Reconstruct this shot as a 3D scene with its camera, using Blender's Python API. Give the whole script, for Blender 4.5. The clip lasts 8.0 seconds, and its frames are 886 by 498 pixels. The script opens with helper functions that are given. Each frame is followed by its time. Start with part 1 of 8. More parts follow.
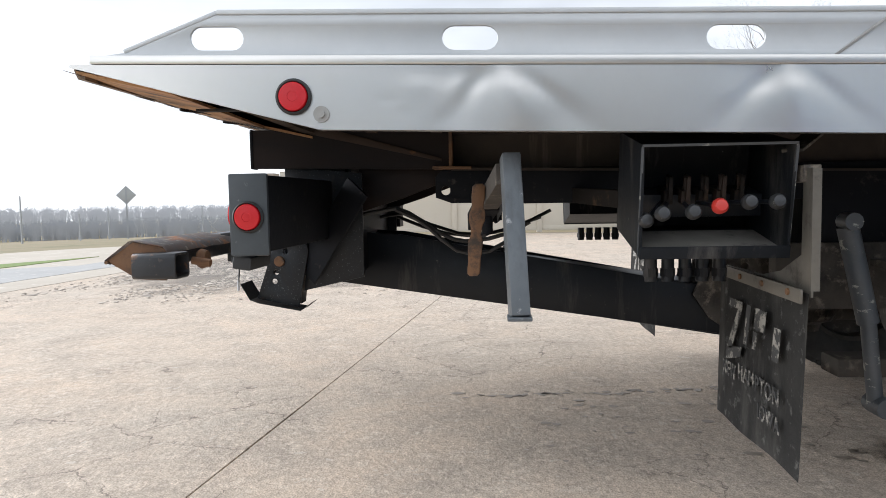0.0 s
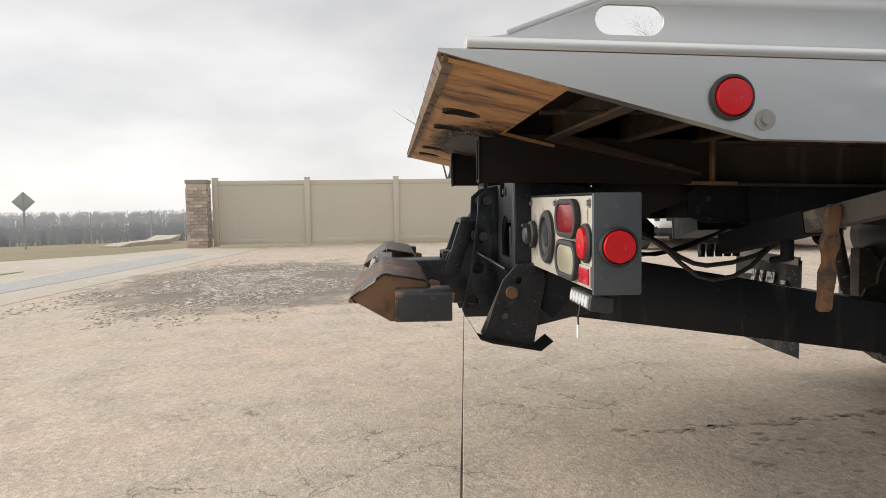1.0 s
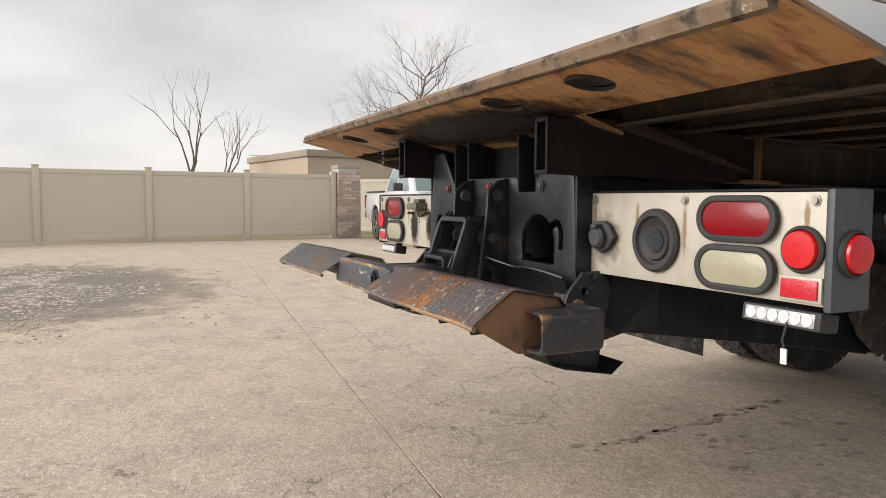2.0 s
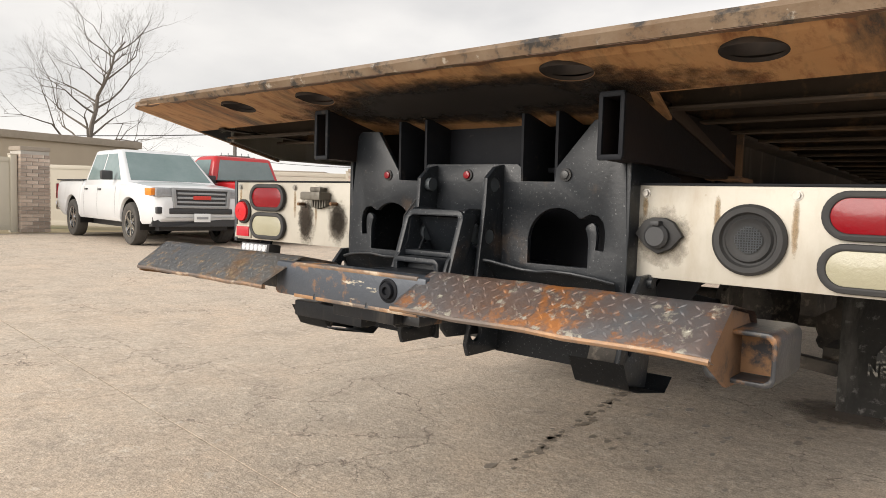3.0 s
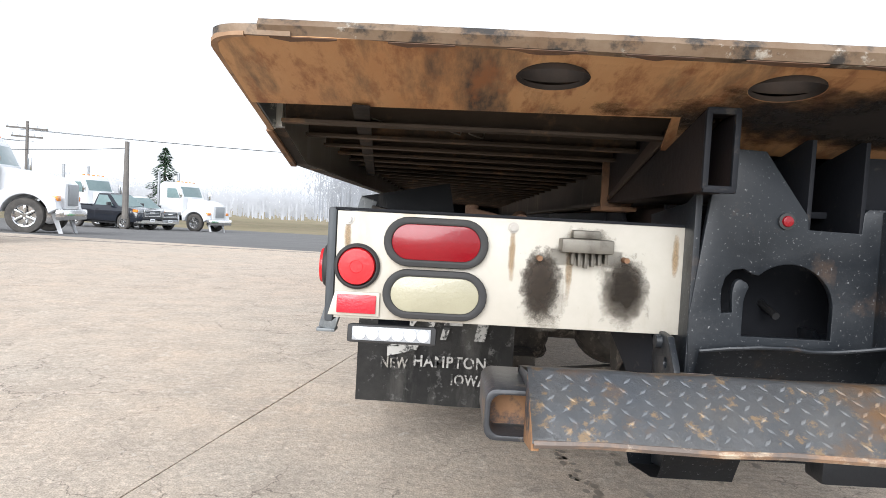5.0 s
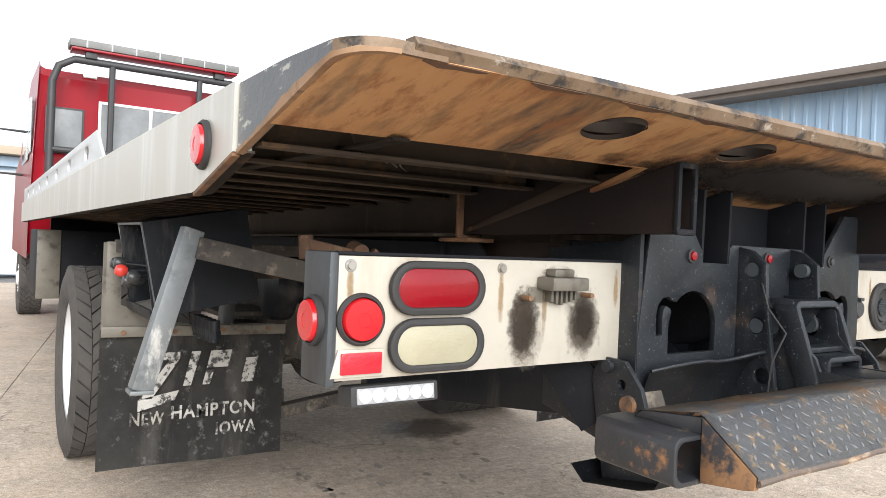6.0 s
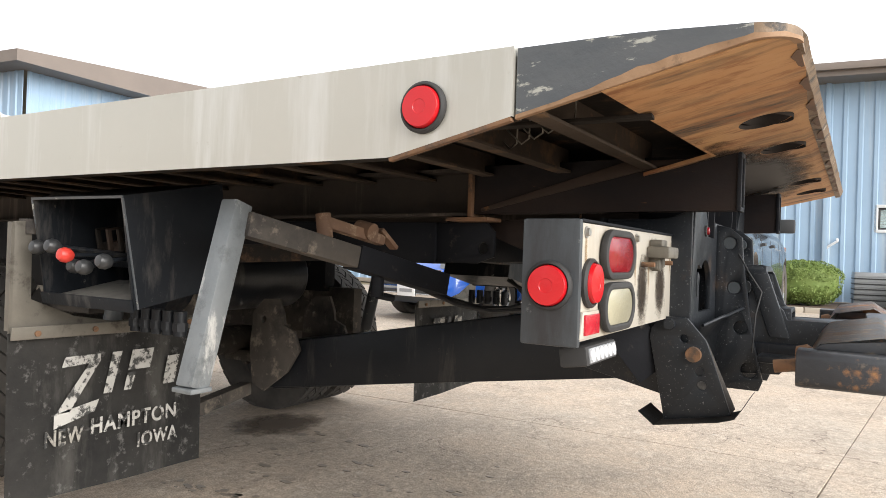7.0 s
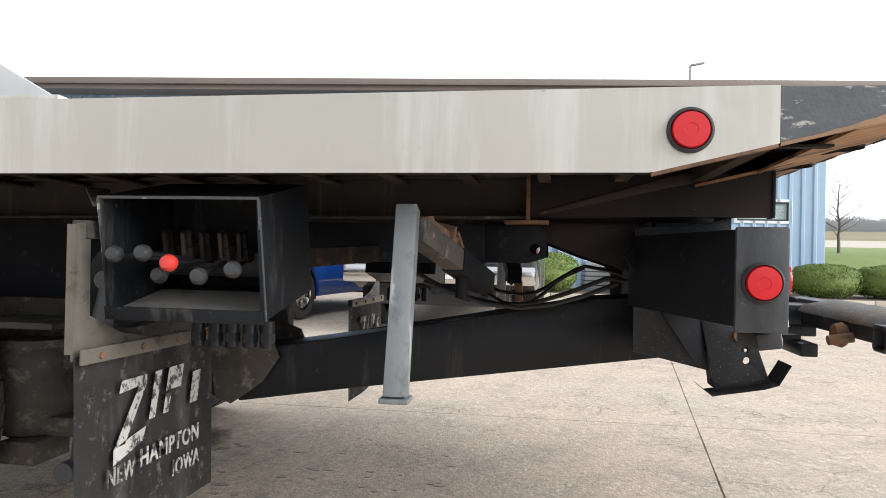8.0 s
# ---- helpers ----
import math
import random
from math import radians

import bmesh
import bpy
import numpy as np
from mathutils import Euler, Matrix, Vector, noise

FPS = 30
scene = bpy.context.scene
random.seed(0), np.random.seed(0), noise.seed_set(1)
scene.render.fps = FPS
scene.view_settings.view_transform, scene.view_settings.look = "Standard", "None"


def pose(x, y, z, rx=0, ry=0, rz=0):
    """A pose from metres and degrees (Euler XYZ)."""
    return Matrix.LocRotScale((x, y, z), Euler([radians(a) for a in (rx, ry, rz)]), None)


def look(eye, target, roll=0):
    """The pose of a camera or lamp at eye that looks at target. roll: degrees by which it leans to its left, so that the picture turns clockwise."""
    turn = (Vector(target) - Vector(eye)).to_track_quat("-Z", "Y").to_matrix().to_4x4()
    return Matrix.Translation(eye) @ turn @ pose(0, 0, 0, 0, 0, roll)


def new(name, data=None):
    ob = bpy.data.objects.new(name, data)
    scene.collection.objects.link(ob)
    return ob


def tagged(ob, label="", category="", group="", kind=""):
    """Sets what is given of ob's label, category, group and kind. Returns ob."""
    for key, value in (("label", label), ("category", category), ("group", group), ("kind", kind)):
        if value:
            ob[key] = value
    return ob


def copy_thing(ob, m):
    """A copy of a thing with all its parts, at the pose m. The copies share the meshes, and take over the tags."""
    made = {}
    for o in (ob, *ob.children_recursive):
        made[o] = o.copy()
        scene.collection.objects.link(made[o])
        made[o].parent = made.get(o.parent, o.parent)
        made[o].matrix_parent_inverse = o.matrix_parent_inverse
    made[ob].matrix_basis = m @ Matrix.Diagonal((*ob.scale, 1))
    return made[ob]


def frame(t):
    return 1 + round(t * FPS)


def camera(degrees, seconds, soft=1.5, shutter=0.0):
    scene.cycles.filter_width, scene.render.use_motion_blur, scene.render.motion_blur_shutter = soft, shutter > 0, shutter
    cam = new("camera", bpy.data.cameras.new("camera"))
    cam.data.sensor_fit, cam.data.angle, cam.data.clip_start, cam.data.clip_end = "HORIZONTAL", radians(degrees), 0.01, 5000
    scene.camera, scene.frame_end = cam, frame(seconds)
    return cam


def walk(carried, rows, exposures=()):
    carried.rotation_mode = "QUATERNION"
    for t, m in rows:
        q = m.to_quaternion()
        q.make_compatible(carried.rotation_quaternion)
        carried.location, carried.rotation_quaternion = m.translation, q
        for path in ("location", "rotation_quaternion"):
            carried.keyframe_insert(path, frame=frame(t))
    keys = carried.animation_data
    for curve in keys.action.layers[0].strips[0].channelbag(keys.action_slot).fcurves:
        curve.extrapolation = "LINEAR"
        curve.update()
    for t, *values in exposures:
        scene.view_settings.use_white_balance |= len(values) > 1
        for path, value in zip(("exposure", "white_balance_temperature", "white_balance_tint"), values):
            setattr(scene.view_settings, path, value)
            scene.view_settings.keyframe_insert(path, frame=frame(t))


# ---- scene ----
cam = camera(64.6, 8.0, 0.9)
PATH = [
    (0, (2.838, 0.666, 0.886), (0.848, 0.526, 0.743), -1.0),
    (0.2, (2.754, 0.437, 0.89), (0.76, 0.337, 0.773), -1.3),
    (0.5, (2.694, 0.095, 0.923), (0.698, 0.079, 0.798), -0.8),
    (0.8, (2.572, -0.222, 0.943), (0.577, -0.155, 0.823), -1.0),
    (1, (2.476, -0.415, 0.941), (0.485, -0.268, 0.812), -0.9),
    (1.2, (2.366, -0.589, 0.953), (0.389, -0.312, 0.833), -0.6),
    (1.5, (2.173, -0.834, 0.953), (0.238, -0.345, 0.819), -0.3),
    (1.7, (2.039, -0.944, 0.937), (0.145, -0.317, 0.798), -0.1),
    (2.8, (1.279, -1.397, 0.935), (-0.106, 0.04, 0.799), 1.3),
    (3, (1.084, -1.434, 0.907), (-0.198, 0.096, 0.772), 1.7),
    (3.2, (0.883, -1.467, 0.89), (-0.305, 0.137, 0.772), 2.2),
    (3.5, (0.568, -1.508, 0.924), (-0.478, 0.193, 0.806), 2.2),
    (4, (0.034, -1.452, 0.92), (-0.79, 0.367, 0.809), 2.3),
    (4.2, (-0.168, -1.435, 0.932), (-0.886, 0.428, 0.814), 2.3),
    (4.5, (-0.463, -1.391, 0.955), (-0.963, 0.543, 0.843), 2.4),
    (5.8, (-1.391, -1.063, 0.955), (-0.498, 0.727, 0.935), 2.8),
    (6, (-1.534, -0.994, 0.975), (-0.426, 0.671, 0.965), 2.4),
    (6.2, (-1.669, -0.877, 0.969), (-0.385, 0.657, 0.994), 2.5),
    (6.5, (-1.906, -0.739, 0.964), (-0.421, 0.602, 0.969), 2.2),
    (6.8, (-2.071, -0.531, 0.903), (-0.438, 0.623, 0.919), 2.0),
    (7, (-2.166, -0.393, 0.894), (-0.447, 0.629, 0.908), 1.9),
    (7.2, (-2.277, -0.26, 0.904), (-0.487, 0.631, 0.926), 1.8),
    (7.5, (-2.421, -0.024, 0.893), (-0.538, 0.649, 0.913), 1.5),
    (8, (-2.551, 0.456, 0.891), (-0.575, 0.766, 0.907), 1.2),
]
EXPOSURES = [(0.0, 0.74, 6050, 10), (0.6, 0.54, 6150, 10), (1.2, 0.36, 6800, 11), (1.7, 0.36, 6750, 12), (2.8, 0.44, 6900, 11), (3.5, 0.66, 6600, 11), (4.0, 0.75, 6100, 10),
             (4.5, 0.82, 6050, 10), (6.0, 0.96, 6300, 10), (6.5, 0.98, 6550, 11), (7.2, 0.98, 6450, 10), (8.0, 0.88, 6200, 10)]
walk(cam, [(t, look(eye, target, roll)) for t, eye, target, roll in PATH], EXPOSURES)

# ---------------------------------------------------------------- light
world = bpy.data.worlds.new("overcast_sky")
scene.world = world
world.use_nodes = True
wn, wl = world.node_tree.nodes, world.node_tree.links
wn.clear()
w_out, w_bg = wn.new("ShaderNodeOutputWorld"), wn.new("ShaderNodeBackground")
w_sky = wn.new("ShaderNodeTexSky")
w_sky.sky_type, w_sky.sun_disc = "NISHITA", False
w_sky.sun_elevation, w_sky.sun_rotation = radians(32), radians(197)
w_co, w_map, w_noise, w_ramp = (wn.new(k) for k in ("ShaderNodeTexCoord", "ShaderNodeMapping", "ShaderNodeTexNoise", "ShaderNodeValToRGB"))
w_map.inputs["Scale"].default_value = (1.0, 1.0, 2.6)
w_noise.inputs["Scale"].default_value, w_noise.inputs["Detail"].default_value = 2.1, 7
w_noise.inputs["Roughness"].default_value = 0.5
w_ramp.color_ramp.elements[0].position, w_ramp.color_ramp.elements[0].color = 0.36, (0.70, 0.71, 0.73, 1)
w_ramp.color_ramp.elements[1].position, w_ramp.color_ramp.elements[1].color = 0.64, (1.0, 1.0, 1.0, 1)
w_scale = wn.new("ShaderNodeVectorMath")
w_scale.operation, w_scale.inputs["Scale"].default_value = "SCALE", 0.1
w_mix = wn.new("ShaderNodeMix")
w_mix.data_type, w_mix.inputs["Factor"].default_value = "RGBA", 0.9
wl.new(w_co.outputs["Generated"], w_map.inputs["Vector"])
wl.new(w_map.outputs[0], w_noise.inputs["Vector"])
wl.new(w_noise.outputs["Fac"], w_ramp.inputs["Fac"])
wl.new(w_sky.outputs[0], w_scale.inputs[0])
wl.new(w_scale.outputs[0], w_mix.inputs["A"])
wl.new(w_ramp.outputs[0], w_mix.inputs["B"])
w_dot, w_gain, w_tint = wn.new("ShaderNodeVectorMath"), wn.new("ShaderNodeMath"), wn.new("ShaderNodeVectorMath")
w_dot.operation, w_dot.inputs[1].default_value = "DOT_PRODUCT", (0.74, -0.16, -1.05)
w_gain.operation, w_gain.inputs[1].default_value, w_gain.inputs[2].default_value = "MULTIPLY_ADD", 0.42, 1.06
w_tint.operation = "SCALE"
wl.new(w_co.outputs["Generated"], w_dot.inputs[0])
wl.new(w_dot.outputs["Value"], w_gain.inputs[0])
wl.new(w_mix.outputs["Result"], w_tint.inputs[0])
wl.new(w_gain.outputs[0], w_tint.inputs["Scale"])
wl.new(w_tint.outputs[0], w_bg.inputs["Color"])
wl.new(w_bg.outputs[0], w_out.inputs["Surface"])
w_bg.inputs["Strength"].default_value = 1.08

sun = new("sun", bpy.data.lights.new("sun", "SUN"))
sun.data.energy, sun.data.angle, sun.data.color = 2.7, radians(45), (1.0, 0.97, 0.93)
sun.matrix_world = look((0, 0, 30), (3, 10, 25.4))


# ---------------------------------------------------------------- materials
def mk(name, c1, c2=None, scale=3.0, c3=None, scale3=14.0, at3=0.62, soft3=0.05, rough=0.6, rough2=None, metal=0.0, bump=0.15, bscale=60.0,
       stretch=(1, 1, 1), at2=0.5, soft2=0.2, coat=0.0, vary=0.0, island=0.0, emit=0.0, spec=0.5, c4=None, scale4=4.0, at4=0.6, soft4=0.08, stretch4=(1, 1, 1)):
    """A painted, worn or mineral surface: two colours mixed by large stains, a third by small chips, a fourth by streaks, with fine relief."""
    m = bpy.data.materials.new(name)
    m.use_nodes = True
    n, l = m.node_tree.nodes, m.node_tree.links
    b = n["Principled BSDF"]
    co = n.new("ShaderNodeTexCoord").outputs["Object"]

    def stain(sc, st, detail=9, rgh=0.68):
        mp, nz = n.new("ShaderNodeMapping"), n.new("ShaderNodeTexNoise")
        mp.inputs["Scale"].default_value = st
        nz.inputs["Scale"].default_value, nz.inputs["Detail"].default_value, nz.inputs["Roughness"].default_value = sc, detail, rgh
        l.new(co, mp.inputs["Vector"])
        l.new(mp.outputs[0], nz.inputs["Vector"])
        return nz.outputs["Fac"]

    def step(fac, at, soft):
        r = n.new("ShaderNodeMapRange")
        r.inputs["From Min"].default_value, r.inputs["From Max"].default_value = at - soft, at + soft
        l.new(fac, r.inputs["Value"])
        return r.outputs[0]

    def mix(fac, a, c):
        x = n.new("ShaderNodeMix")
        x.data_type = "RGBA"
        l.new(fac, x.inputs["Factor"])
        for sock, v in (("A", a), ("B", c)):
            if isinstance(v, tuple):
                x.inputs[sock].default_value = (*v, 1)
            else:
                l.new(v, x.inputs[sock])
        return x.outputs["Result"]

    c2 = c2 or tuple(v * 0.8 for v in c1)
    big = step(stain(scale, stretch), at2, soft2)
    col = mix(big, c1, c2)
    if c4:
        col = mix(step(stain(scale4, stretch4), at4, soft4), col, c4)
    if c3:
        col = mix(step(stain(scale3, stretch), at3, soft3), col, c3)
    if vary or island:
        info, hsv = n.new("ShaderNodeNewGeometry" if island else "ShaderNodeObjectInfo"), n.new("ShaderNodeHueSaturation")
        r = n.new("ShaderNodeMapRange")
        r.inputs["To Min"].default_value, r.inputs["To Max"].default_value = 1 - vary - island, 1 + vary + island
        l.new(info.outputs["Random Per Island" if island else "Random"], r.inputs["Value"])
        l.new(r.outputs[0], hsv.inputs["Value"])
        l.new(col, hsv.inputs["Color"])
        col = hsv.outputs[0]
    l.new(col, b.inputs["Base Color"])
    rr = n.new("ShaderNodeMapRange")
    rr.inputs["To Min"].default_value, rr.inputs["To Max"].default_value = rough, rough if rough2 is None else rough2
    l.new(big, rr.inputs["Value"])
    l.new(rr.outputs[0], b.inputs["Roughness"])
    b.inputs["Metallic"].default_value = metal
    b.inputs["Coat Weight"].default_value = coat
    b.inputs["Specular IOR Level"].default_value = spec
    if bump:
        bp = n.new("ShaderNodeBump")
        bp.inputs["Strength"].default_value, bp.inputs["Distance"].default_value = bump, 0.004
        l.new(stain(bscale, (1, 1, 1), 6, 0.6), bp.inputs["Height"])
        l.new(bp.outputs[0], b.inputs["Normal"])
    if emit:
        b.inputs["Emission Color"].default_value, b.inputs["Emission Strength"].default_value = (*c1, 1), emit
    return m


def glass(name, tint, rough=0.03, opaque=False):
    m = bpy.data.materials.new(name)
    m.use_nodes = True
    b = m.node_tree.nodes["Principled BSDF"]
    b.inputs["Base Color"].default_value = (*tint, 1)
    b.inputs["Roughness"].default_value = rough
    b.inputs["IOR"].default_value = 1.5
    b.inputs["Transmission Weight"].default_value = 0.0 if opaque else 0.9
    return m


def stain_mat(name, colour, colour2, rough=0.7, strength=1.0, grain=9.0, level=False, edge=(0.70, 1.15)):
    """A stain that fades out unevenly from the middle of its patch."""
    m = bpy.data.materials.new(name)
    m.use_nodes = True
    n, l = m.node_tree.nodes, m.node_tree.links
    b = n["Principled BSDF"]
    co, mp, gr = n.new("ShaderNodeTexCoord"), n.new("ShaderNodeMapping"), n.new("ShaderNodeTexGradient")
    mp.inputs["Location"].default_value, mp.inputs["Scale"].default_value = (-1, -1, -1), (2, 2, 2)
    gr.gradient_type = "SPHERICAL"
    flat = n.new("ShaderNodeVectorMath")
    flat.operation, flat.inputs[1].default_value = "MULTIPLY", (1, 1, 0) if level else (1, 0, 1)
    l.new(co.outputs["Generated"], mp.inputs["Vector"])
    l.new(mp.outputs[0], flat.inputs[0])
    l.new(flat.outputs[0], gr.inputs["Vector"])
    nz, mix, ramp = n.new("ShaderNodeTexNoise"), n.new("ShaderNodeMath"), n.new("ShaderNodeMapRange")
    nz.inputs["Scale"].default_value, nz.inputs["Detail"].default_value, nz.inputs["Roughness"].default_value = grain, 8, 0.7
    l.new(co.outputs["Object"], nz.inputs["Vector"])
    mix.operation = "ADD"
    l.new(gr.outputs["Fac"], mix.inputs[0])
    l.new(nz.outputs["Fac"], mix.inputs[1])
    ramp.inputs["From Min"].default_value, ramp.inputs["From Max"].default_value, ramp.inputs["To Max"].default_value = *edge, strength
    l.new(mix.outputs[0], ramp.inputs["Value"])
    l.new(ramp.outputs[0], b.inputs["Alpha"])
    cm = n.new("ShaderNodeMix")
    cm.data_type = "RGBA"
    cm.inputs["A"].default_value, cm.inputs["B"].default_value = (*colour, 1), (*colour2, 1)
    l.new(nz.outputs["Fac"], cm.inputs["Factor"])
    l.new(cm.outputs["Result"], b.inputs["Base Color"])
    b.inputs["Roughness"].default_value = rough
    return m


def concrete(name):
    """Worn tan concrete: broad stains, scaled flakes, pale aggregate, grit and pits, with hairline cracks here and there."""
    m = mk(name, (0.555, 0.435, 0.328), (0.47, 0.412, 0.342), 0.7, c3=(0.53, 0.45, 0.365), scale3=7.5, at3=0.59, soft3=0.06, rough=0.88, bump=1.0, bscale=60,
           c4=(0.40, 0.335, 0.27), scale4=3.1, at4=0.54, soft4=0.12)
    n, l = m.node_tree.nodes, m.node_tree.links
    b = n["Principled BSDF"]
    co = n.new("ShaderNodeTexCoord").outputs["Object"]
    col = b.inputs["Base Color"].links[0].from_socket

    def fit(sock, a0, a1, b0, b1):
        r = n.new("ShaderNodeMapRange")
        for key, v in (("From Min", a0), ("From Max", a1), ("To Min", b0), ("To Max", b1)):
            r.inputs[key].default_value = v
        l.new(sock, r.inputs["Value"])
        return r.outputs[0]

    def times(a, c):
        x = n.new("ShaderNodeMath")
        x.operation = "MULTIPLY"
        l.new(a, x.inputs[0])
        l.new(c, x.inputs[1])
        return x.outputs[0]

    def blend(fac, a, colour):
        x = n.new("ShaderNodeMix")
        x.data_type = "RGBA"
        x.inputs["B"].default_value = (*colour, 1)
        l.new(fac, x.inputs["Factor"])
        l.new(a, x.inputs["A"])
        return x.outputs["Result"]

    def fuzz(scale, detail, rough, vec=co):
        x = n.new("ShaderNodeTexNoise")
        x.inputs["Scale"].default_value, x.inputs["Detail"].default_value, x.inputs["Roughness"].default_value = scale, detail, rough
        l.new(vec, x.inputs["Vector"])
        return x

    def cells(scale, feature, vec):
        x = n.new("ShaderNodeTexVoronoi")
        x.feature, x.inputs["Scale"].default_value = feature, scale
        l.new(vec, x.inputs["Vector"])
        return x

    def chosen(v, least):
        split = n.new("ShaderNodeSeparateColor")
        l.new(v.outputs["Color"], split.inputs["Color"])
        return fit(split.outputs[0], least, least + 0.02, 0, 1)

    add = n.new("ShaderNodeVectorMath")
    add.operation, add.inputs[1].default_value = "MULTIPLY_ADD", (0.5, 0.5, 0.5)
    l.new(fuzz(2.5, 6, 0.6).outputs["Color"], add.inputs[0])
    l.new(co, add.inputs[2])
    bent = add.outputs[0]
    tone = n.new("ShaderNodeHueSaturation")
    l.new(times(fit(fuzz(30, 10, 0.85).outputs["Fac"], 0.3, 0.7, 0.54, 1.44), fit(fuzz(150, 4, 0.7).outputs["Fac"], 0.3, 0.7, 0.58, 1.42)), tone.inputs["Value"])
    l.new(col, tone.inputs["Color"])
    col = tone.outputs[0]
    flake = cells(24, "F1", bent)
    col = blend(times(chosen(flake, 0.90), fit(flake.outputs["Distance"], 0.22, 0.40, 0.5, 0)), col, (0.66, 0.60, 0.52))
    pit = cells(34, "F1", bent)
    col = blend(times(chosen(pit, 0.66), fit(pit.outputs["Distance"], 0.10, 0.22, 0.7, 0)), col, (0.22, 0.18, 0.145))
    where = fuzz(0.8, 6, 0.6).outputs["Fac"]
    for scale, wide, lo, hi, strength in ((2.5, 0.012, 0.47, 0.57, 0.75), (6.5, 0.014, 0.58, 0.66, 0.4)):
        edge_d = cells(scale, "DISTANCE_TO_EDGE", bent).outputs["Distance"]
        col = blend(times(fit(edge_d, wide * 0.3, wide, strength, 0.0), fit(where, lo, hi, 0, 1)), col, (0.135, 0.105, 0.085))
    l.new(col, b.inputs["Base Color"])
    return m


M_CONC = concrete("concrete")
M_JOINT = mk("joint_filler", (0.25, 0.21, 0.17), (0.36, 0.30, 0.24), 5, rough=0.95, c3=(0.15, 0.13, 0.11), scale3=3, at3=0.60, soft3=0.06)
M_DRIVE = mk("pale_concrete", (0.49, 0.44, 0.37), (0.42, 0.37, 0.305), 0.6, rough=0.9, bump=0.3, c3=(0.54, 0.50, 0.44), scale3=4, at3=0.6)
M_DRIVEGREY = mk("blue_grey_concrete", (0.40, 0.395, 0.385), (0.34, 0.335, 0.325), 0.9, c3=(0.47, 0.455, 0.43), scale3=6, at3=0.6, rough=0.9, bump=0.3)
M_ASPH = mk("asphalt", (0.11, 0.108, 0.105), (0.16, 0.155, 0.15), 0.5, c3=(0.24, 0.23, 0.22), scale3=40, rough=0.9, bump=0.5, bscale=90)
M_GRASS = mk("winter_grass", (0.20, 0.165, 0.085), (0.27, 0.215, 0.13), 0.05, c3=(0.13, 0.135, 0.055), scale3=0.6, at3=0.6, soft3=0.1, rough=0.95, bump=0.8, bscale=25)
M_GREEN = mk("green_grass", (0.14, 0.22, 0.05), (0.21, 0.25, 0.09), 0.8, rough=0.95, bump=0.8, bscale=60)
M_MULCH = mk("mulch", (0.07, 0.045, 0.032), (0.12, 0.085, 0.06), 3, rough=1, bump=1.0, bscale=60)
M_ALU = mk("aluminium_rail", (0.50, 0.485, 0.430), (0.56, 0.54, 0.485), 1.6, rough=0.38, rough2=0.48, metal=0.6, bump=0.05, bscale=8, c4=(0.64, 0.63, 0.59), scale4=10, at4=0.585, soft4=0.09, stretch4=(1, 1, 0.10), c3=(0.45, 0.42, 0.36), scale3=26, at3=0.70, soft3=0.03)
M_ALU_DENT = mk("dented_aluminium_rail", (0.68, 0.66, 0.625), (0.60, 0.585, 0.555), 1.3, rough=0.27, rough2=0.38, metal=0.88, bump=0.10, bscale=6, c3=(0.36, 0.25, 0.15), scale3=11, at3=0.77, soft3=0.02)
M_PANEL = mk("aluminium_side_board", (0.55, 0.56, 0.56), (0.46, 0.475, 0.48), 3, rough=0.42, metal=0.4, bump=0.06, bscale=25, c4=(0.30, 0.27, 0.23), scale4=9, at4=0.68, soft4=0.02, stretch4=(1, 0.25, 1.6))
M_RUST = mk("rusty_ramp_steel", (0.51, 0.300, 0.140), (0.42, 0.205, 0.080), 3.4, c3=(0.25, 0.105, 0.04), scale3=17, at3=0.57, soft3=0.07, rough=0.7, metal=0.0, bump=0.25, bscale=50,
            stretch=(1.4, 0.45, 1), c4=(0.050, 0.038, 0.030), scale4=3.6, at4=0.585, soft4=0.09, stretch4=(2.6, 0.55, 1))
M_RUSTCLEAN = mk("brown_rust_plate", (0.22, 0.115, 0.055), (0.13, 0.072, 0.042), 6, c3=(0.06, 0.045, 0.035), scale3=12, at3=0.57, soft3=0.06, rough=0.8, bump=0.35)
M_EDGE = mk("worn_tail_edge", (0.24, 0.18, 0.125), (0.15, 0.09, 0.05), 9, c3=(0.045, 0.04, 0.036), scale3=16, at3=0.57, rough=0.6, metal=0.3, bump=0.4, c4=(0.42, 0.38, 0.32), scale4=24, at4=0.64, soft4=0.03)
M_BARERUST = mk("bare_rust_strip", (0.34, 0.215, 0.125), (0.20, 0.11, 0.055), 11, c3=(0.10, 0.065, 0.042), scale3=19, at3=0.62, soft3=0.06, rough=0.7, bump=0.3)
M_NOTCH = mk("dark_wear_strip", (0.075, 0.05, 0.038), (0.16, 0.08, 0.04), 14, rough=0.7)
M_SCRAPED = mk("scraped_dark_paint", (0.060, 0.070, 0.080), (0.10, 0.105, 0.11), 5, c3=(0.38, 0.38, 0.34), scale3=19, at3=0.615, soft3=0.02, rough=0.45, bump=0.35, bscale=40, stretch=(1, 0.6, 1.6))
M_BLACK = mk("black_frame_paint", (0.008, 0.009, 0.012), (0.016, 0.017, 0.020), 3, c3=(0.05, 0.045, 0.04), scale3=22, at3=0.66, soft3=0.05, rough=0.55, bump=0.2, bscale=50, spec=0.12)
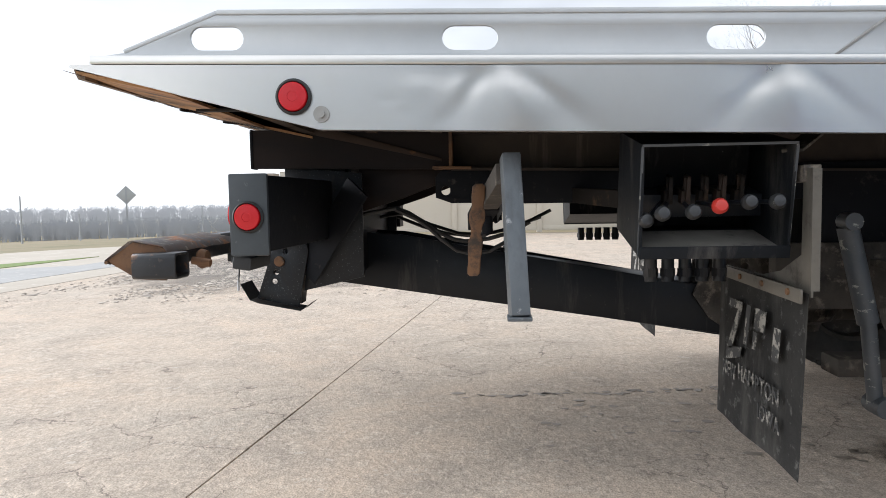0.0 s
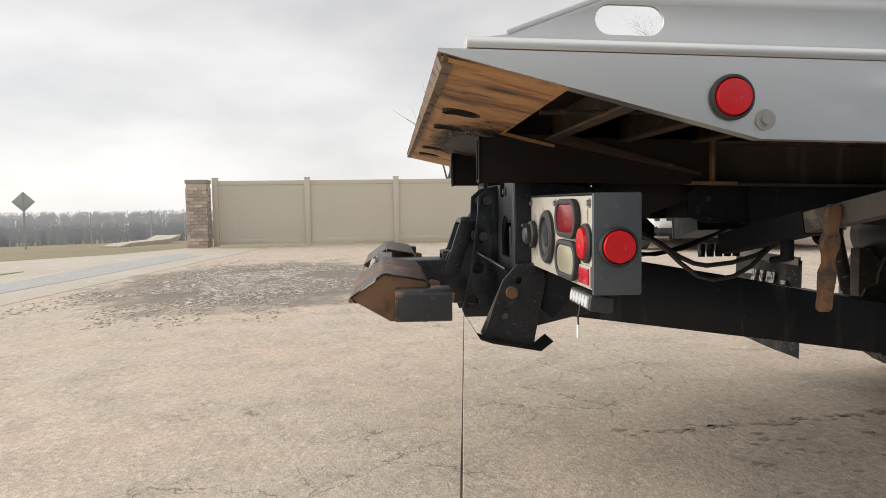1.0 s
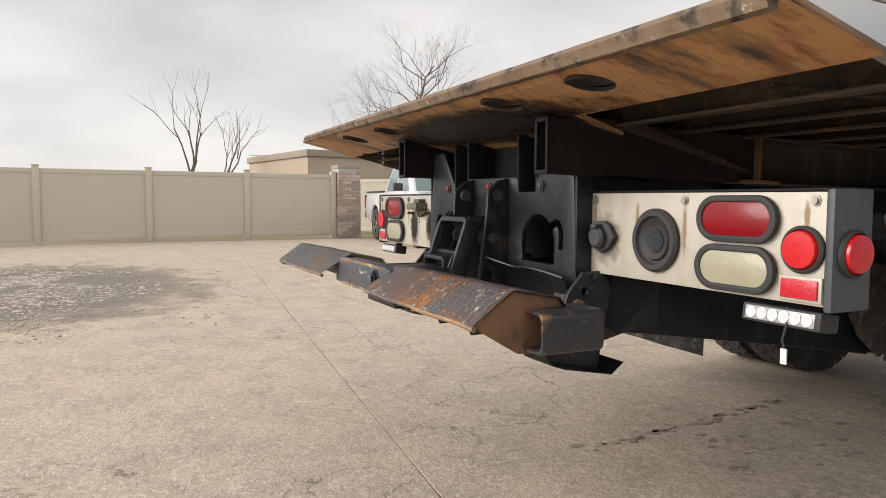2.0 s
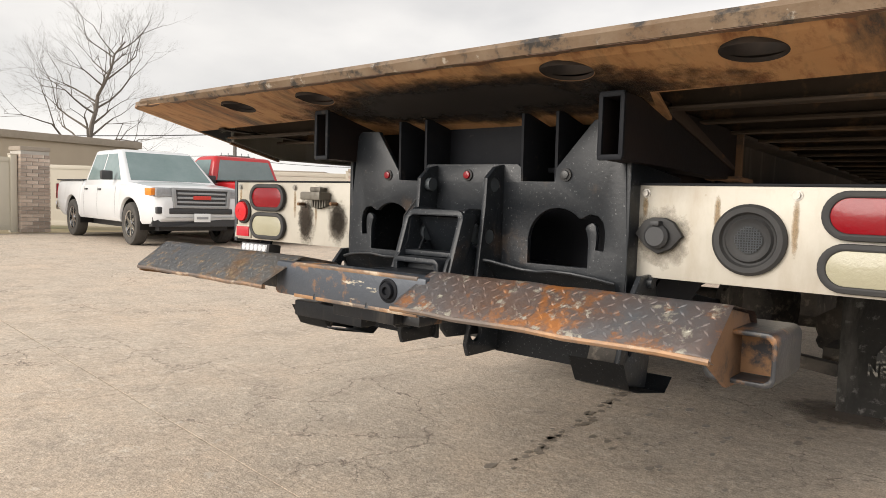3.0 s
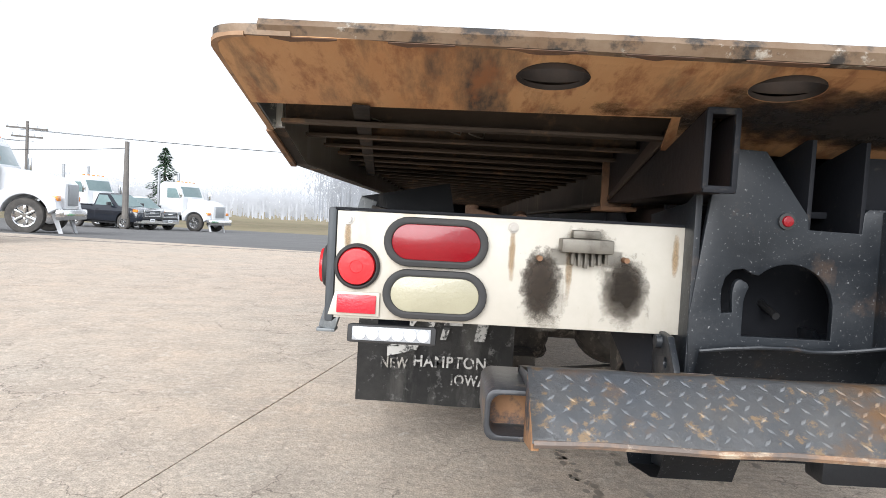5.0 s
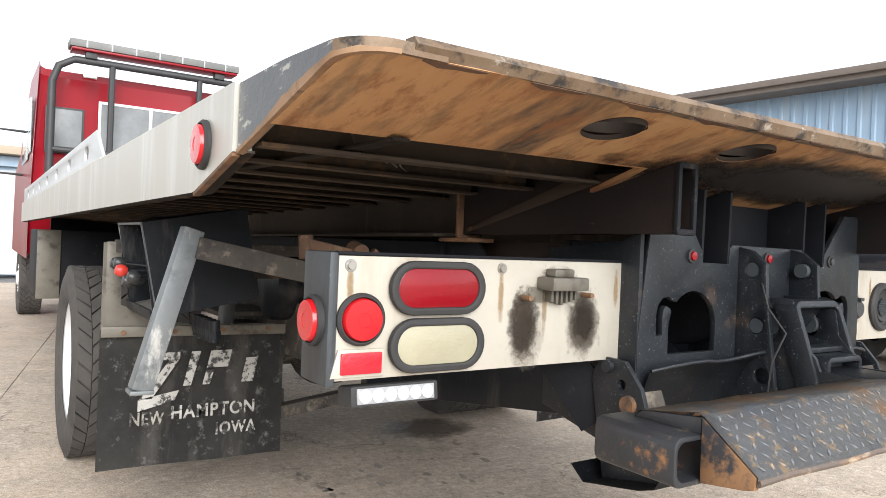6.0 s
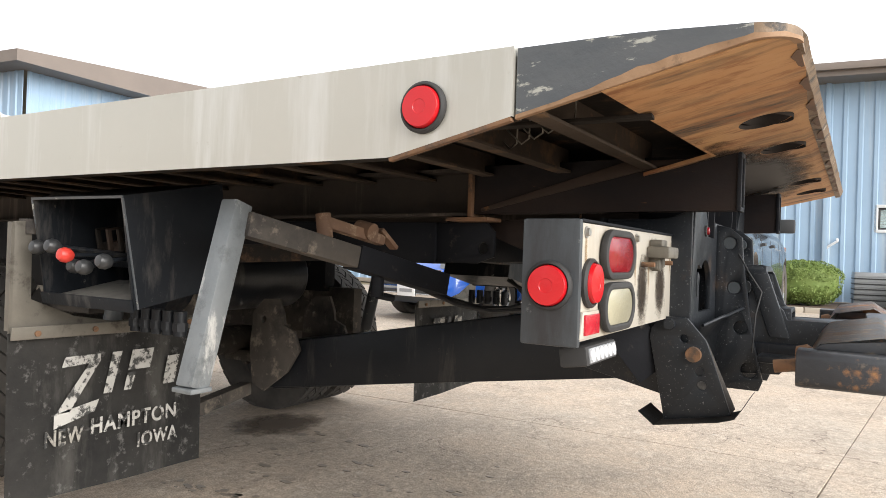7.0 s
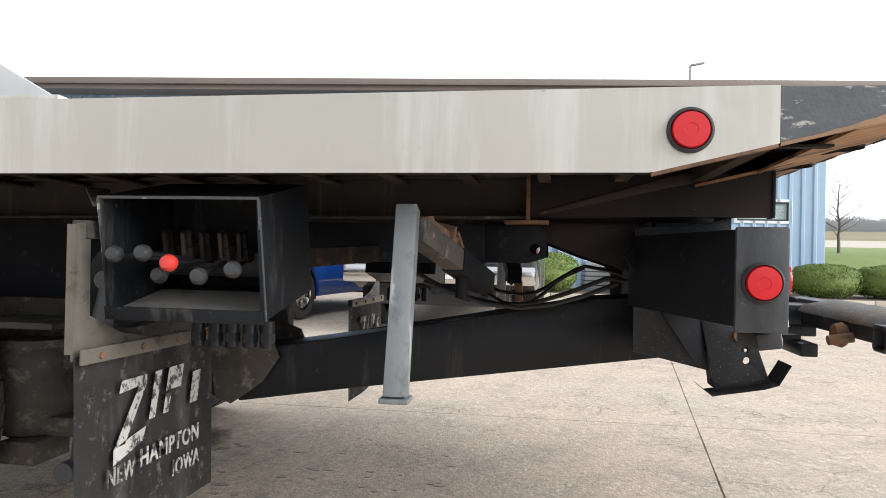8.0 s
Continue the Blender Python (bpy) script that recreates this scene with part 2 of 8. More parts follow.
M_DUSTY = mk("dusty_black_steel", (0.012, 0.011, 0.010), (0.026, 0.020, 0.016), 3, spec=0.15, c3=(0.12, 0.07, 0.04), scale3=9, at3=0.62, soft3=0.08, rough=0.75, bump=0.2)
M_RIB = mk("dusty_brown_crossmember", (0.050, 0.039, 0.031), (0.095, 0.072, 0.055), 3, spec=0.15, c3=(0.20, 0.12, 0.065), scale3=9, at3=0.62, soft3=0.08, rough=0.8, bump=0.2)
M_CHANNEL = mk("brown_black_channel", (0.008, 0.009, 0.012), (0.028, 0.018, 0.014), 2.2, spec=0.18, c3=(0.20, 0.10, 0.04), scale3=16, at3=0.72, soft3=0.03, rough=0.6, bump=0.2, stretch=(1, 0.5, 1.5))
M_STREAK = mk("streaked_channel", (0.034, 0.030, 0.027), (0.075, 0.058, 0.047), 3.0, spec=0.3, rough=0.75, bump=0.15, c4=(0.16, 0.135, 0.11), scale4=6, at4=0.62, soft4=0.06, stretch4=(1, 1, 0.08))
M_MAST = mk("satin_black_mast", (0.007, 0.009, 0.012), (0.020, 0.023, 0.027), 5, c3=(0.16, 0.16, 0.165), scale3=170, at3=0.64, soft3=0.03, rough=0.26, rough2=0.5, bump=0.12, bscale=100, c4=(0.06, 0.042, 0.032), scale4=7, at4=0.66, soft4=0.06, spec=0.36)
M_BROWN = mk("brown_gusset_steel", (0.055, 0.036, 0.026), (0.035, 0.025, 0.02), 4, c3=(0.16, 0.075, 0.03), scale3=14, at3=0.66, soft3=0.04, rough=0.7, spec=0.3)
M_CLAMP = mk("rusty_cast_iron", (0.24, 0.135, 0.08), (0.15, 0.09, 0.06), 9, c3=(0.34, 0.24, 0.16), scale3=24, at3=0.6, rough=0.8, bump=0.3)
M_MUD = mk("mud_dusted_steel", (0.055, 0.049, 0.043), (0.105, 0.09, 0.075), 5, c3=(0.20, 0.17, 0.135), scale3=18, at3=0.60, soft3=0.06, rough=0.85, bump=0.3, c4=(0.022, 0.02, 0.02), scale4=4, at4=0.58, soft4=0.08)
M_ARM = mk("oily_black_arm", (0.007, 0.009, 0.013), (0.015, 0.017, 0.020), 2.4, spec=0.32, c3=(0.075, 0.065, 0.055), scale3=34, at3=0.68, soft3=0.03, rough=0.38, bump=0.2, bscale=60, c4=(0.045, 0.042, 0.04), scale4=9, at4=0.60, soft4=0.05, stretch4=(1, 1, 0.15))
M_TREAD = mk("painted_tread_plate", (0.125, 0.140, 0.160), (0.19, 0.18, 0.165), 5, c3=(0.36, 0.26, 0.16), scale3=45, at3=0.595, soft3=0.04, rough=0.40, metal=0.25, bump=0.5, bscale=60, c4=(0.26, 0.155, 0.08), scale4=7, at4=0.575, soft4=0.07)
M_ENDRUST = mk("rusty_tread_end", (0.30, 0.165, 0.075), (0.20, 0.10, 0.05), 9, c3=(0.035, 0.035, 0.040), scale3=11, at3=0.53, soft3=0.04, rough=0.75, bump=0.3)
# Near-black brown for the walls of the ramp holes.
M_SLEEVE = mk("dark_hole_wall", (0.016, 0.013, 0.011), (0.035, 0.024, 0.017), 12, rough=0.85, spec=0.2)
M_TREADRUST = mk("rusty_tread_plate", (0.15, 0.168, 0.185), (0.22, 0.13, 0.09), 6, c3=(0.47, 0.44, 0.37), scale3=34, at3=0.595, soft3=0.04, rough=0.45, metal=0.3, bump=0.4, bscale=60, c4=(0.46, 0.19, 0.06), scale4=7, at4=0.555, soft4=0.035)
M_TUBE = mk("scuffed_blue_black_tube", (0.048, 0.060, 0.078), (0.075, 0.082, 0.095), 5, c3=(0.50, 0.44, 0.34), scale3=15, at3=0.62, soft3=0.02, rough=0.42, metal=0.2, bump=0.3, c4=(0.36, 0.17, 0.06), scale4=8, at4=0.60, soft4=0.05, stretch=(0.5, 1, 1.6))
M_WORNEDGE = mk("worn_paint_edge", (0.12, 0.095, 0.08), (0.34, 0.19, 0.095), 9, c3=(0.42, 0.34, 0.25), scale3=26, at3=0.585, soft3=0.04, rough=0.5, metal=0.2, bump=0.3, stretch=(0.6, 1, 1), at2=0.52, soft2=0.08)
M_PLATEWHITE = mk("dirty_white_light_plate", (0.50, 0.47, 0.41), (0.40, 0.37, 0.31), 4, c3=(0.30, 0.26, 0.195), scale3=23, at3=0.68, soft3=0.04, rough=0.45, metal=0.15, bump=0.08, c4=(0.37, 0.32, 0.25), scale4=6, at4=0.60, soft4=0.09, stretch4=(1, 1, 0.3))
M_ENDGREY = mk("blue_grey_end_plate", (0.042, 0.050, 0.057), (0.062, 0.072, 0.079), 5, rough=0.5, bump=0.15, c3=(0.15, 0.16, 0.16), scale3=34, at3=0.68, soft3=0.03, c4=(0.025, 0.025, 0.027), scale4=7, at4=0.62, stretch4=(1, 1, 0.2))
M_RUBBER = mk("black_rubber", (0.022, 0.022, 0.023), (0.035, 0.034, 0.033), 8, rough=0.7, bump=0.2)
M_TYRE = mk("tyre_rubber", (0.048, 0.046, 0.044), (0.095, 0.087, 0.078), 6, rough=0.85, bump=0.3, bscale=90, spec=0.3)
M_SOOT = stain_mat("soot_stain", (0.010, 0.009, 0.008), (0.09, 0.065, 0.045), 0.8, 0.88, 70, edge=(0.55, 1.05))
M_RUNS = stain_mat("rust_run", (0.40, 0.27, 0.13), (0.30, 0.19, 0.09), 0.7, 0.38, 40)
M_GRIME = stain_mat("grime_stain", (0.14, 0.12, 0.10), (0.26, 0.225, 0.175), 0.8, 0.42, 26)
M_WETSTAIN = stain_mat("wet_ground_stain", (0.16, 0.13, 0.105), (0.24, 0.195, 0.155), 0.45, 0.55, 9, True)
M_CRUMB = stain_mat("crumbled_ground", (0.20, 0.185, 0.165), (0.34, 0.30, 0.255), 0.95, 0.6, 2.2, True)
M_GREASE = stain_mat("greasy_black_film", (0.012, 0.011, 0.011), (0.03, 0.024, 0.02), 0.6, 1.0, 8, True)
M_STONES = mk("loose_concrete_crumbs", (0.46, 0.40, 0.335), (0.36, 0.315, 0.27), 5, rough=0.95, bump=0.3, island=0.35)
M_RED = mk("red_lens", (0.24, 0.004, 0.010), (0.19, 0.003, 0.008), 8, spec=0.35, rough=0.25, bump=0.12, bscale=120, coat=0.2)
M_DISC = mk("bright_red_lens", (0.58, 0.010, 0.016), (0.50, 0.009, 0.014), 8, rough=0.25, bump=0.12, bscale=120, coat=0.2)
M_BLACKRUST = mk("rust_edged_black_tube", (0.018, 0.020, 0.024), (0.034, 0.036, 0.040), 5, c3=(0.26, 0.125, 0.05), scale3=14, at3=0.635, soft3=0.05, rough=0.4, bump=0.3, c4=(0.11, 0.09, 0.07), scale4=22, at4=0.62, soft4=0.04)
M_REFLEX = mk("red_reflector", (0.50, 0.012, 0.03), (0.42, 0.01, 0.02), 20, rough=0.25, bump=0.3, bscale=220, coat=0.4)
M_CREAM = mk("clear_reverse_lens", (0.39, 0.365, 0.26), (0.31, 0.29, 0.205), 5, spec=0.35, rough=0.25, bump=0.3, bscale=160, coat=0.3)
M_LED = mk("led_glass", (0.33, 0.34, 0.35), (0.26, 0.27, 0.285), 30, rough=0.15, bump=0.3, bscale=150, coat=0.3)
M_CUP = mk("lamp_reflector", (0.60, 0.61, 0.62), (0.50, 0.51, 0.53), 60, rough=0.25, bump=0.1)
M_CHROME = mk("chrome", (0.72, 0.72, 0.72), (0.6, 0.6, 0.6), 4, rough=0.14, metal=1, bump=0.0)
M_STEEL = mk("bare_steel", (0.42, 0.41, 0.39), (0.3, 0.27, 0.23), 9, rough=0.4, metal=0.8, bump=0.15)
M_GALV = mk("galvanised_post", (0.115, 0.13, 0.142), (0.165, 0.18, 0.19), 5, c3=(0.40, 0.41, 0.41), scale3=18, at3=0.63, soft3=0.04, rough=0.5, metal=0.25, bump=0.25, c4=(0.075, 0.08, 0.085), scale4=6, at4=0.6, stretch4=(1, 1, 0.3))
M_GALVPALE = mk("pale_galvanised_post", (0.155, 0.172, 0.182), (0.225, 0.238, 0.242), 6, c3=(0.13, 0.14, 0.145), scale3=16, at3=0.60, soft3=0.05, rough=0.5, metal=0.3, bump=0.3, bscale=40, c4=(0.48, 0.48, 0.46), scale4=12, at4=0.63, soft4=0.04, stretch4=(1, 1, 0.4))
M_FLAPMETAL = mk("aluminium_flap_bracket", (0.19, 0.175, 0.145), (0.125, 0.113, 0.095), 6, c3=(0.07, 0.06, 0.048), scale3=12, at3=0.60, soft3=0.06, rough=0.5, metal=0.4, bump=0.15)
M_FLAP = mk("dirty_rubber_flap", (0.022, 0.022, 0.022), (0.065, 0.062, 0.057), 4, c3=(0.20, 0.195, 0.185), scale3=26, at3=0.62, soft3=0.05, rough=0.8, bump=0.4, c4=(0.115, 0.11, 0.10), scale4=7, at4=0.58, soft4=0.07, stretch4=(1, 1, 0.25))
M_LETTER = mk("worn_white_lettering", (0.52, 0.51, 0.48), (0.33, 0.32, 0.295), 7, c3=(0.05, 0.05, 0.048), scale3=30, at3=0.53, soft3=0.03, rough=0.8)
M_LETTERGONE = mk("peeling_white_lettering", (0.36, 0.34, 0.30), (0.22, 0.21, 0.185), 7, c3=(0.045, 0.045, 0.044), scale3=22, at3=0.48, soft3=0.03, rough=0.8)
M_CTRL = mk("control_box_paint", (0.007, 0.009, 0.012), (0.016, 0.018, 0.021), 3, spec=0.16, c3=(0.22, 0.21, 0.19), scale3=24, at3=0.69, soft3=0.03, rough=0.5, bump=0.2, c4=(0.085, 0.08, 0.075), scale4=8, at4=0.62, stretch4=(1, 1, 0.2))
M_DUST = mk("dusty_tray", (0.24, 0.225, 0.195), (0.15, 0.14, 0.125), 6, c3=(0.08, 0.075, 0.07), scale3=11, at3=0.62, rough=0.9)
M_KNOB = mk("grey_knob", (0.022, 0.023, 0.025), (0.045, 0.046, 0.046), 25, c3=(0.22, 0.22, 0.21), scale3=60, at3=0.67, rough=0.4, bump=0.1)
M_REDKNOB = mk("red_knob", (0.62, 0.05, 0.035), (0.5, 0.04, 0.03), 15, rough=0.4, bump=0.1)
M_CABRED = mk("red_cab_paint", (0.26, 0.004, 0.012), (0.22, 0.004, 0.010), 1.5, rough=0.35, bump=0.0, coat=0.12, spec=0.25)
M_REDTRUCK = mk("red_pickup_paint", (0.46, 0.010, 0.014), (0.42, 0.009, 0.012), 1.5, rough=0.28, bump=0.0, coat=0.25)
M_WELL = mk("wheel_well_liner", (0.012, 0.012, 0.013), (0.02, 0.019, 0.018), 8, rough=0.9, bump=0.1, spec=0.2)
M_WHITE = mk("white_car_paint", (0.66, 0.67, 0.68), (0.62, 0.63, 0.64), 1.5, rough=0.25, bump=0.0, coat=0.5)
M_BLUECAR = mk("blue_car_paint", (0.02, 0.12, 0.55), (0.018, 0.10, 0.48), 1.5, rough=0.2, bump=0.0, coat=0.6)
M_NAVY = mk("navy_black_paint", (0.010, 0.013, 0.020), (0.009, 0.011, 0.017), 1.5, rough=0.2, bump=0.0, coat=0.6)
M_GREENCAR = mk("green_car_paint", (0.02, 0.30, 0.05), (0.02, 0.26, 0.045), 1.5, rough=0.25, bump=0.0, coat=0.5)
M_TRIM = mk("dark_plastic_trim", (0.03, 0.031, 0.033), (0.04, 0.04, 0.042), 8, rough=0.55, bump=0.1)
M_GLASS = mk("vehicle_window_glass", (0.13, 0.19, 0.19), (0.20, 0.26, 0.26), 1.2, rough=0.06, bump=0.0, spec=0.4)
M_CABGLASS = mk("dark_cab_glass", (0.07, 0.10, 0.105), (0.10, 0.14, 0.145), 1.2, rough=0.06, bump=0.0, coat=0.8)
# Opaque panes: brightness seen through the cab is painted as mottled pale grey.
M_REARPANE = mk("pale_painted_rear_pane", (0.13, 0.14, 0.145), (0.26, 0.27, 0.275), 2.2, rough=0.25, bump=0.0, spec=0.3)
M_BEACON = mk("grey_beacon_lens", (0.15, 0.155, 0.15), (0.20, 0.20, 0.195), 5, c3=(0.28, 0.275, 0.26), scale3=9, at3=0.6, rough=0.5, bump=0.1, spec=0.2)
M_CLEAR = glass("clear_glass", (0.8, 0.9, 0.9))
M_AMBER = mk("amber_lens", (0.80, 0.26, 0.03), (0.7, 0.2, 0.02), 10, rough=0.2, bump=0.1, coat=0.4)
M_FENCE = mk("beige_vinyl", (0.52, 0.475, 0.39), (0.49, 0.445, 0.365), 0.8, rough=0.6, bump=0.05, c4=(0.49, 0.44, 0.36), scale4=3, at4=0.66, stretch4=(1, 1, 0.15))
M_BRICKS = mk("pale_brown_bricks", (0.43, 0.35, 0.29), (0.37, 0.28, 0.225), 3, c3=(0.53, 0.47, 0.41), scale3=7, at3=0.6, soft3=0.08, rough=0.9, bump=0.3, vary=0.3)
M_MORTAR = mk("mortar", (0.46, 0.43, 0.39), (0.40, 0.37, 0.33), 6, rough=0.95, bump=0.3)
M_CAP = mk("pillar_cap_stone", (0.33, 0.28, 0.225), (0.27, 0.225, 0.18), 5, rough=0.9, bump=0.3)
M_BLUEWALL = mk("blue_steel_siding", (0.33, 0.46, 0.60), (0.29, 0.41, 0.545), 0.8, rough=0.5, bump=0.03, c4=(0.42, 0.50, 0.57), scale4=4, at4=0.62, soft4=0.1, stretch4=(1, 1, 0.07))
M_ROOF = mk("brown_roof_trim", (0.20, 0.165, 0.14), (0.17, 0.14, 0.12), 1, rough=0.6, bump=0.05)
M_WINWHITE = mk("white_window_frame", (0.75, 0.76, 0.76), (0.7, 0.71, 0.71), 3, rough=0.5, bump=0.0)
M_BLIND = mk("window_blind", (0.36, 0.42, 0.42), (0.32, 0.38, 0.38), 2, rough=0.6, bump=0.0)
M_TANWALL = mk("tan_wall", (0.40, 0.33, 0.25), (0.36, 0.295, 0.225), 0.6, rough=0.85, bump=0.1)
M_BARK = mk("grey_bark", (0.17, 0.145, 0.125), (0.11, 0.095, 0.08), 6, rough=0.95, bump=0.6, bscale=30)
# Aerial haze is painted into these two pale blue-grey colours.
M_WOODS = mk("haze_tinted_woods", (0.28, 0.30, 0.33), (0.36, 0.365, 0.375), 0.05, rough=1, bump=0.0)
M_FARWOODS = mk("haze_painted_far_woods", (0.42, 0.435, 0.465), (0.48, 0.485, 0.505), 0.02, rough=1, bump=0.0)
M_FIR = mk("fir_needles", (0.035, 0.075, 0.035), (0.055, 0.10, 0.05), 3, rough=0.9, bump=0.0)
M_BUSH = mk("boxwood_leaves", (0.12, 0.185, 0.035), (0.17, 0.225, 0.055), 5, rough=0.7, bump=0.0)
M_POLE = mk("weathered_pole", (0.17, 0.155, 0.14), (0.12, 0.11, 0.10), 3, rough=0.9, bump=0.3)
M_GREYMETAL = mk("grey_sheet_metal", (0.36, 0.37, 0.38), (0.3, 0.31, 0.32), 3, rough=0.5, metal=0.5, bump=0.05)
M_WIRE = mk("black_cable", (0.02, 0.02, 0.021), (0.03, 0.03, 0.03), 6, rough=0.5, bump=0.0)
M_SIGNBACK = mk("grey_sign_back", (0.40, 0.41, 0.41), (0.33, 0.34, 0.34), 4, rough=0.6, metal=0.2, bump=0.0)
M_STAIN = mk("wet_stain", (0.24, 0.20, 0.16), (0.30, 0.25, 0.20), 9, rough=0.45, bump=0.3)


# ---------------------------------------------------------------- mesh helpers
def part(name, bm, mat, parent=None, label="", angle=32):
    """Links a bmesh (or a mesh) as one object."""
    me = bm
    if not isinstance(bm, bpy.types.Mesh):
        me = bpy.data.meshes.new(name)
        bmesh.ops.recalc_face_normals(bm, faces=bm.faces)
        bm.to_mesh(me)
        bm.free()
    me.materials.clear()
    me.materials.append(mat)
    me.shade_smooth()
    me.set_sharp_from_angle(angle=radians(angle))
    ob = new(name, me)
    ob.parent = parent
    return tagged(ob, label)


def thing(name, label, category, group="", at=(0, 0, 0)):
    ob = new(name)
    ob.location = at
    ob.empty_display_size = 0.2
    return tagged(ob, label, category, group)


def box(bm, x0, x1, y0, y1, z0, z1, bev=0.0):
    t = bmesh.new()
    vs = [t.verts.new((x, y, z)) for x in (x0, x1) for y in (y0, y1) for z in (z0, z1)]
    for f in ((0, 1, 3, 2), (4, 6, 7, 5), (0, 4, 5, 1), (2, 3, 7, 6), (0, 2, 6, 4), (1, 5, 7, 3)):
        t.faces.new([vs[i] for i in f])
    if bev:
        bmesh.ops.bevel(t, geom=list(t.edges), offset=bev, segments=2, profile=0.6, affect="EDGES")
    return join(bm, t)


def join(bm, t, m=None):
    """Adds the bmesh t to bm; returns the new vertices."""
    if m is not None:
        bmesh.ops.transform(t, matrix=m, verts=t.verts)
    me = bpy.data.meshes.new("tmp")
    t.to_mesh(me)
    t.free()
    had = len(bm.verts)
    bm.from_mesh(me)
    bpy.data.meshes.remove(me)
    if had > 5000:
        return []
    bm.verts.ensure_lookup_table()
    return bm.verts[had:]


def B(*a, **k):
    bm = bmesh.new()
    box(bm, *a, **k)
    return bm


def frame_to(p0, p1):
    d = Vector(p1) - Vector(p0)
    return Matrix.Translation(p0) @ d.to_track_quat("Z", "Y").to_matrix().to_4x4(), d.length


def rod(bm, p0, p1, r0, r1=None, seg=12, cap=True):
    m, length = frame_to(p0, p1)
    t = bmesh.new()
    bmesh.ops.create_cone(t, cap_ends=cap, segments=seg, radius1=r0, radius2=r0 if r1 is None else r1, depth=length)
    return join(bm, t, m @ Matrix.Translation((0, 0, length / 2)))


def bar(bm, p0, p1, w, h, bev=0.003, roll=0.0):
    """A rectangular bar from p0 to p1: w across, h in the upright sense."""
    m, length = frame_to(p0, p1)
    t = B(-w / 2, w / 2, -h / 2, h / 2, 0, length, bev)
    return join(bm, t, m @ pose(0, 0, 0, 0, 0, roll))


def lathe(bm, rings, seg=32, m=None):
    """Rings of (radius, height) turned round z; a radius of 0 closes an end."""
    t = bmesh.new()
    loops = []
    for r, z in rings:
        if r <= 1e-6:
            loops.append([t.verts.new((0, 0, z))])
        else:
            loops.append([t.verts.new((r * math.cos(2 * math.pi * i / seg), r * math.sin(2 * math.pi * i / seg), z)) for i in range(seg)])
    for a, b in zip(loops, loops[1:]):
        for i in range(seg):
            j = (i + 1) % seg
            q = [a[i % len(a)], a[j % len(a)], b[j % len(b)], b[i % len(b)]]
            q = [v for k, v in enumerate(q) if v not in q[:k]]
            if len(q) > 2:
                t.faces.new(q)
    return join(bm, t, m)


def tube(bm, pts, r, seg=8):
    """A round cable or pipe through points."""
    pts = [Vector(p) for p in pts]
    t = bm
    rings = []
    side = None
    for i, p in enumerate(pts):
        d = (pts[min(i + 1, len(pts) - 1)] - pts[max(i - 1, 0)]).normalized()
        if side is None:
            side = d.orthogonal().normalized()
        side = (side - d * side.dot(d)).normalized()
        up = d.cross(side)
        rr = r[i] if isinstance(r, (list, tuple)) else r
        rings.append([t.verts.new(p + rr * (math.cos(a) * side + math.sin(a) * up)) for a in [2 * math.pi * k / seg for k in range(seg)]])
    for a, b in zip(rings, rings[1:]):
        for i in range(seg):
            t.faces.new((a[i], a[(i + 1) % seg], b[(i + 1) % seg], b[i]))
    t.faces.new(rings[0])
    t.faces.new(rings[-1])


def sag(p0, p1, drop, n=14):
    p0, p1 = Vector(p0), Vector(p1)
    return [p0.lerp(p1, i / n) - Vector((0, 0, drop * 4 * (i / n) * (1 - i / n))) for i in range(n + 1)]


def ring_pts(cx, cy, rx, ry=None, n=28, a0=0.0, a1=360.0):
    ry = rx if ry is None else ry
    full = a1 - a0 >= 360
    return [(cx + rx * math.cos(radians(a0 + (a1 - a0) * i / (n if full else n - 1))), cy + ry * math.sin(radians(a0 + (a1 - a0) * i / (n if full else n - 1)))) for i in range(n)]


def stadium(cx, cy, w, h, n=9):
    r, d = h / 2, w / 2 - h / 2
    return ring_pts(cx + d, cy, r, n=n, a0=-90, a1=90) + ring_pts(cx - d, cy, r, n=n, a0=90, a1=270)


def plate(outline, thick, holes=(), bev=0.0, axis="y", at=0.0):
    """A flat plate with holes, as a mesh. The outline is in (x, z) for axis y, (y, z) for axis x and (x, y) for axis z; centred at at."""
    cu = bpy.data.curves.new("plate", "CURVE")
    cu.dimensions, cu.fill_mode = "2D", "BOTH"
    cu.extrude, cu.bevel_depth, cu.bevel_resolution, cu.offset = max(thick / 2 - bev, 0), bev, 1, -bev
    for loop in (outline, *holes):
        s = cu.splines.new("POLY")
        s.points.add(len(loop) - 1)
        for p, (u, v) in zip(s.points, loop):
            p.co = (u, v, 0, 1)
        s.use_cyclic_u = True
    ob = bpy.data.objects.new("plate", cu)
    me = bpy.data.meshes.new_from_object(ob)
    bpy.data.objects.remove(ob)
    bpy.data.curves.remove(cu)
    turn = {"y": Matrix(((1, 0, 0, 0), (0, 0, -1, at), (0, 1, 0, 0), (0, 0, 0, 1))),
            "x": Matrix(((0, 0, 1, at), (1, 0, 0, 0), (0, 1, 0, 0), (0, 0, 0, 1))),
            "z": Matrix.Translation((0, 0, at))}[axis]
    me.transform(turn)
    bm = bmesh.new()
    bm.from_mesh(me)
    bpy.data.meshes.remove(me)
    bmesh.ops.remove_doubles(bm, verts=bm.verts, dist=1e-5)
    return bm


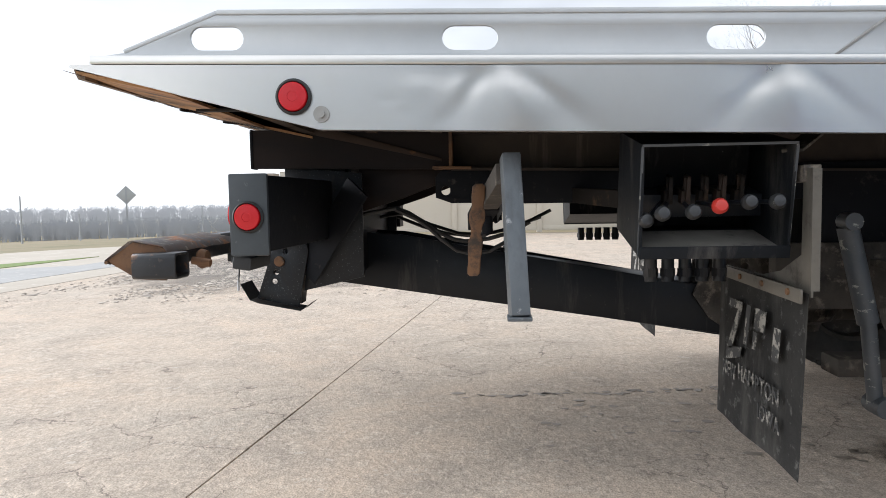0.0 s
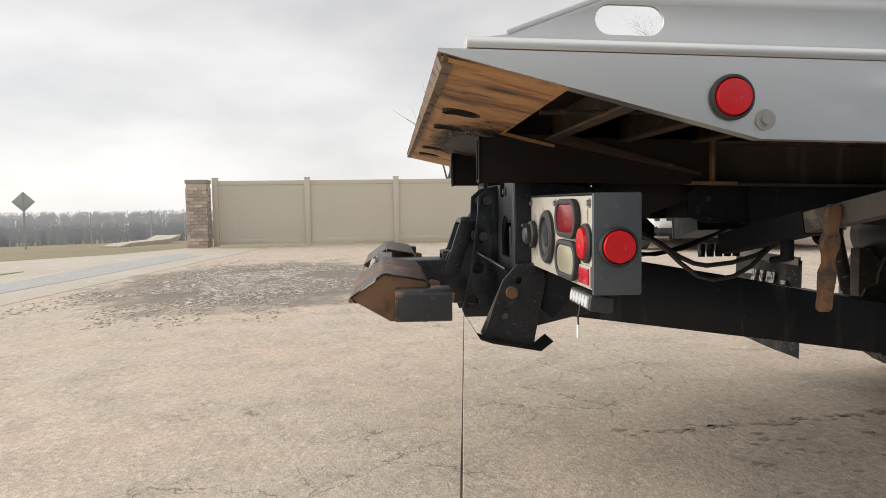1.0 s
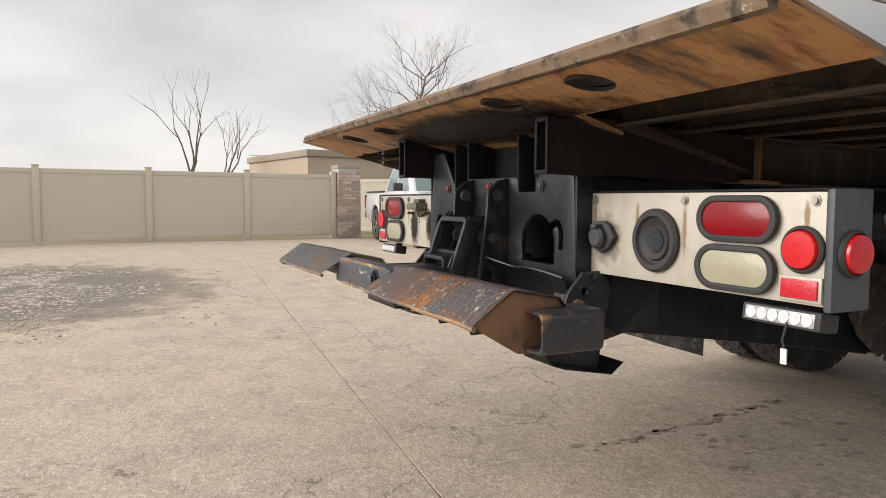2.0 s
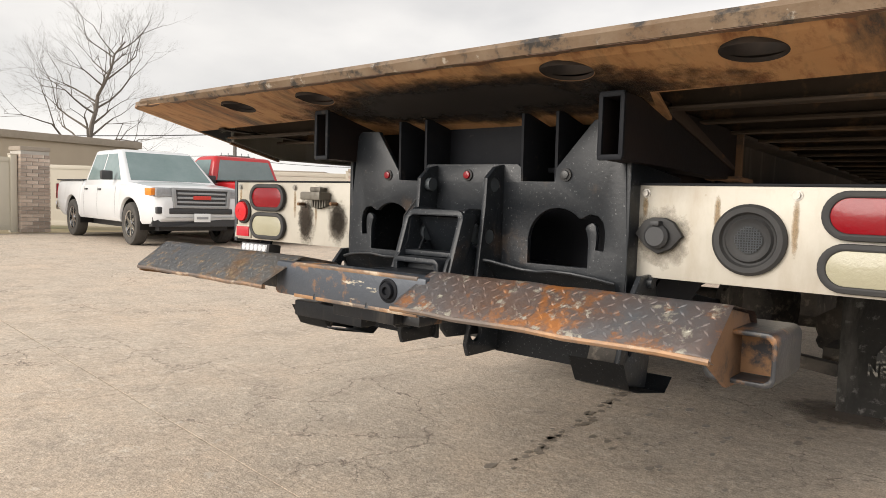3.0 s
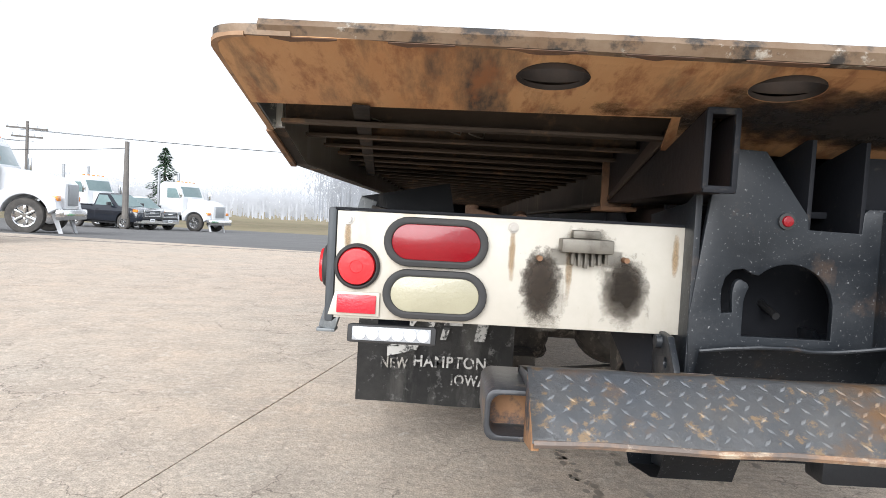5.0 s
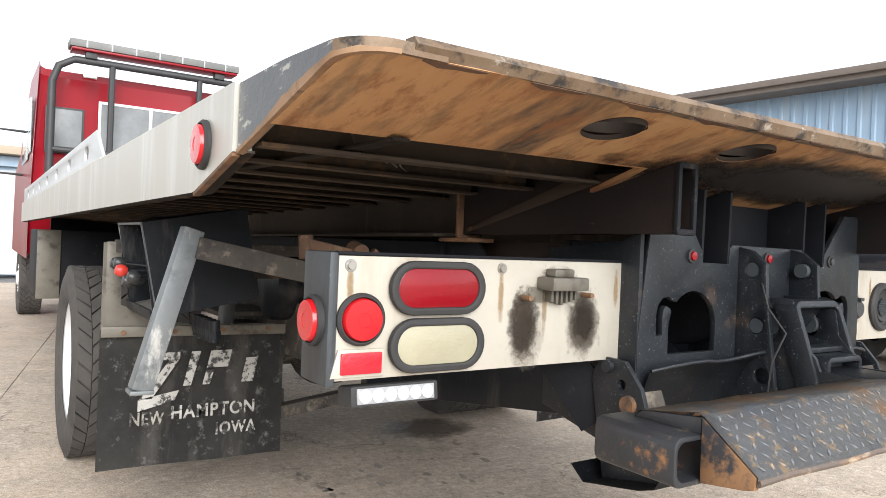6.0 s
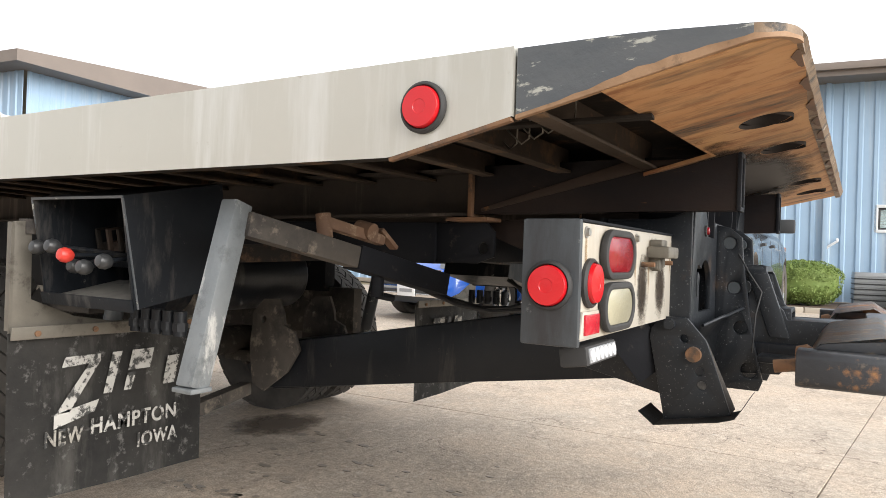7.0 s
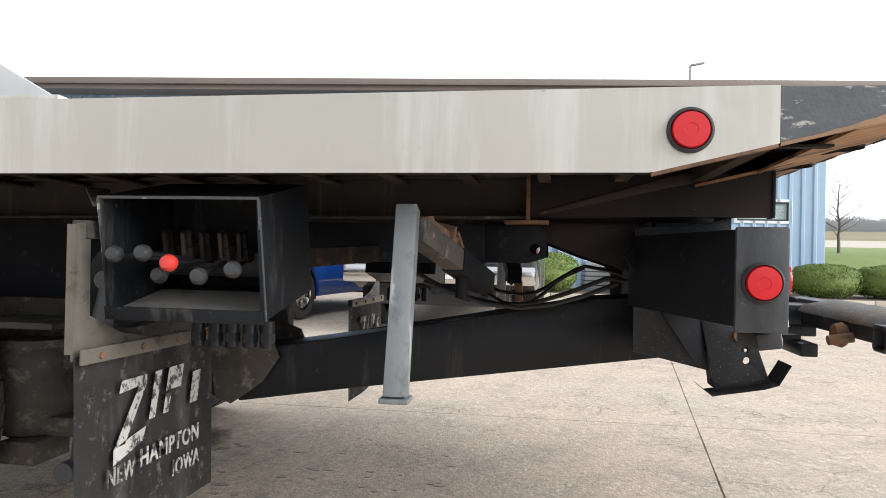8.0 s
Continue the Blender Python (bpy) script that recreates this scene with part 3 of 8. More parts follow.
def text_mesh(body, size, depth=0.001):
    cu = bpy.data.curves.new("lettering", "FONT")
    cu.body, cu.size, cu.extrude = body, size, depth
    cu.align_x = "CENTER"
    cu.offset = size * 0.02
    cu.space_character = 1.12
    ob = bpy.data.objects.new("lettering", cu)
    me = bpy.data.meshes.new_from_object(ob)
    bpy.data.objects.remove(ob)
    bpy.data.curves.remove(cu)
    bm = bmesh.new()
    bm.from_mesh(me)
    bpy.data.meshes.remove(me)
    return bm


def shear(bm, y0=0.27):
    """The flatbed lies a little nose down, more so along its right side."""
    for v in bm.verts:
        v.co.z += (-0.0165 - 0.0105 * v.co.x) * (v.co.y - y0)
    return bm


def smooth01(x, a, b):
    t = min(max((x - a) / (b - a), 0), 1)
    return t * t * (3 - 2 * t)

# ---------------------------------------------------------------- ground
def yard_z(y):
    """The truck yard behind the gate falls gently away."""
    return -0.03 * min(max(y - 13.5, 0), 80)


def terrain(x, y):
    """Level round the yard, falling away to the valley in the south west."""
    d, az = math.hypot(x, y), math.degrees(math.atan2(-x, y))
    side = smooth01(az, 94, 104) if az > 0 else smooth01(az, -104, -150) * 0
    if az < -150 or az > 150:
        side = 1.0 if az > 150 else smooth01(-az, 150, 175)
    fall = -0.042 * max(min(d, 200) - 12.8, 0) - 0.02 * max(d - 230, 0)
    return side * fall - 0.035 + yard_z(y) - 0.2 * smooth01(y, 13.5, 20)


def make_ground():
    bm = bmesh.new()
    radii = [0, 3, 6, 9, 12, 12.8, 14.5, 17, 20, 25, 32, 40, 52, 60, 68, 90, 120, 160, 185, 230, 320, 500, 900, 1800, 3500]
    n = 96
    rings = [[bm.verts.new((0, 0, -0.035))]]
    for r in radii[1:]:
        rings.append([bm.verts.new((r * math.cos(a), r * math.sin(a), terrain(r * math.cos(a), r * math.sin(a)))) for a in [2 * math.pi * i / n for i in range(n)]])
    for a, b in zip(rings, rings[1:]):
        for i in range(n):
            j = (i + 1) % n
            bm.faces.new((a[0], b[i], b[j]) if len(a) == 1 else (a[i], b[i], b[j], a[j]))
    return bm


tagged(part("ground", make_ground(), M_GRASS), "rough winter grass falling away towards a wooded valley", "ground", kind="structure")


def sheet(name, pts, z, mat, label, category="pavement", thick=0.02):
    ob = part(name, plate(pts, thick, axis="z", at=z - thick / 2), mat)
    return tagged(ob, label, category, kind="structure")


sheet("joint_bed", [(-14.9, -3.2), (1.9, -5.0), (2.0, -9.6), (13.4, -10.9), (13.2, 12.2), (-14.9, 15)], -0.006, M_JOINT, "dark filled joints between the concrete slabs")
yard = sheet("asphalt_yard", [(-45, 13.5), (13.0, 13.5), (8, 60), (-45, 60)], 0.004, M_ASPH, "grey asphalt yard behind the gate, with parked trucks", "asphalt")
for v in yard.data.vertices:
    v.co.z += yard_z(v.co.y)
sheet("driveway", [(2, -5.0), (-4.3, -4.32), (-7.2, -4.0), (-13.7, -3.30), (-14.2, -5.1), (-12.3, -6.1), (-10.5, -8.0), (-7, -10.2), (-3, -11.5), (2, -11)], 0.004, M_DRIVE, "pale concrete driveway apron beside the yard")
sheet("driveway_strip", [(-3.2, -5.08), (-5.0, -4.93), (-8.05, -4.50), (-11.5, -4.10), (-12.2, -4.75), (-9.7, -5.22), (-6.95, -5.35), (-6.5, -6.2), (-3.6, -7.0)], 0.008, M_DRIVEGREY, "older blue-grey concrete strip of the driveway")
sheet("grass_verge", [(-5.0, -6.6), (-8.6, -6.0), (-5.2, -8.0), (-3, -8.4)], 0.012, M_GREEN, "green grass island in the driveway", "grass")


def bank(name, rows, mat, label, category):
    """A strip of rising ground east of the blue building: rows of (x, y on one side, y on the other, z)."""
    bm = bmesh.new()
    last = None
    for x, ya, yb, z in rows:
        row = [bm.verts.new((x, ya + (yb - ya) * k / 8, z + 0.06 * noise.noise((x, ya + (yb - ya) * k / 8, 1)))) for k in range(9)]
        if last:
            for k in range(8):
                bm.faces.new((last[k], last[k + 1], row[k + 1], row[k]))
        last = row
    bmesh.ops.recalc_face_normals(bm, faces=bm.faces)
    if bm.faces[:][0].normal.z < 0:
        bmesh.ops.reverse_faces(bm, faces=bm.faces)
    bmesh.ops.solidify(bm, geom=list(bm.faces), thickness=0.4)
    tagged(part(name, bm, mat), label, category, kind="structure")


bank("lawn", [(13.4, -9.9, -40, -0.02), (18.2, -8.4, -40, 0.12), (21.0, -7.0, -40, 0.85), (23.5, -7.0, -40, 1.24), (32, -8, -50, 1.55), (45, -9, -60, 1.87)], M_GREEN, "green lawn rising beside the blue building", "grass")
bank("valley_road", [(-38, -15.6, -16.6, -1.14), (-44.2, -17.2, -18.4, -1.27), (-69, -22.3, -24.6, -2.12), (-79, -24.2, -27.0, -2.10)], M_DRIVE, "pale road running down into the valley", "road")
bank("lawn_road", [(45, -9, -60, 1.88), (60, -12, -75, 2.75)], M_DRIVE, "pale road beyond the lawn", "road")
bank("far_field", [(60, -12, -75, 2.74), (85, -15, -100, 4.1), (190, -30, -190, 9.0)], M_GRASS, "dry winter field beyond the lawn", "field")
tagged(part("worn_patch", plate([(-10.2, -4.1), (-3.4, -4.6), (-2.9, -0.1), (-9.6, 0.6)], 0.002, (), 0, "z", 0.0045), M_CRUMB), "rough grey crumbled area worn into the concrete", "patch", kind="structure")
rnd = random.Random(17)
verts, faces = [], []
for _ in range(11000):
    cx2, cy2 = rnd.gauss(-6.6, 1.45), rnd.gauss(-2.35, 0.85)
    if not -10 < cx2 < -3.2 or not -3.9 + 0.107 * (cx2 + 6) * -1 < cy2 < 0.2 or noise.noise((cx2 * 0.9, cy2 * 1.4, 3)) < -0.15:
        continue
    r, h = rnd.uniform(0.008, 0.026) * (2.6 if rnd.random() < 0.13 else 1), rnd.uniform(0.002, 0.006)
    a0, i0 = rnd.uniform(0, 6.28), len(verts)
    for k in range(5):
        q = r * rnd.uniform(0.6, 1.25)
        verts.append((cx2 + q * math.cos(a0 + k * 1.2566), cy2 + 0.75 * q * math.sin(a0 + k * 1.2566), 0.003))
    for k in range(5):
        x3, y3, _z = verts[i0 + k]
        verts.append((cx2 + (x3 - cx2) * 0.7, cy2 + (y3 - cy2) * 0.7, 0.003 + h))
    faces.append(tuple(range(i0 + 5, i0 + 10)))
    faces += [(i0 + k, i0 + (k + 1) % 5, i0 + 5 + (k + 1) % 5, i0 + 5 + k) for k in range(5)]
me = bpy.data.meshes.new("crumbs")
me.from_pydata(verts, [], faces)
tagged(part("concrete_crumbs", me, M_STONES), "loose grey crumbs of broken concrete", "rubble", kind="stuff")



# ---------------------------------------------------------------- tow truck
truck = thing("tow_truck", "flatbed tow truck with red cab, aluminium rails and rusty tail", "tow truck")


def dents(y, z, spots):
    soft = sum(0.30 * d * math.exp(-((y - a) / wy) ** 2 - ((z - b) / wz) ** 2) for a, b, wy, wz, d in spots)
    if spots is R_SPOTS:
        for a, k, w, d in CREASES:
            low = (1.20 - z) / 0.15
            soft += 0.60 * d * max(0, 1 - abs(y - a - k * low) / (w * (0.25 + low))) * min(1, low * 3) * max(0, 1.15 - low)
    return soft


def side_rail(x, y0, bottom, top, spots, side):
    """A folded bed rail: outer skin with shallow dents, returned along top and bottom."""
    bm = bmesh.new()
    ys = sorted({y0, *[round(y0 + (2.2 - y0) * i / 170, 4) for i in range(171)], *[2.2 + 0.35 * i for i in range(12)], 0.27})
    rows = []
    for y in ys:
        zb, zt = bottom(y), top(y)
        rows.append([bm.verts.new((x + side * dents(y, zb + (zt - zb) * k / 16, spots), y, zb + (zt - zb) * k / 16)) for k in range(17)])
        rows[-1].append(bm.verts.new((x - side * 0.05, y, zt)))
        rows[-1].insert(0, bm.verts.new((x - side * 0.035, y, zb)))
    for a, b in zip(rows, rows[1:]):
        for k in range(len(a) - 1):
            bm.faces.new((a[k], b[k], b[k + 1], a[k + 1]))
    inner = [bm.verts.new((x - side * 0.03, y0 + 0.001, v.co.z)) for v in rows[0][1:-1]]
    for k in range(len(inner) - 1):
        bm.faces.new((rows[0][k + 1], rows[0][k + 2], inner[k + 1], inner[k]))
    t = shear(bm)
    bmesh.ops.recalc_face_normals(t, faces=t.faces)
    bmesh.ops.solidify(t, geom=list(t.faces), thickness=0.004)
    return t


CREASES = [(0.66, -0.10, 0.05, -0.007), (0.69, 0.05, 0.06, 0.008), (0.73, 0.16, 0.06, -0.006), (0.60, -0.02, 0.03, 0.004), (1.29, -0.12, 0.06, -0.007), (1.32, 0.04, 0.07, 0.007), (1.36, 0.15, 0.05, -0.005)]
R_SPOTS = [(0.62, 1.18, 0.10, 0.035, -0.010), (0.74, 1.12, 0.05, 0.09, 0.006), (0.60, 1.10, 0.05, 0.06, -0.005), (0.50, 1.15, 0.03, 0.02, 0.003), (0.83, 1.08, 0.05, 0.05, -0.004),
           (1.27, 1.18, 0.07, 0.04, -0.010), (1.33, 1.12, 0.06, 0.08, 0.006), (1.18, 1.1, 0.08, 0.08, -0.003), (0.43, 1.12, 0.015, 0.012, -0.003), (0.47, 1.09, 0.012, 0.01, -0.003)]
L_SPOTS = [(0.16, 1.175, 0.012, 0.010, -0.003), (0.13, 1.16, 0.010, 0.008, -0.003), (0.66, 1.17, 0.02, 0.015, -0.002), (0.9, 1.12, 0.3, 0.2, 0.003)]
part("side_rail", side_rail(1.22, -0.326, lambda y: 1.051 if y > 0.27 else 1.051 + (0.27 - y) * 0.142 / 0.596, lambda y: 1.199, R_SPOTS, 1), M_ALU_DENT, truck, "dented bare aluminium bed rail")
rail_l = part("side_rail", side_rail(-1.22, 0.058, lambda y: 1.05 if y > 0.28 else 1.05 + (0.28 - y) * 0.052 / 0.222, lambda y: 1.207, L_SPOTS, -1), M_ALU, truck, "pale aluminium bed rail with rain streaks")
# Faces that point down are coloured dark, though the rail is aluminium.
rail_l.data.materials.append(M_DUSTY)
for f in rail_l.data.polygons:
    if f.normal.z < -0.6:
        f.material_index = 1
part("rail_lip", shear(B(1.165, 1.224, -0.275, 6.1, 1.200, 1.221, bev=0.004)), M_ALU_DENT, truck)
board_r = [(-0.272, 1.221), (-0.2, 1.231), (0.0, 1.313), (0.03, 1.324), (6.1, 1.324), (6.1, 1.221)]
part("side_board", shear(plate(board_r, 0.010, [stadium(0.027 + 0.594 * i, 1.263, 0.128, 0.054) for i in range(10)], 0.002, "x", 1.198)), M_PANEL, truck, "grey aluminium side board with oval tie slots")
rim = bmesh.new()
bar(rim, (1.196, 0.03, 1.323), (1.196, 6.1, 1.323), 0.022, 0.012, 0.003)
bar(rim, (1.196, -0.2, 1.233), (1.196, 0.03, 1.323), 0.018, 0.010, 0.003)
part("board_rim", shear(rim), M_PANEL, truck)
seam = bmesh.new()
bar(seam, (1.205, 1.43, 1.223), (1.205, 1.56, 1.32), 0.006, 0.006, 0.001)
part("board_seam", shear(seam), M_STEEL, truck)
board_l = [(1.50, 1.207), (1.64, 1.285), (1.70, 1.33), (6.1, 1.33), (6.1, 1.207)]
part("side_board", shear(plate(board_l, 0.012, [stadium(1.95 + 0.594 * i, 1.270, 0.128, 0.054) for i in range(7)], 0.002, "x", -1.196)), M_PANEL, truck, "grey aluminium side board with oval tie slots")
part("board_rim", shear(B(-1.212, -1.18, 1.5, 6.1, 1.207, 1.219, bev=0.003)), M_ALU, truck)

# tail ramp
RAMP_HOLES = (-0.72, -0.375, 0.375, 0.72)


def ramp_z(y, x=0.0):
    return 1.192 - 0.23 * (y + 0.33) + 0.012 * smooth01(x, 0.9, 1.2)


ramp_out = [(-1.205, -0.262), (-1.199, -0.288), (-1.184, -0.307), (-1.162, -0.316), (-1.14, -0.318), (1.205, -0.318), (1.205, -0.088), (0.5, -0.095), (0.47, 0.06), (-0.47, 0.06), (-0.5, -0.10), (-1.21, -0.075)]
rb = plate(ramp_out, 0.008, [ring_pts(x, -0.232, 0.055, 0.045, 32) for x in RAMP_HOLES], 0, "z", 0)
for v in rb.verts:
    v.co.z += ramp_z(v.co.y, v.co.x)
ramp = part("tail_ramp", rb, M_RUST, truck, "rusty steel tail ramp with four round drain holes")
# The ramp's own hole walls get the near-black colour in place of rust.
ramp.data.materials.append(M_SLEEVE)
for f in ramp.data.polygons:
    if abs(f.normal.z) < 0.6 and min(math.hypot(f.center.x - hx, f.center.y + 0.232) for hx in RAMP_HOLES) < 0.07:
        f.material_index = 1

gz = plate([(-0.78, -0.31), (0.85, -0.31), (0.85, -0.10), (0.49, -0.105), (0.45, 0.05), (-0.45, 0.05), (-0.49, -0.11), (-0.78, -0.095)], 0.0006, [ring_pts(x, -0.232, 0.056, 0.046, 32) for x in RAMP_HOLES], 0, "z", 0)
for v in gz.verts:
    v.co.z += ramp_z(v.co.y, v.co.x) - 0.0052
part("grease_film", gz, M_GREASE, truck, "black greasy scorch over the rust")
deck_out = [(-1.20, -0.262), (-1.196, -0.288), (-1.184, -0.305), (-1.162, -0.315), (-1.14, -0.318), (1.205, -0.318), (1.205, 6.1), (-1.205, 6.1)]
part("deck", shear(plate(deck_out, 0.009, [ring_pts(x, -0.232, 0.047, 0.045, 32) for x in RAMP_HOLES], 0, "z", 1.1935)), M_DUSTY, truck, "dark steel bed deck")
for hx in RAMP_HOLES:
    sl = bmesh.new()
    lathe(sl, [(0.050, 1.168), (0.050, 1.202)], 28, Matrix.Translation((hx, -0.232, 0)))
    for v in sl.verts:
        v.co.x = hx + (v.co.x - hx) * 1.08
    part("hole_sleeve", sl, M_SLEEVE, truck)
edge = bmesh.new()
random.seed(4)
xs = [-1.135 + 2.335 * i / 80 for i in range(81)]
prof = []
for x in xs:
    j = 0.0025 * noise.noise((x * 9, 0, 3))
    prof.append([edge.verts.new(p) for p in ((x, -0.320 + j, 1.208 + 0.0045 * (x + 1)), (x, -0.327 + j, 1.198 + j + 0.0045 * (x + 1)), (x, -0.318 + j, 1.186), (x, -0.300, 1.184), (x, -0.300, 1.2085 + 0.0045 * (x + 1)))])
for a, b in zip(prof, prof[1:]):
    for k in range(5):
        edge.faces.new((a[k], a[(k + 1) % 5], b[(k + 1) % 5], b[k]))
edge.faces.new(prof[0]); edge.faces.new(prof[-1])
part("tail_edge", edge, M_EDGE, truck, "worn rounded steel tail edge")
for i in range(15):
    w = 0.085 + 0.03 * random.random()
    x = -1.12 + i * 0.162
    front = [(x + w * k / 7, -0.3175) for k in range(8)]
    back = [(x + w * k / 7, -0.3145 + 0.011 * math.sin(math.pi * (k + 0.3) / 7.6) * random.uniform(0.5, 1.2)) for k in range(7, -1, -1)]
    st = plate(front + back, 0.0008, axis="z")
    for v in st.verts:
        v.co.z += ramp_z(v.co.y, v.co.x) - 0.0044
    part("wear_strip", st, M_NOTCH, truck)


def corner_path(off=0.0):
    """The outer line of the ramp cheek in plan, round the rounded corner to the tail edge."""
    straight = [(-1.213 - off, 0.055 - 0.317 * k / 14) for k in range(14)]
    turn = [(-1.153 - (0.06 + off) * math.cos(a), -0.262 - (0.06 + off) * math.sin(a)) for a in [math.pi / 2 * k / 10 for k in range(11)]]
    return straight + turn + [(-1.13, -0.322 - off), (-1.09, -0.322 - off)]


def cheek_foot(y):
    return 1.101 + (0.055 - y) * 0.079 / 0.33 if y > -0.275 else 1.180 + (-0.275 - y) * 0.1


def swept(lines):
    bm = bmesh.new()
    rows = [[bm.verts.new(p) for p in line] for line in lines]
    for a, b in zip(rows, rows[1:]):
        for k in range(4):
            bm.faces.new((a[k], a[(k + 1) % 4], b[(k + 1) % 4], b[k]))
    bm.faces.new(rows[0])
    bm.faces.new(rows[-1])
    bmesh.ops.recalc_face_normals(bm, faces=bm.faces)
    return bm


outer, inner_line = corner_path(), corner_path(-0.012)
top_of = [1.206 - 0.007 * smooth01(-y, 0.10, 0.30) for _x, y in outer]
cheek_ob = part("ramp_cheek", swept([[(p[0], p[1], z), (p[0], p[1], cheek_foot(p[1])), (q[0], q[1], cheek_foot(p[1])), (q[0], q[1], z)] for p, q, z in zip(outer, inner_line, top_of)]), M_SCRAPED, truck, "scraped blue-black painted ramp cheek", angle=45)
cheek_ob.data.materials.append(M_EDGE)
for f in cheek_ob.data.polygons:
    if f.center.y < -0.272:
        f.material_index = 1
band = []
for k, (p, q) in enumerate(zip(corner_path(0.002), corner_path(-0.009))):
    foot_z = cheek_foot(p[1])
    wide = 0.004 + 0.011 * max(0.0, 1 - abs(p[1] + 0.15) / 0.15) * (0.6 + 0.8 * abs(noise.noise((p[1] * 23, 0.3, 1)))) + 0.004 * noise.noise((p[1] * 61, 2, 1))
    band.append([(p[0], p[1], foot_z + wide), (p[0], p[1], foot_z - 0.002), (q[0], q[1], foot_z - 0.002), (q[0], q[1], foot_z + wide)])
part("rust_edge", swept(band[:-2]), M_BARERUST, truck, "bare rusty strip along the ramp edge", angle=45)
fold = bmesh.new()
bar(fold, (-1.214, 0.060, 1.0985), (-1.214, 0.280, 1.0465), 0.013, 0.007, 0.002)
part("rail_fold", shear(fold), M_RUSTCLEAN, truck, "rusty underside fold of the rail")

# bed frame
for i in range(28):
    y = 0.06 + 0.218 * i
    for s in (-1, 1):
        a, b = sorted((s * 0.40, s * 1.185))
        lip = [(y, 1.196), (y, 1.118), (y - 0.03, 1.118), (y - 0.03, 1.112), (y + 0.006, 1.112), (y + 0.006, 1.196)]
        part("crossmember", shear(plate(lip, b - a, (), 0, "x", (a + b) / 2)), M_RIB, truck)
for s in (-1, 1):
    x0, x1 = sorted((s * 0.412, s * 0.461))
    ch = plate([(x0, 1.003), (x1, 1.003), (x1, 1.133), (x0, 1.133)], 0.688, [[(x0 + 0.006, 1.011), (x1 - 0.006, 1.011), (x1 - 0.006, 1.125), (x0 + 0.006, 1.125)]], 0, "y", 0.186)
    for v in ch.verts:
        v.co.z -= 0.009 * (s + 0.2)
    baffle = B(x0 + 0.007, x1 - 0.007, 0.02, 0.03, 1.012, 1.124)
    for v in baffle.verts:
        v.co.z -= 0.009 * (s + 0.2)
    part("tube_baffle", shear(baffle), M_BLACK, truck)
    part("bed_tube", shear(ch), M_CHANNEL, truck, "brown-black rectangular bed tube")
    bead = bmesh.new()
    for zc in (1.006, 1.13):
        bar(bead, (s * 0.436, -0.160, zc), (s * 0.436, -0.150, zc), 0.054, 0.012, 0.004)
    for xc in (0.4135, 0.4595):
        bar(bead, (s * xc, -0.160, 1.068), (s * xc, -0.150, 1.068), 0.010, 0.125, 0.003)
    for v in bead.verts:
        v.co.z -= 0.009 * (s + 0.2)
    part("tube_end", shear(bead), M_BLACK, truck)
    web = [(s * a, b) for a, b in ((0.395, 0.998), (0.47, 0.998), (0.47, 1.006), (0.403, 1.006), (0.403, 1.122), (0.47, 1.122), (0.47, 1.13), (0.395, 1.13))]
    cb = plate(web, 5.47, (), 0, "y", 3.265)
    for v in cb.verts:
        v.co.z -= 0.009 * (s + 0.2)
    part("bed_channel", shear(cb), M_STREAK, truck, "dark bed channel with dry mud streaks")
    gp = bmesh.new()
    box(gp, *sorted((s * 0.40, s * 0.478)), 0.525, 0.537, 0.995, 1.135, bev=0.002)
    box(gp, *sorted((s * 0.40, s * 0.488)), 0.47, 0.60, 0.990, 1.0, bev=0.002)
    part("gusset", shear(gp), M_RUSTCLEAN, truck)
    tri = plate([(-0.09, 1.135), (0.02, 1.12), (0.50, 1.012), (0.50, 1.022), (0.1, 1.135)], 0.006, (), 0.001, "x", s * 0.466)
    part("web_plate", tri, M_BROWN, truck)
    # truck frame
    fr = bmesh.new()
    box(fr, *sorted((s * 0.37, s * 0.44)), 0.66, 1.75, 0.865, 0.985, bev=0.004)
    box(fr, *sorted((s * 0.37, s * 0.44)), 1.75, 9.2, 0.70, 0.985, bev=0.004)
    part("frame_rail", fr, M_BLACK, truck, "black chassis frame rail")
    sub = plate([(0.2, 0.995), (0.66, 0.995), (0.66, 0.95), (0.5, 0.945), (0.36, 0.892), (0.2, 0.842)], 0.012, (), 0.002, "x", s * 0.37)
    part("tail_gusset", sub, M_CHANNEL, truck)
    lug = plate([(0.66, 0.985), (0.66, 0.87), (0.53, 0.87), (0.475, 0.89), (0.475, 0.96), (0.5, 0.985)], 0.012, [ring_pts(0.51, 0.914, 0.016, n=20)], 0.002, "x", s * 0.425)
    part("tail_lug", lug, M_BLACK, truck)
    br = bmesh.new()
    bar(br, (s * 1.02, -0.10, 1.128), (s * 1.19, 1.55, 1.10), 0.030, 0.006, 0.001)
    part("brace_strip", br, M_DUSTY, truck)
part("frame_crossmember", B(-0.369, 0.369, 0.72, 0.80, 0.87, 0.97, bev=0.004), M_BLACK, truck)
part("frame_crossmember", B(-0.369, 0.369, 2.9, 3.0, 0.72, 0.95, bev=0.004), M_BLACK, truck)
# Added black panel, no chassis part: hides the cab and keeps the under-bed dark.
part("frame_crossmember", B(-1.0, 1.0, 6.0, 6.04, 0.55, 1.18, bev=0.004), M_BLACK, truck)
part("bed_belly", B(-0.395, 0.395, 0.2, 6.0, 1.085, 1.095), M_BLACK, truck)

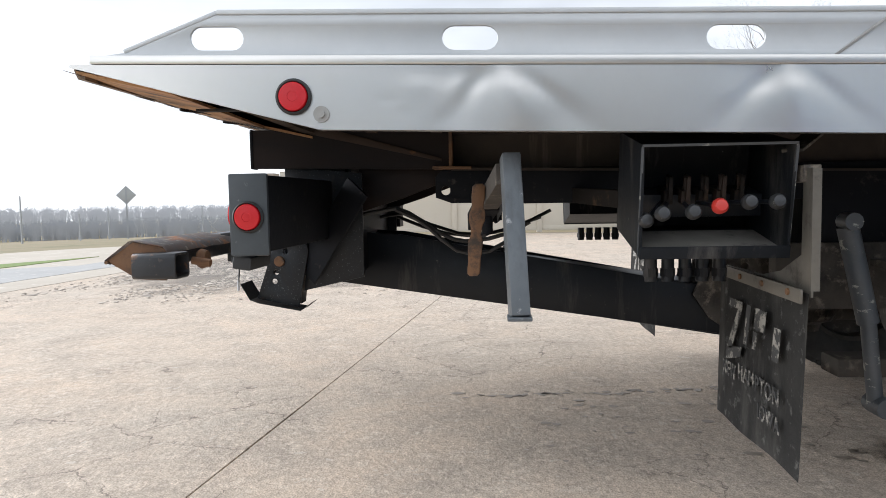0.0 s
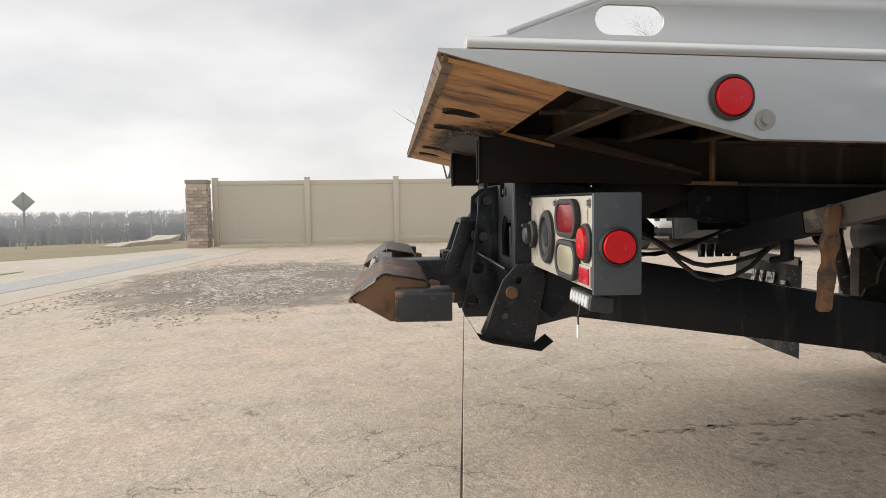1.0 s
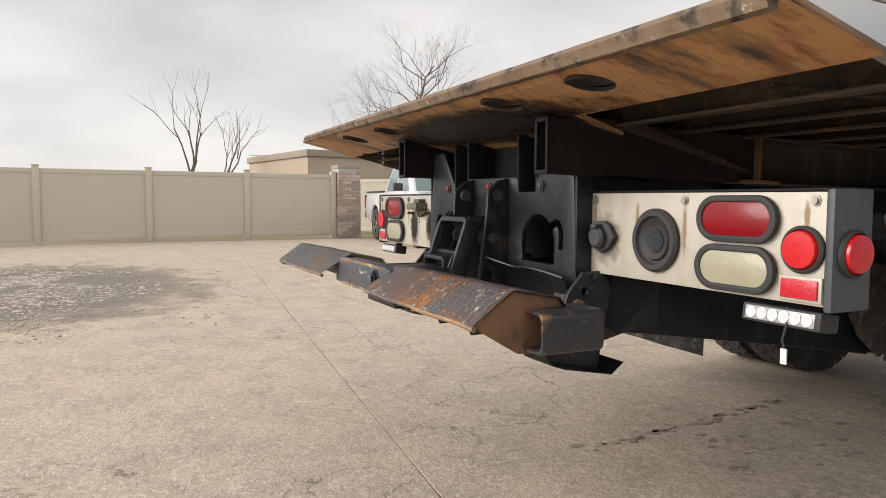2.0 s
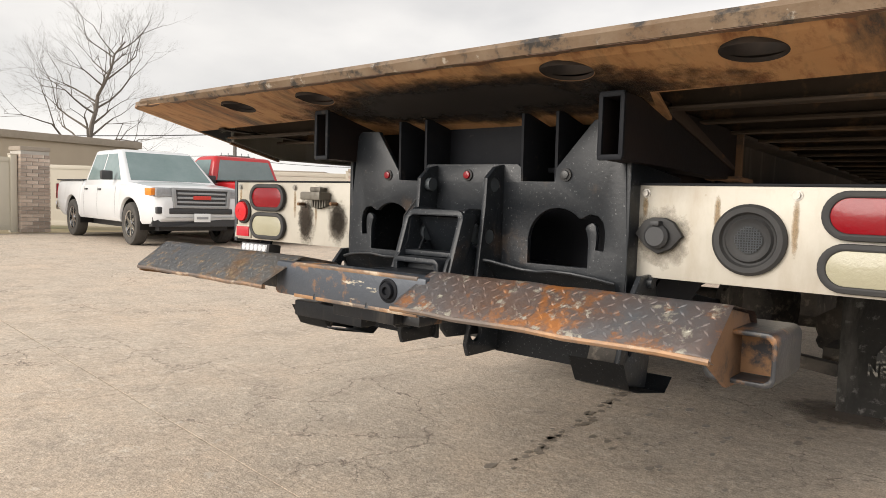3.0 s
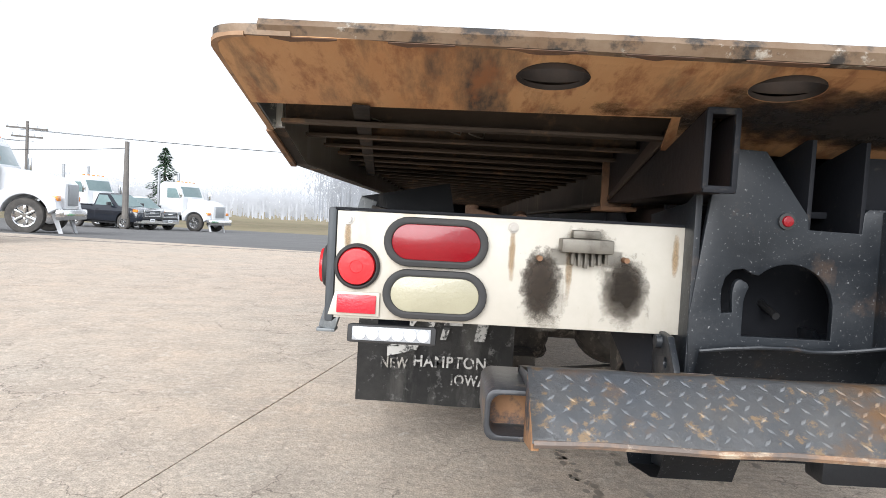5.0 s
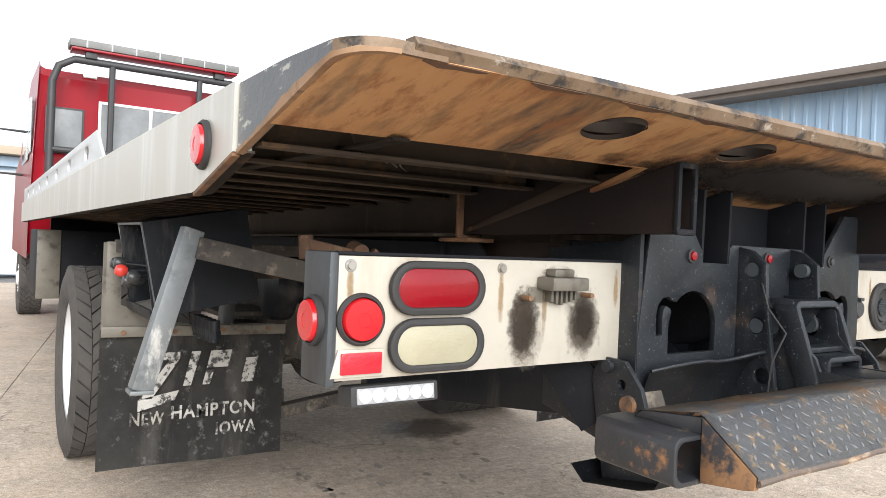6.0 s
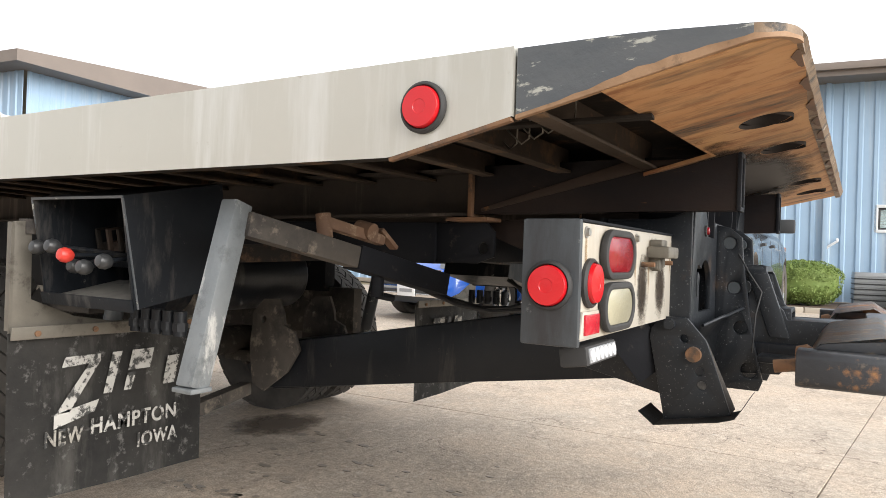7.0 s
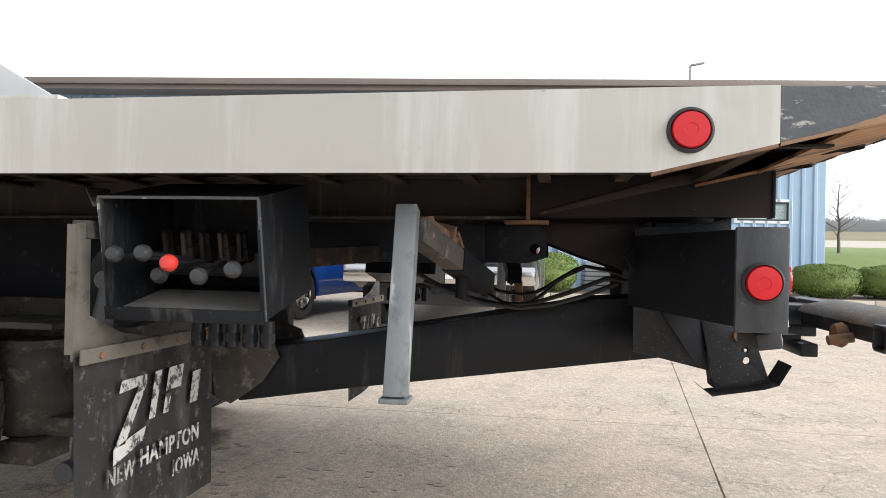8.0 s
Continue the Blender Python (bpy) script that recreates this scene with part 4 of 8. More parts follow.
# underlift arm
for s in (-1, 1):
    arm = plate([(0.0, 0.577), (0.02, 0.70), (0.12, 0.765), (0.30, 0.752), (1.42, 0.548), (1.62, 0.50), (1.72, 0.42), (1.68, 0.355), (1.60, 0.345)], 0.012, (), 0.003, "x", s * 0.125)
    part("underlift_arm_side", arm, M_ARM, truck, "long oily black underlift arm")
    pv = plate([(1.665, 0.64), (1.61, 0.695), (1.53, 0.70), (1.505, 0.64), (1.50, 0.60), (1.45, 0.58), (1.42, 0.51), (1.48, 0.42), (1.60, 0.335), (1.66, 0.36), (1.68, 0.50)], 0.016, [ring_pts(1.61, 0.615, 0.014, n=16)], 0.003, "x", s * 0.15)
    part("pivot_bracket", pv, M_MUD, truck)
mid = bmesh.new()
bar(mid, (0, 0.05, 0.675), (0, 1.6, 0.43), 0.24, 0.185, 0.006)
part("underlift_arm", mid, M_ARM, truck, "long oily black underlift arm")

# ---- rear mast
def slot(path, w):
    p = [Vector((a, b)) for a, b in path]
    left, right = [], []
    for i, q in enumerate(p):
        d = (p[min(i + 1, len(p) - 1)] - p[max(i - 1, 0)]).normalized()
        nrm = Vector((-d.y, d.x)) * w / 2
        left.append(tuple(q + nrm))
        right.append(tuple(q - nrm))
    return left + right[::-1]


mast_out = [(-0.425, 0.56), (-0.09, 0.55), (-0.09, 0.66), (0.09, 0.66), (0.09, 0.55), (0.425, 0.56), (0.434, 0.80), (0.417, 1.085), (0.408, 1.095), (0.344, 1.094), (0.252, 0.99), (0.250, 0.96), (0.158, 0.96), (0.158, 0.992), (0.148, 1.001),
            (-0.134, 1.003), (-0.142, 0.995), (-0.144, 0.96), (-0.236, 0.962), (-0.238, 0.985), (-0.318, 1.094), (-0.386, 1.097), (-0.400, 1.085), (-0.434, 0.80)]
holes = []
for s in (-1, 1):
    jj = [(0.318, 0.860), (0.330, 0.871), (0.345, 0.879), (0.357, 0.877), (0.366, 0.867), (0.370, 0.850), (0.370, 0.832), (0.368, 0.810)]
    hook_slot = slot(jj, 0.019)
    left, right = hook_slot[:len(jj)], hook_slot[len(jj):][::-1]
    hole = ring_pts(0.262, 0.822, 0.078, n=8, a0=0, a1=26) + right[1:] + left[:0:-1] + ring_pts(0.262, 0.822, 0.078, n=20, a0=46, a1=180) + [(0.184, 0.77), (0.340, 0.77)]
    holes.append([(s * a, b) for a, b in hole])
part("mast_plate", plate(mast_out, 0.014, holes, 0.002, "y", -0.045), M_MAST, truck, "satin black steel mast plate with arched holes and hook slots, wet with drops")
for s in (-1, 1):
    part("mast_side", plate([(-0.05, 0.56), (0.22, 0.62), (0.22, 0.98), (0.0, 1.0), (-0.05, 1.02)], 0.012, (), 0.002, "x", s * 0.428), M_MAST, truck)
    pan = bmesh.new()
    prof = [(-0.055, 0.550), (-0.057, 0.64), (-0.063, 0.70), (-0.085, 0.742), (-0.122, 0.772)]
    cols = [(0.105, 1.0), (0.13, 0.97), (0.16, 0.80), (0.20, 0.62), (0.24, 0.58), (0.28, 0.70), (0.33, 0.66), (0.38, 0.50), (0.42, 0.30)]
    grid = []
    for cxx, k in cols:
        grid.append([pan.verts.new((s * cxx, -0.055 + (y + 0.055) * k, z - 0.042 * (1 - k) * (z > 0.7))) for y, z in prof])
    for a, b in zip(grid, grid[1:]):
        for k in range(len(a) - 1):
            pan.faces.new((a[k], b[k], b[k + 1], a[k + 1]))
    bmesh.ops.solidify(pan, geom=list(pan.faces), thickness=0.008)
    part("scoop", pan, M_MAST, truck, "flared black deflector lip below the arched hole")
    lipb = bmesh.new()
    tube(lipb, [(s * cxx, -0.055 + (-0.122 + 0.055) * k - 0.003, 0.774 - 0.042 * (1 - k)) for cxx, k in cols], 0.0040, 8)
    part("scoop_lip", lipb, M_MAST, truck, "worn rolled edge of the deflector")
    inner = plate([(-0.05, 1.0), (-0.085, 0.992), (-0.118, 0.965), (-0.122, 0.90), (-0.150, 0.70), (-0.178, 0.58), (-0.168, 0.553), (-0.05, 0.553)], 0.012,
                  [ring_pts(-0.086, 0.950, 0.017, n=18), ring_pts(-0.100, 0.828, 0.018, n=18), ring_pts(-0.118, 0.72, 0.018, n=18), ring_pts(-0.142, 0.607, 0.021, n=18)], 0.002, "x", s * 0.104)
    part("slide_plate", inner, M_MAST, truck)
    for zb, yb in ((0.950, -0.086), (0.828, -0.100)):
        hb = bmesh.new()
        rod(hb, (s * 0.085, yb, zb), (s * 0.108, yb, zb), 0.0165, seg=16)
        part("pin_boss", hb, M_ENDGREY, truck)
    neck = [(-0.055, 0.89), (-0.150, 0.893), (-0.168, 0.886), (-0.178, 0.86), (-0.186, 0.81), (-0.204, 0.79), (-0.222, 0.772), (-0.232, 0.748), (-0.46, 0.750), (-0.47, 0.69), (-0.25, 0.672), (-0.235, 0.62), (-0.215, 0.60), (-0.055, 0.59)]
    part("boom_cheek", plate(neck, 0.011, [ring_pts(-0.118, 0.83, 0.022, 0.028, 20)], 0.003, "x", s * 0.080), M_MAST, truck, "curved black boom neck plate")
    bb2 = bmesh.new()
    rod(bb2, (s * 0.066, -0.118, 0.83), (s * 0.082, -0.118, 0.83), 0.021, seg=18)
    part("neck_pin", bb2, M_ENDGREY, truck)
    for fx in (-0.237, -0.144) if s < 0 else (0.158, 0.251):
        part("mast_fin", plate([(-0.05, 0.955), (0.13, 0.95), (0.13, 1.08), (0.0, 1.122), (-0.052, 1.118)], 0.008, (), 0.001, "x", fx), M_BLACK, truck)
    leg = [(0.034, 0.715), (0.030, 0.735), (0.004, 0.764), (-0.052, 0.762), (-0.094, 0.715), (-0.100, 0.700), (-0.152, 0.550), (-0.005, 0.520)]
    part("leg_plate", plate(leg, 0.012, [ring_pts(-0.046, 0.715, 0.010, n=14), ring_pts(-0.082, 0.642, 0.010, n=14), ring_pts(-0.088, 0.610, 0.010, n=14)], 0.002, "x", s * 0.462), M_MAST, truck, "worn black stiff-leg plate with bolt holes")
    lf = bmesh.new()
    bar(lf, (s * 0.425, -0.080, 0.705), (s * 0.425, -0.148, 0.55), 0.062, 0.010, 0.003)
    bar(lf, (s * 0.425, 0.020, 0.715), (s * 0.425, -0.004, 0.53), 0.062, 0.010, 0.003)
    part("leg_flange", lf, M_MUD, truck)
    for by, bz2, r in ((-0.012, 0.747, 0.014), (-0.068, 0.680, 0.019)):
        bo = bmesh.new()
        rod(bo, (s * 0.465, by, bz2), (s * 0.478, by, bz2), r, r * 0.9, 16)
        part("leg_bolt", bo, M_RUSTCLEAN if r > 0.015 else M_MAST, truck)
    foot = bmesh.new()
    pts = [(0.047, 0.540), (0.010, 0.512), (-0.13, 0.538), (-0.165, 0.550), (-0.197, 0.606)]
    lo = [[foot.verts.new((s * x, y, z)) for y, z in pts] for x in (0.385, 0.505)]
    for k in range(4):
        foot.faces.new((lo[0][k], lo[1][k], lo[1][k + 1], lo[0][k + 1]))
    bmesh.ops.solidify(foot, geom=list(foot.faces), thickness=0.012)
    part("foot_plate", foot, M_MAST, truck, "bent black steel foot plate")
    dia = bmesh.new()
    for a, b in (((s * 0.56, 0.23, 0.93), (s * 0.45, 0.02, 0.63)),):
        bar(dia, a, b, 0.010, 0.10, 0.002)
    part("mast_strut", dia, M_BLACK, truck)
part("mast_back", B(-0.42, 0.42, 0.17, 0.18, 0.62, 1.0), M_BLACK, truck)
part("mast_top_beam", B(-0.14, 0.155, 0.045, 0.055, 0.99, 1.118, bev=0.002), M_BLACK, truck)
part("mast_web", B(-0.42, 0.42, 0.06, 0.16, 0.985, 0.998, bev=0.002), M_BLACK, truck)
def hoop(w, z0, z1, r, t):
    """An upside-down U strap in the x, z plane with rounded corners."""
    out = [(w, z0)] + ring_pts(w - r, z1 - r, r, n=7, a0=0, a1=90) + ring_pts(-w + r, z1 - r, r, n=7, a0=90, a1=180) + [(-w, z0)]
    inn = [(-w + t, z0)] + ring_pts(-w + r, z1 - r, r - t, n=7, a0=180, a1=90)[::1] + ring_pts(w - r, z1 - r, r - t, n=7, a0=90, a1=0) + [(w - t, z0)]
    return out + inn


up = plate(hoop(0.092, 0.70, 0.889, 0.026, 0.016), 0.052, (), 0.004, "y", -0.150)
for v in up.verts:
    v.co.y -= 0.34 * (0.888 - v.co.z) * (1.0 if v.co.z < 0.87 else 0.6)
part("boom_top", up, M_MAST, truck, "rounded black strap frame over the boom neck")
nk = bmesh.new()
bar(nk, (-0.07, -0.098, 0.875), (-0.07, -0.150, 0.785), 0.006, 0.006, 0.001)
join(nk, B(-0.075, 0.075, -0.003, 0.003, -0.055, 0.055, bev=0.002), pose(0, -0.115, 0.825, 32, 0, 0))
part("boom_backing", nk, M_MAST, truck, "sloping black backing plate beaded with water")
part("boom_rung", B(-0.076, 0.076, -0.195, -0.150, 0.778, 0.790, bev=0.003), M_MAST, truck)
nb = plate(hoop(0.070, 0.712, 0.777, 0.018, 0.013), 0.050, (), 0.003, "y", -0.215)
part("latch_frame", nb, M_MAST, truck, "black latch frame on the boom neck")
part("latch_plate", B(-0.055, 0.055, -0.206, -0.200, 0.726, 0.762, bev=0.002), M_MAST, truck)
for x, m in ((-0.276, M_RED), (0.001, M_RED), (0.279, M_KNOB)):
    mk_l = bmesh.new()
    lathe(mk_l, [(0.0145, 0), (0.0145, 0.004), (0.010, 0.005)], 18, pose(x, -0.052, 0.975, 90, 0, 0))
    base = part("marker_ring", mk_l, M_RUBBER, truck)
    ln = bmesh.new()
    lathe(ln, [(0.0105, 0.003), (0.009, 0.009), (0, 0.011)], 16, pose(x, -0.052, 0.975, 90, 0, 0))
    part("marker_lens", ln, m, base, "small red marker lens" if m is M_RED else "burnt out dark marker lens")
boom = bmesh.new()
box(boom, -0.066, 0.066, -0.46, -0.05, 0.685, 0.748, bev=0.004)
part("boom", boom, M_ARM, truck, "black telescoping boom")
part("boom_lower", B(-0.10, 0.09, -0.40, -0.10, 0.648, 0.683, bev=0.006), M_ARM, truck)
part("lower_bar", B(-0.33, -0.085, -0.325, -0.275, 0.610, 0.650, bev=0.006), M_ARM, truck, "short dark tube bar under the crossbar")
part("lower_bar_bracket", B(-0.26, -0.19, -0.30, -0.18, 0.650, 0.668, bev=0.004), M_ARM, truck)

# ---- crossbar with treads
xb = bmesh.new()
box(xb, -0.215, 0.235, -0.468, -0.412, 0.690, 0.764, bev=0.007)
part("crossbar", xb, M_TUBE, truck, "scuffed blue-black crossbar with chipped paint")
pvb = bmesh.new()
lathe(pvb, [(0.024, 0), (0.024, 0.003), (0.020, 0.005), (0.019, 0.003), (0.016, 0.003), (0.015, 0.010), (0.008, 0.011), (0.007, 0.005), (0, 0.005)], 28, pose(0.140, -0.467, 0.732, 90, 0, 0))
part("pivot_bolt", pvb, M_BLACK, truck, "large socket-head pivot bolt")
tab = bmesh.new()
box(tab, -0.235, -0.10, -0.455, -0.36, 0.692, 0.704, bev=0.004)
rod(tab, (-0.19, -0.43, 0.70), (-0.19, -0.43, 0.716), 0.009)
part("crossbar_tab", tab, M_TUBE, truck)
lowp = bmesh.new()
box(lowp, -0.035, 0.135, -0.37, -0.25, 0.646, 0.672, bev=0.008)
part("crossbar_pad", lowp, M_BLACKRUST, truck)
for yz in ((-0.4645, 0.7615), (-0.4645, 0.6925)):
    we = bmesh.new()
    bar(we, (-0.150, yz[0], yz[1]), (0.215, yz[0], yz[1]), 0.0085, 0.0085, 0.003)
    part("worn_edge", we, M_WORNEDGE, truck, "paint worn off the crossbar edge")


def tread(s, xi_top, xi_bot, xo, mat, label):
    prof = [(-0.318, 0.735, 0), (-0.336, 0.757, 0), (-0.432, 0.775, 0), (-0.440, 0.772, 0.1), (-0.519, 0.716, 1), (-0.520, 0.709, 1), (-0.503, 0.702, 1)]
    bm = bmesh.new()
    n = 26
    rows = []
    for i in range(n + 1):
        u = i / n
        rows.append([bm.verts.new(((xi_top + (xi_bot - xi_top) * k) * (1 - u) + xo * u, y + 0.002 * noise.noise((xo * u * 14, k * 3, s)), z + 0.0022 * noise.noise((u * 9 + s, k * 2, 5))) ) for y, z, k in prof])
    for a, b in zip(rows, rows[1:]):
        for k in range(len(a) - 1):
            bm.faces.new((a[k], b[k], b[k + 1], a[k + 1]))
    bmesh.ops.solidify(bm, geom=list(bm.faces), thickness=0.008)
    step_ob = part("tread_plate", bm, mat, truck, label, angle=50)
    pat = bmesh.new()
    up = Vector((0, -0.079, -0.056)).normalized()
    nrm = Vector((0, -0.056, 0.079)).normalized()
    for r in range(6):
        for c in range(25):
            u = (c + 0.5 + 0.25 * (r % 2)) / 25.6
            k = (r + 0.5) / 6
            x = (xi_top + (xi_bot - xi_top) * k) * (1 - u) + xo * u
            p = Vector((x, -0.440, 0.772)) + up * (0.095 * k) + nrm * 0.0005
            along = (Vector((1, 0, 0)) * (1 if (c + r) % 2 else -1) + up).normalized()
            acr = along.cross(nrm)
            vs = [pat.verts.new(p + along * (a * 0.0076) + acr * (b * 0.0024) + nrm * h) for a, b, h in ((-1, 0, 0), (0, -1, 0), (1, 0, 0), (0, 1, 0), (-0.5, 0, 0.0006), (0.5, 0, 0.0006))]
            for f in ((0, 1, 4), (1, 5, 4), (1, 2, 5), (2, 3, 5), (3, 4, 5), (3, 0, 4)):
                pat.faces.new([vs[i] for i in f])
    tagged(part("tread_pattern", pat, mat, step_ob), kind="stuff")
    we = bmesh.new()
    tube(we, [(xi_bot + (xo - s * 0.002 - xi_bot) * k / 8, -0.5165, 0.7095 + 0.0015 * math.sin(k * 2.1)) for k in range(9)], 0.0055, 8)
    part("tread_lip", we, M_WORNEDGE, truck, "rolled lower tread edge worn to rust")
    if s > 0:
        ends = [(-0.320, 0.733), (-0.337, 0.753), (-0.431, 0.770), (-0.515, 0.714), (-0.500, 0.702), (-0.42, 0.655), (-0.33, 0.651)]
        part("tread_end", plate(ends, 0.007, (), 0.001, "x", xo - 0.012), M_RUSTCLEAN, truck, "bare rusty triangular end plate")
    else:
        part("tread_end", plate([(-0.439, 0.7695), (-0.516, 0.715), (-0.514, 0.699), (-0.500, 0.695), (-0.439, 0.686)], 0.009, (), 0.001, "x", xo + 0.004), M_ENDRUST, truck, "bare rusty triangular end plate")
        part("tread_cap", plate([(-0.327, 0.747), (-0.342, 0.758), (-0.437, 0.769), (-0.437, 0.747)], 0.007, (), 0.001, "x", xo + 0.005), M_BLACKRUST, truck)
    x0, x1 = (0.728, 0.828) if s > 0 else (-0.806, -0.732)
    y0, z0, z1 = (-0.408, 0.660, 0.738) if s > 0 else (-0.437, 0.683, 0.747)

    def rim_of(k):
        r = 0.014
        return sum([ring_pts(cx3, cz3, r, n=5, a0=a, a1=a + 90) for cx3, cz3, a in ((x1 - k - r, z1 - k - r, 0), (x0 + k + r, z1 - k - r, 90), (x0 + k + r, z0 + k + r, 180), (x1 - k - r, z0 + k + r, 270))], [])

    part("fork_receiver", plate(rim_of(0), 0.135, [rim_of(0.007)], 0.002, "y", y0 + 0.0675), M_BLACKRUST, truck, "open square fork receiver tube, rusty inside")
    part("receiver_lining", B(x0 + 0.009, x1 - 0.009, y0 + 0.045, y0 + 0.05, z0 + 0.009, z1 - 0.009), M_ENDRUST, truck)
    bb = bmesh.new()
    box(bb, *sorted((xi_top * 0.9, xo - s * 0.06)), -0.418, -0.335, 0.692, 0.736, bev=0.004)
    part("tread_beam", bb, M_BLACKRUST, truck)
    pr = bmesh.new()
    rod(pr, (xo * 0.80, -0.31, 0.70), (xo * 0.80, -0.25, 0.69), 0.013)
    lathe(pr, [(0.028, 0), (0.034, 0.01), (0.028, 0.03), (0.0, 0.03)], 20, pose(xo * 0.72, -0.315, 0.70, -90, 0, 0))
    part("receiver_pin", pr, M_RUSTCLEAN, truck)


tread(-1, -0.160, -0.195, -0.757, M_TREAD, "black painted diamond tread step, worn to metal and rust")
tread(1, 0.222, 0.195, 0.776, M_TREADRUST, "rusty diamond tread step with flaking paint")

# ---- tail light boxes
def disc_lamp(parent, m, r_out, r_in, lens, label, name="round_lamp", dome=0.016):
    g = bmesh.new()
    lathe(g, [(r_out, 0), (r_out, 0.006), (r_out - 0.004, 0.010), (r_in + 0.002, 0.010), (r_in, 0.004)], 36, m)
    ring = part("rubber_grommet", g, M_RUBBER, parent)
    le = bmesh.new()
    lathe(le, [(r_in, 0.002), (r_in, dome * 0.6), (r_in * 0.94, dome), (r_in * 0.5, dome * 1.04), (0.35 * r_in, dome * 1.05), (0.33 * r_in, dome), (0, dome)], 36, m)
    part(name, le, lens, parent, label)
    return ring


def oval_lamp(parent, cx, cz, lens, label):
    part("rubber_grommet", plate(stadium(cx, cz, 0.190, 0.090, 14), 0.014, [stadium(cx, cz, 0.160, 0.064, 14)], 0.004, "y", -0.011), M_RUBBER, parent)
    part("oval_lamp", plate(stadium(cx, cz, 0.164, 0.067, 14), 0.012, (), 0.004, "y", -0.009), lens, parent, label)


WX = {-1: -0.957, 1: 0.985}
for s in (-1, 1):
    back_y = 0.235 if s < 0 else 0.115
    bd = plate([(s * 1.072, 0.002), (s * 1.072, 0.094), (s * 0.56, back_y), (s * 0.44, back_y), (s * 0.44, 0.002)], 0.196, (), 0.002, "z", 0.856)
    lb = part("light_box", bd, M_BLACK, truck, "black steel tail light box")
    part("light_plate", plate([(s * 1.066, 0.757), (s * 1.066, 0.953), (s * 0.434, 0.955), (s * 0.428, 0.758)], 0.005, (), 0.001, "y", 0.0), M_PLATEWHITE, lb, "dirty white light plate with rust runs")
    part("end_plate", B(*sorted((s * 1.067, s * 1.083)), -0.006, 0.096, 0.748, 0.959, bev=0.006), M_ENDGREY, lb, "blue-grey painted end plate")
    part("top_edge", B(*sorted((s * 0.43, s * 1.07)), -0.005, 0.02, 0.9545, 0.9595, bev=0.001), M_BLACK, lb)
    oval_lamp(lb, s * 0.884, 0.903, M_RED, "red oval stop lamp lens")
    oval_lamp(lb, s * 0.882, 0.808, M_CREAM, "cream oval reverse lamp lens")
    disc_lamp(lb, pose(s * 1.026, -0.003, 0.853, 90, 0, 0), 0.042, 0.034, M_DISC, "round red marker lens")
    disc_lamp(lb, pose(s * 1.083, 0.045, 0.848, 0, s * 90, 0), 0.041, 0.034, M_DISC, "round red side marker lens")
    part("reflector_frame", plate([(s * 1.076 if s < 0 else 0.982, 0.762), (s * 0.982 if s < 0 else 1.066, 0.762), (s * 0.982 if s < 0 else 1.066, 0.806), (s * 1.064 if s < 0 else 0.982, 0.806)], 0.006, (), 0.001, "y", -0.005), M_PLATEWHITE, lb)
    part("reflector", B(*sorted((s * 1.060, s * 0.988)), -0.012, -0.006, 0.767, 0.801, bev=0.002), M_REFLEX, lb, "rectangular red reflector")
    for bx in (0.448, 0.745, 1.046):
        if s < 0 and bx < 0.5:
            continue
        bo = bmesh.new()
        lathe(bo, [(0.010, 0), (0.010, 0.002), (0.0065, 0.002), (0.0065, 0.007), (0, 0.007)], 6 * 3, pose(s * bx, -0.0025, 0.938, 90, 0, 0))
        part("bolt", bo, M_STEEL, lb)
    wl2 = bmesh.new()
    t = B(-0.082, 0.082, -0.02, 0.03, -0.017, 0.017, bev=0.006)
    join(wl2, t, pose(WX[s], 0.012, 0.728, -8, 0, 0))
    work = part("work_light", wl2, M_RUBBER, lb, "slim LED work lamp under the light box")
    gl = bmesh.new()
    join(gl, B(-0.072, 0.072, -0.0225, -0.019, -0.0125, 0.0125, bev=0.001), pose(WX[s], 0.012, 0.728, -8, 0, 0))
    lens_strip = part("lamp_lens", gl, M_LED, work, "frosted lamp lens over six reflectors")
    for k in range(6):
        gl = bmesh.new()
        lathe(gl, [(0.0112, 0.0), (0.0112, 0.0012), (0.009, 0.0016), (0.004, 0.0003), (0, 0.0002)], 16, pose(WX[s], 0.012, 0.728, -8, 0, 0) @ pose(-0.058 + 0.0232 * k, -0.0226, 0, 90, 0, 0))
        part("reflector_cup", gl, M_CUP, lens_strip)
    wb = bmesh.new()
    bar(wb, (WX[s], 0.03, 0.73), (WX[s], 0.05, 0.76), 0.06, 0.006, 0.001)
    part("work_light_bracket", wb, M_BLACK, lb)
tg = bmesh.new()
tube(tg, [(0.995, 0.0, 0.748), (1.005, -0.012, 0.72), (1.000, -0.016, 0.69), (1.006, -0.016, 0.672)], 0.0022, 6)
tag_wire = part("tag_wire", tg, M_WIRE, truck)
part("wire_tag", B(0.999, 1.011, -0.019, -0.015, 0.648, 0.676, bev=0.001), M_WINWHITE, tag_wire, "small white tag on a loose wire")
sp = bmesh.new()
lathe(sp, [(0.070, 0.0), (0.070, 0.008), (0.064, 0.014), (0.054, 0.014), (0.050, 0.006), (0.046, 0.004), (0.042, 0.010), (0.036, 0.006), (0.028, 0.004), (0.0, 0.003)], 40, pose(0.664, -0.003, 0.850, 90, 0, 0))
speaker = part("backup_speaker", sp, M_RUBBER, truck, "round black back-up alarm speaker")
grille = bmesh.new()
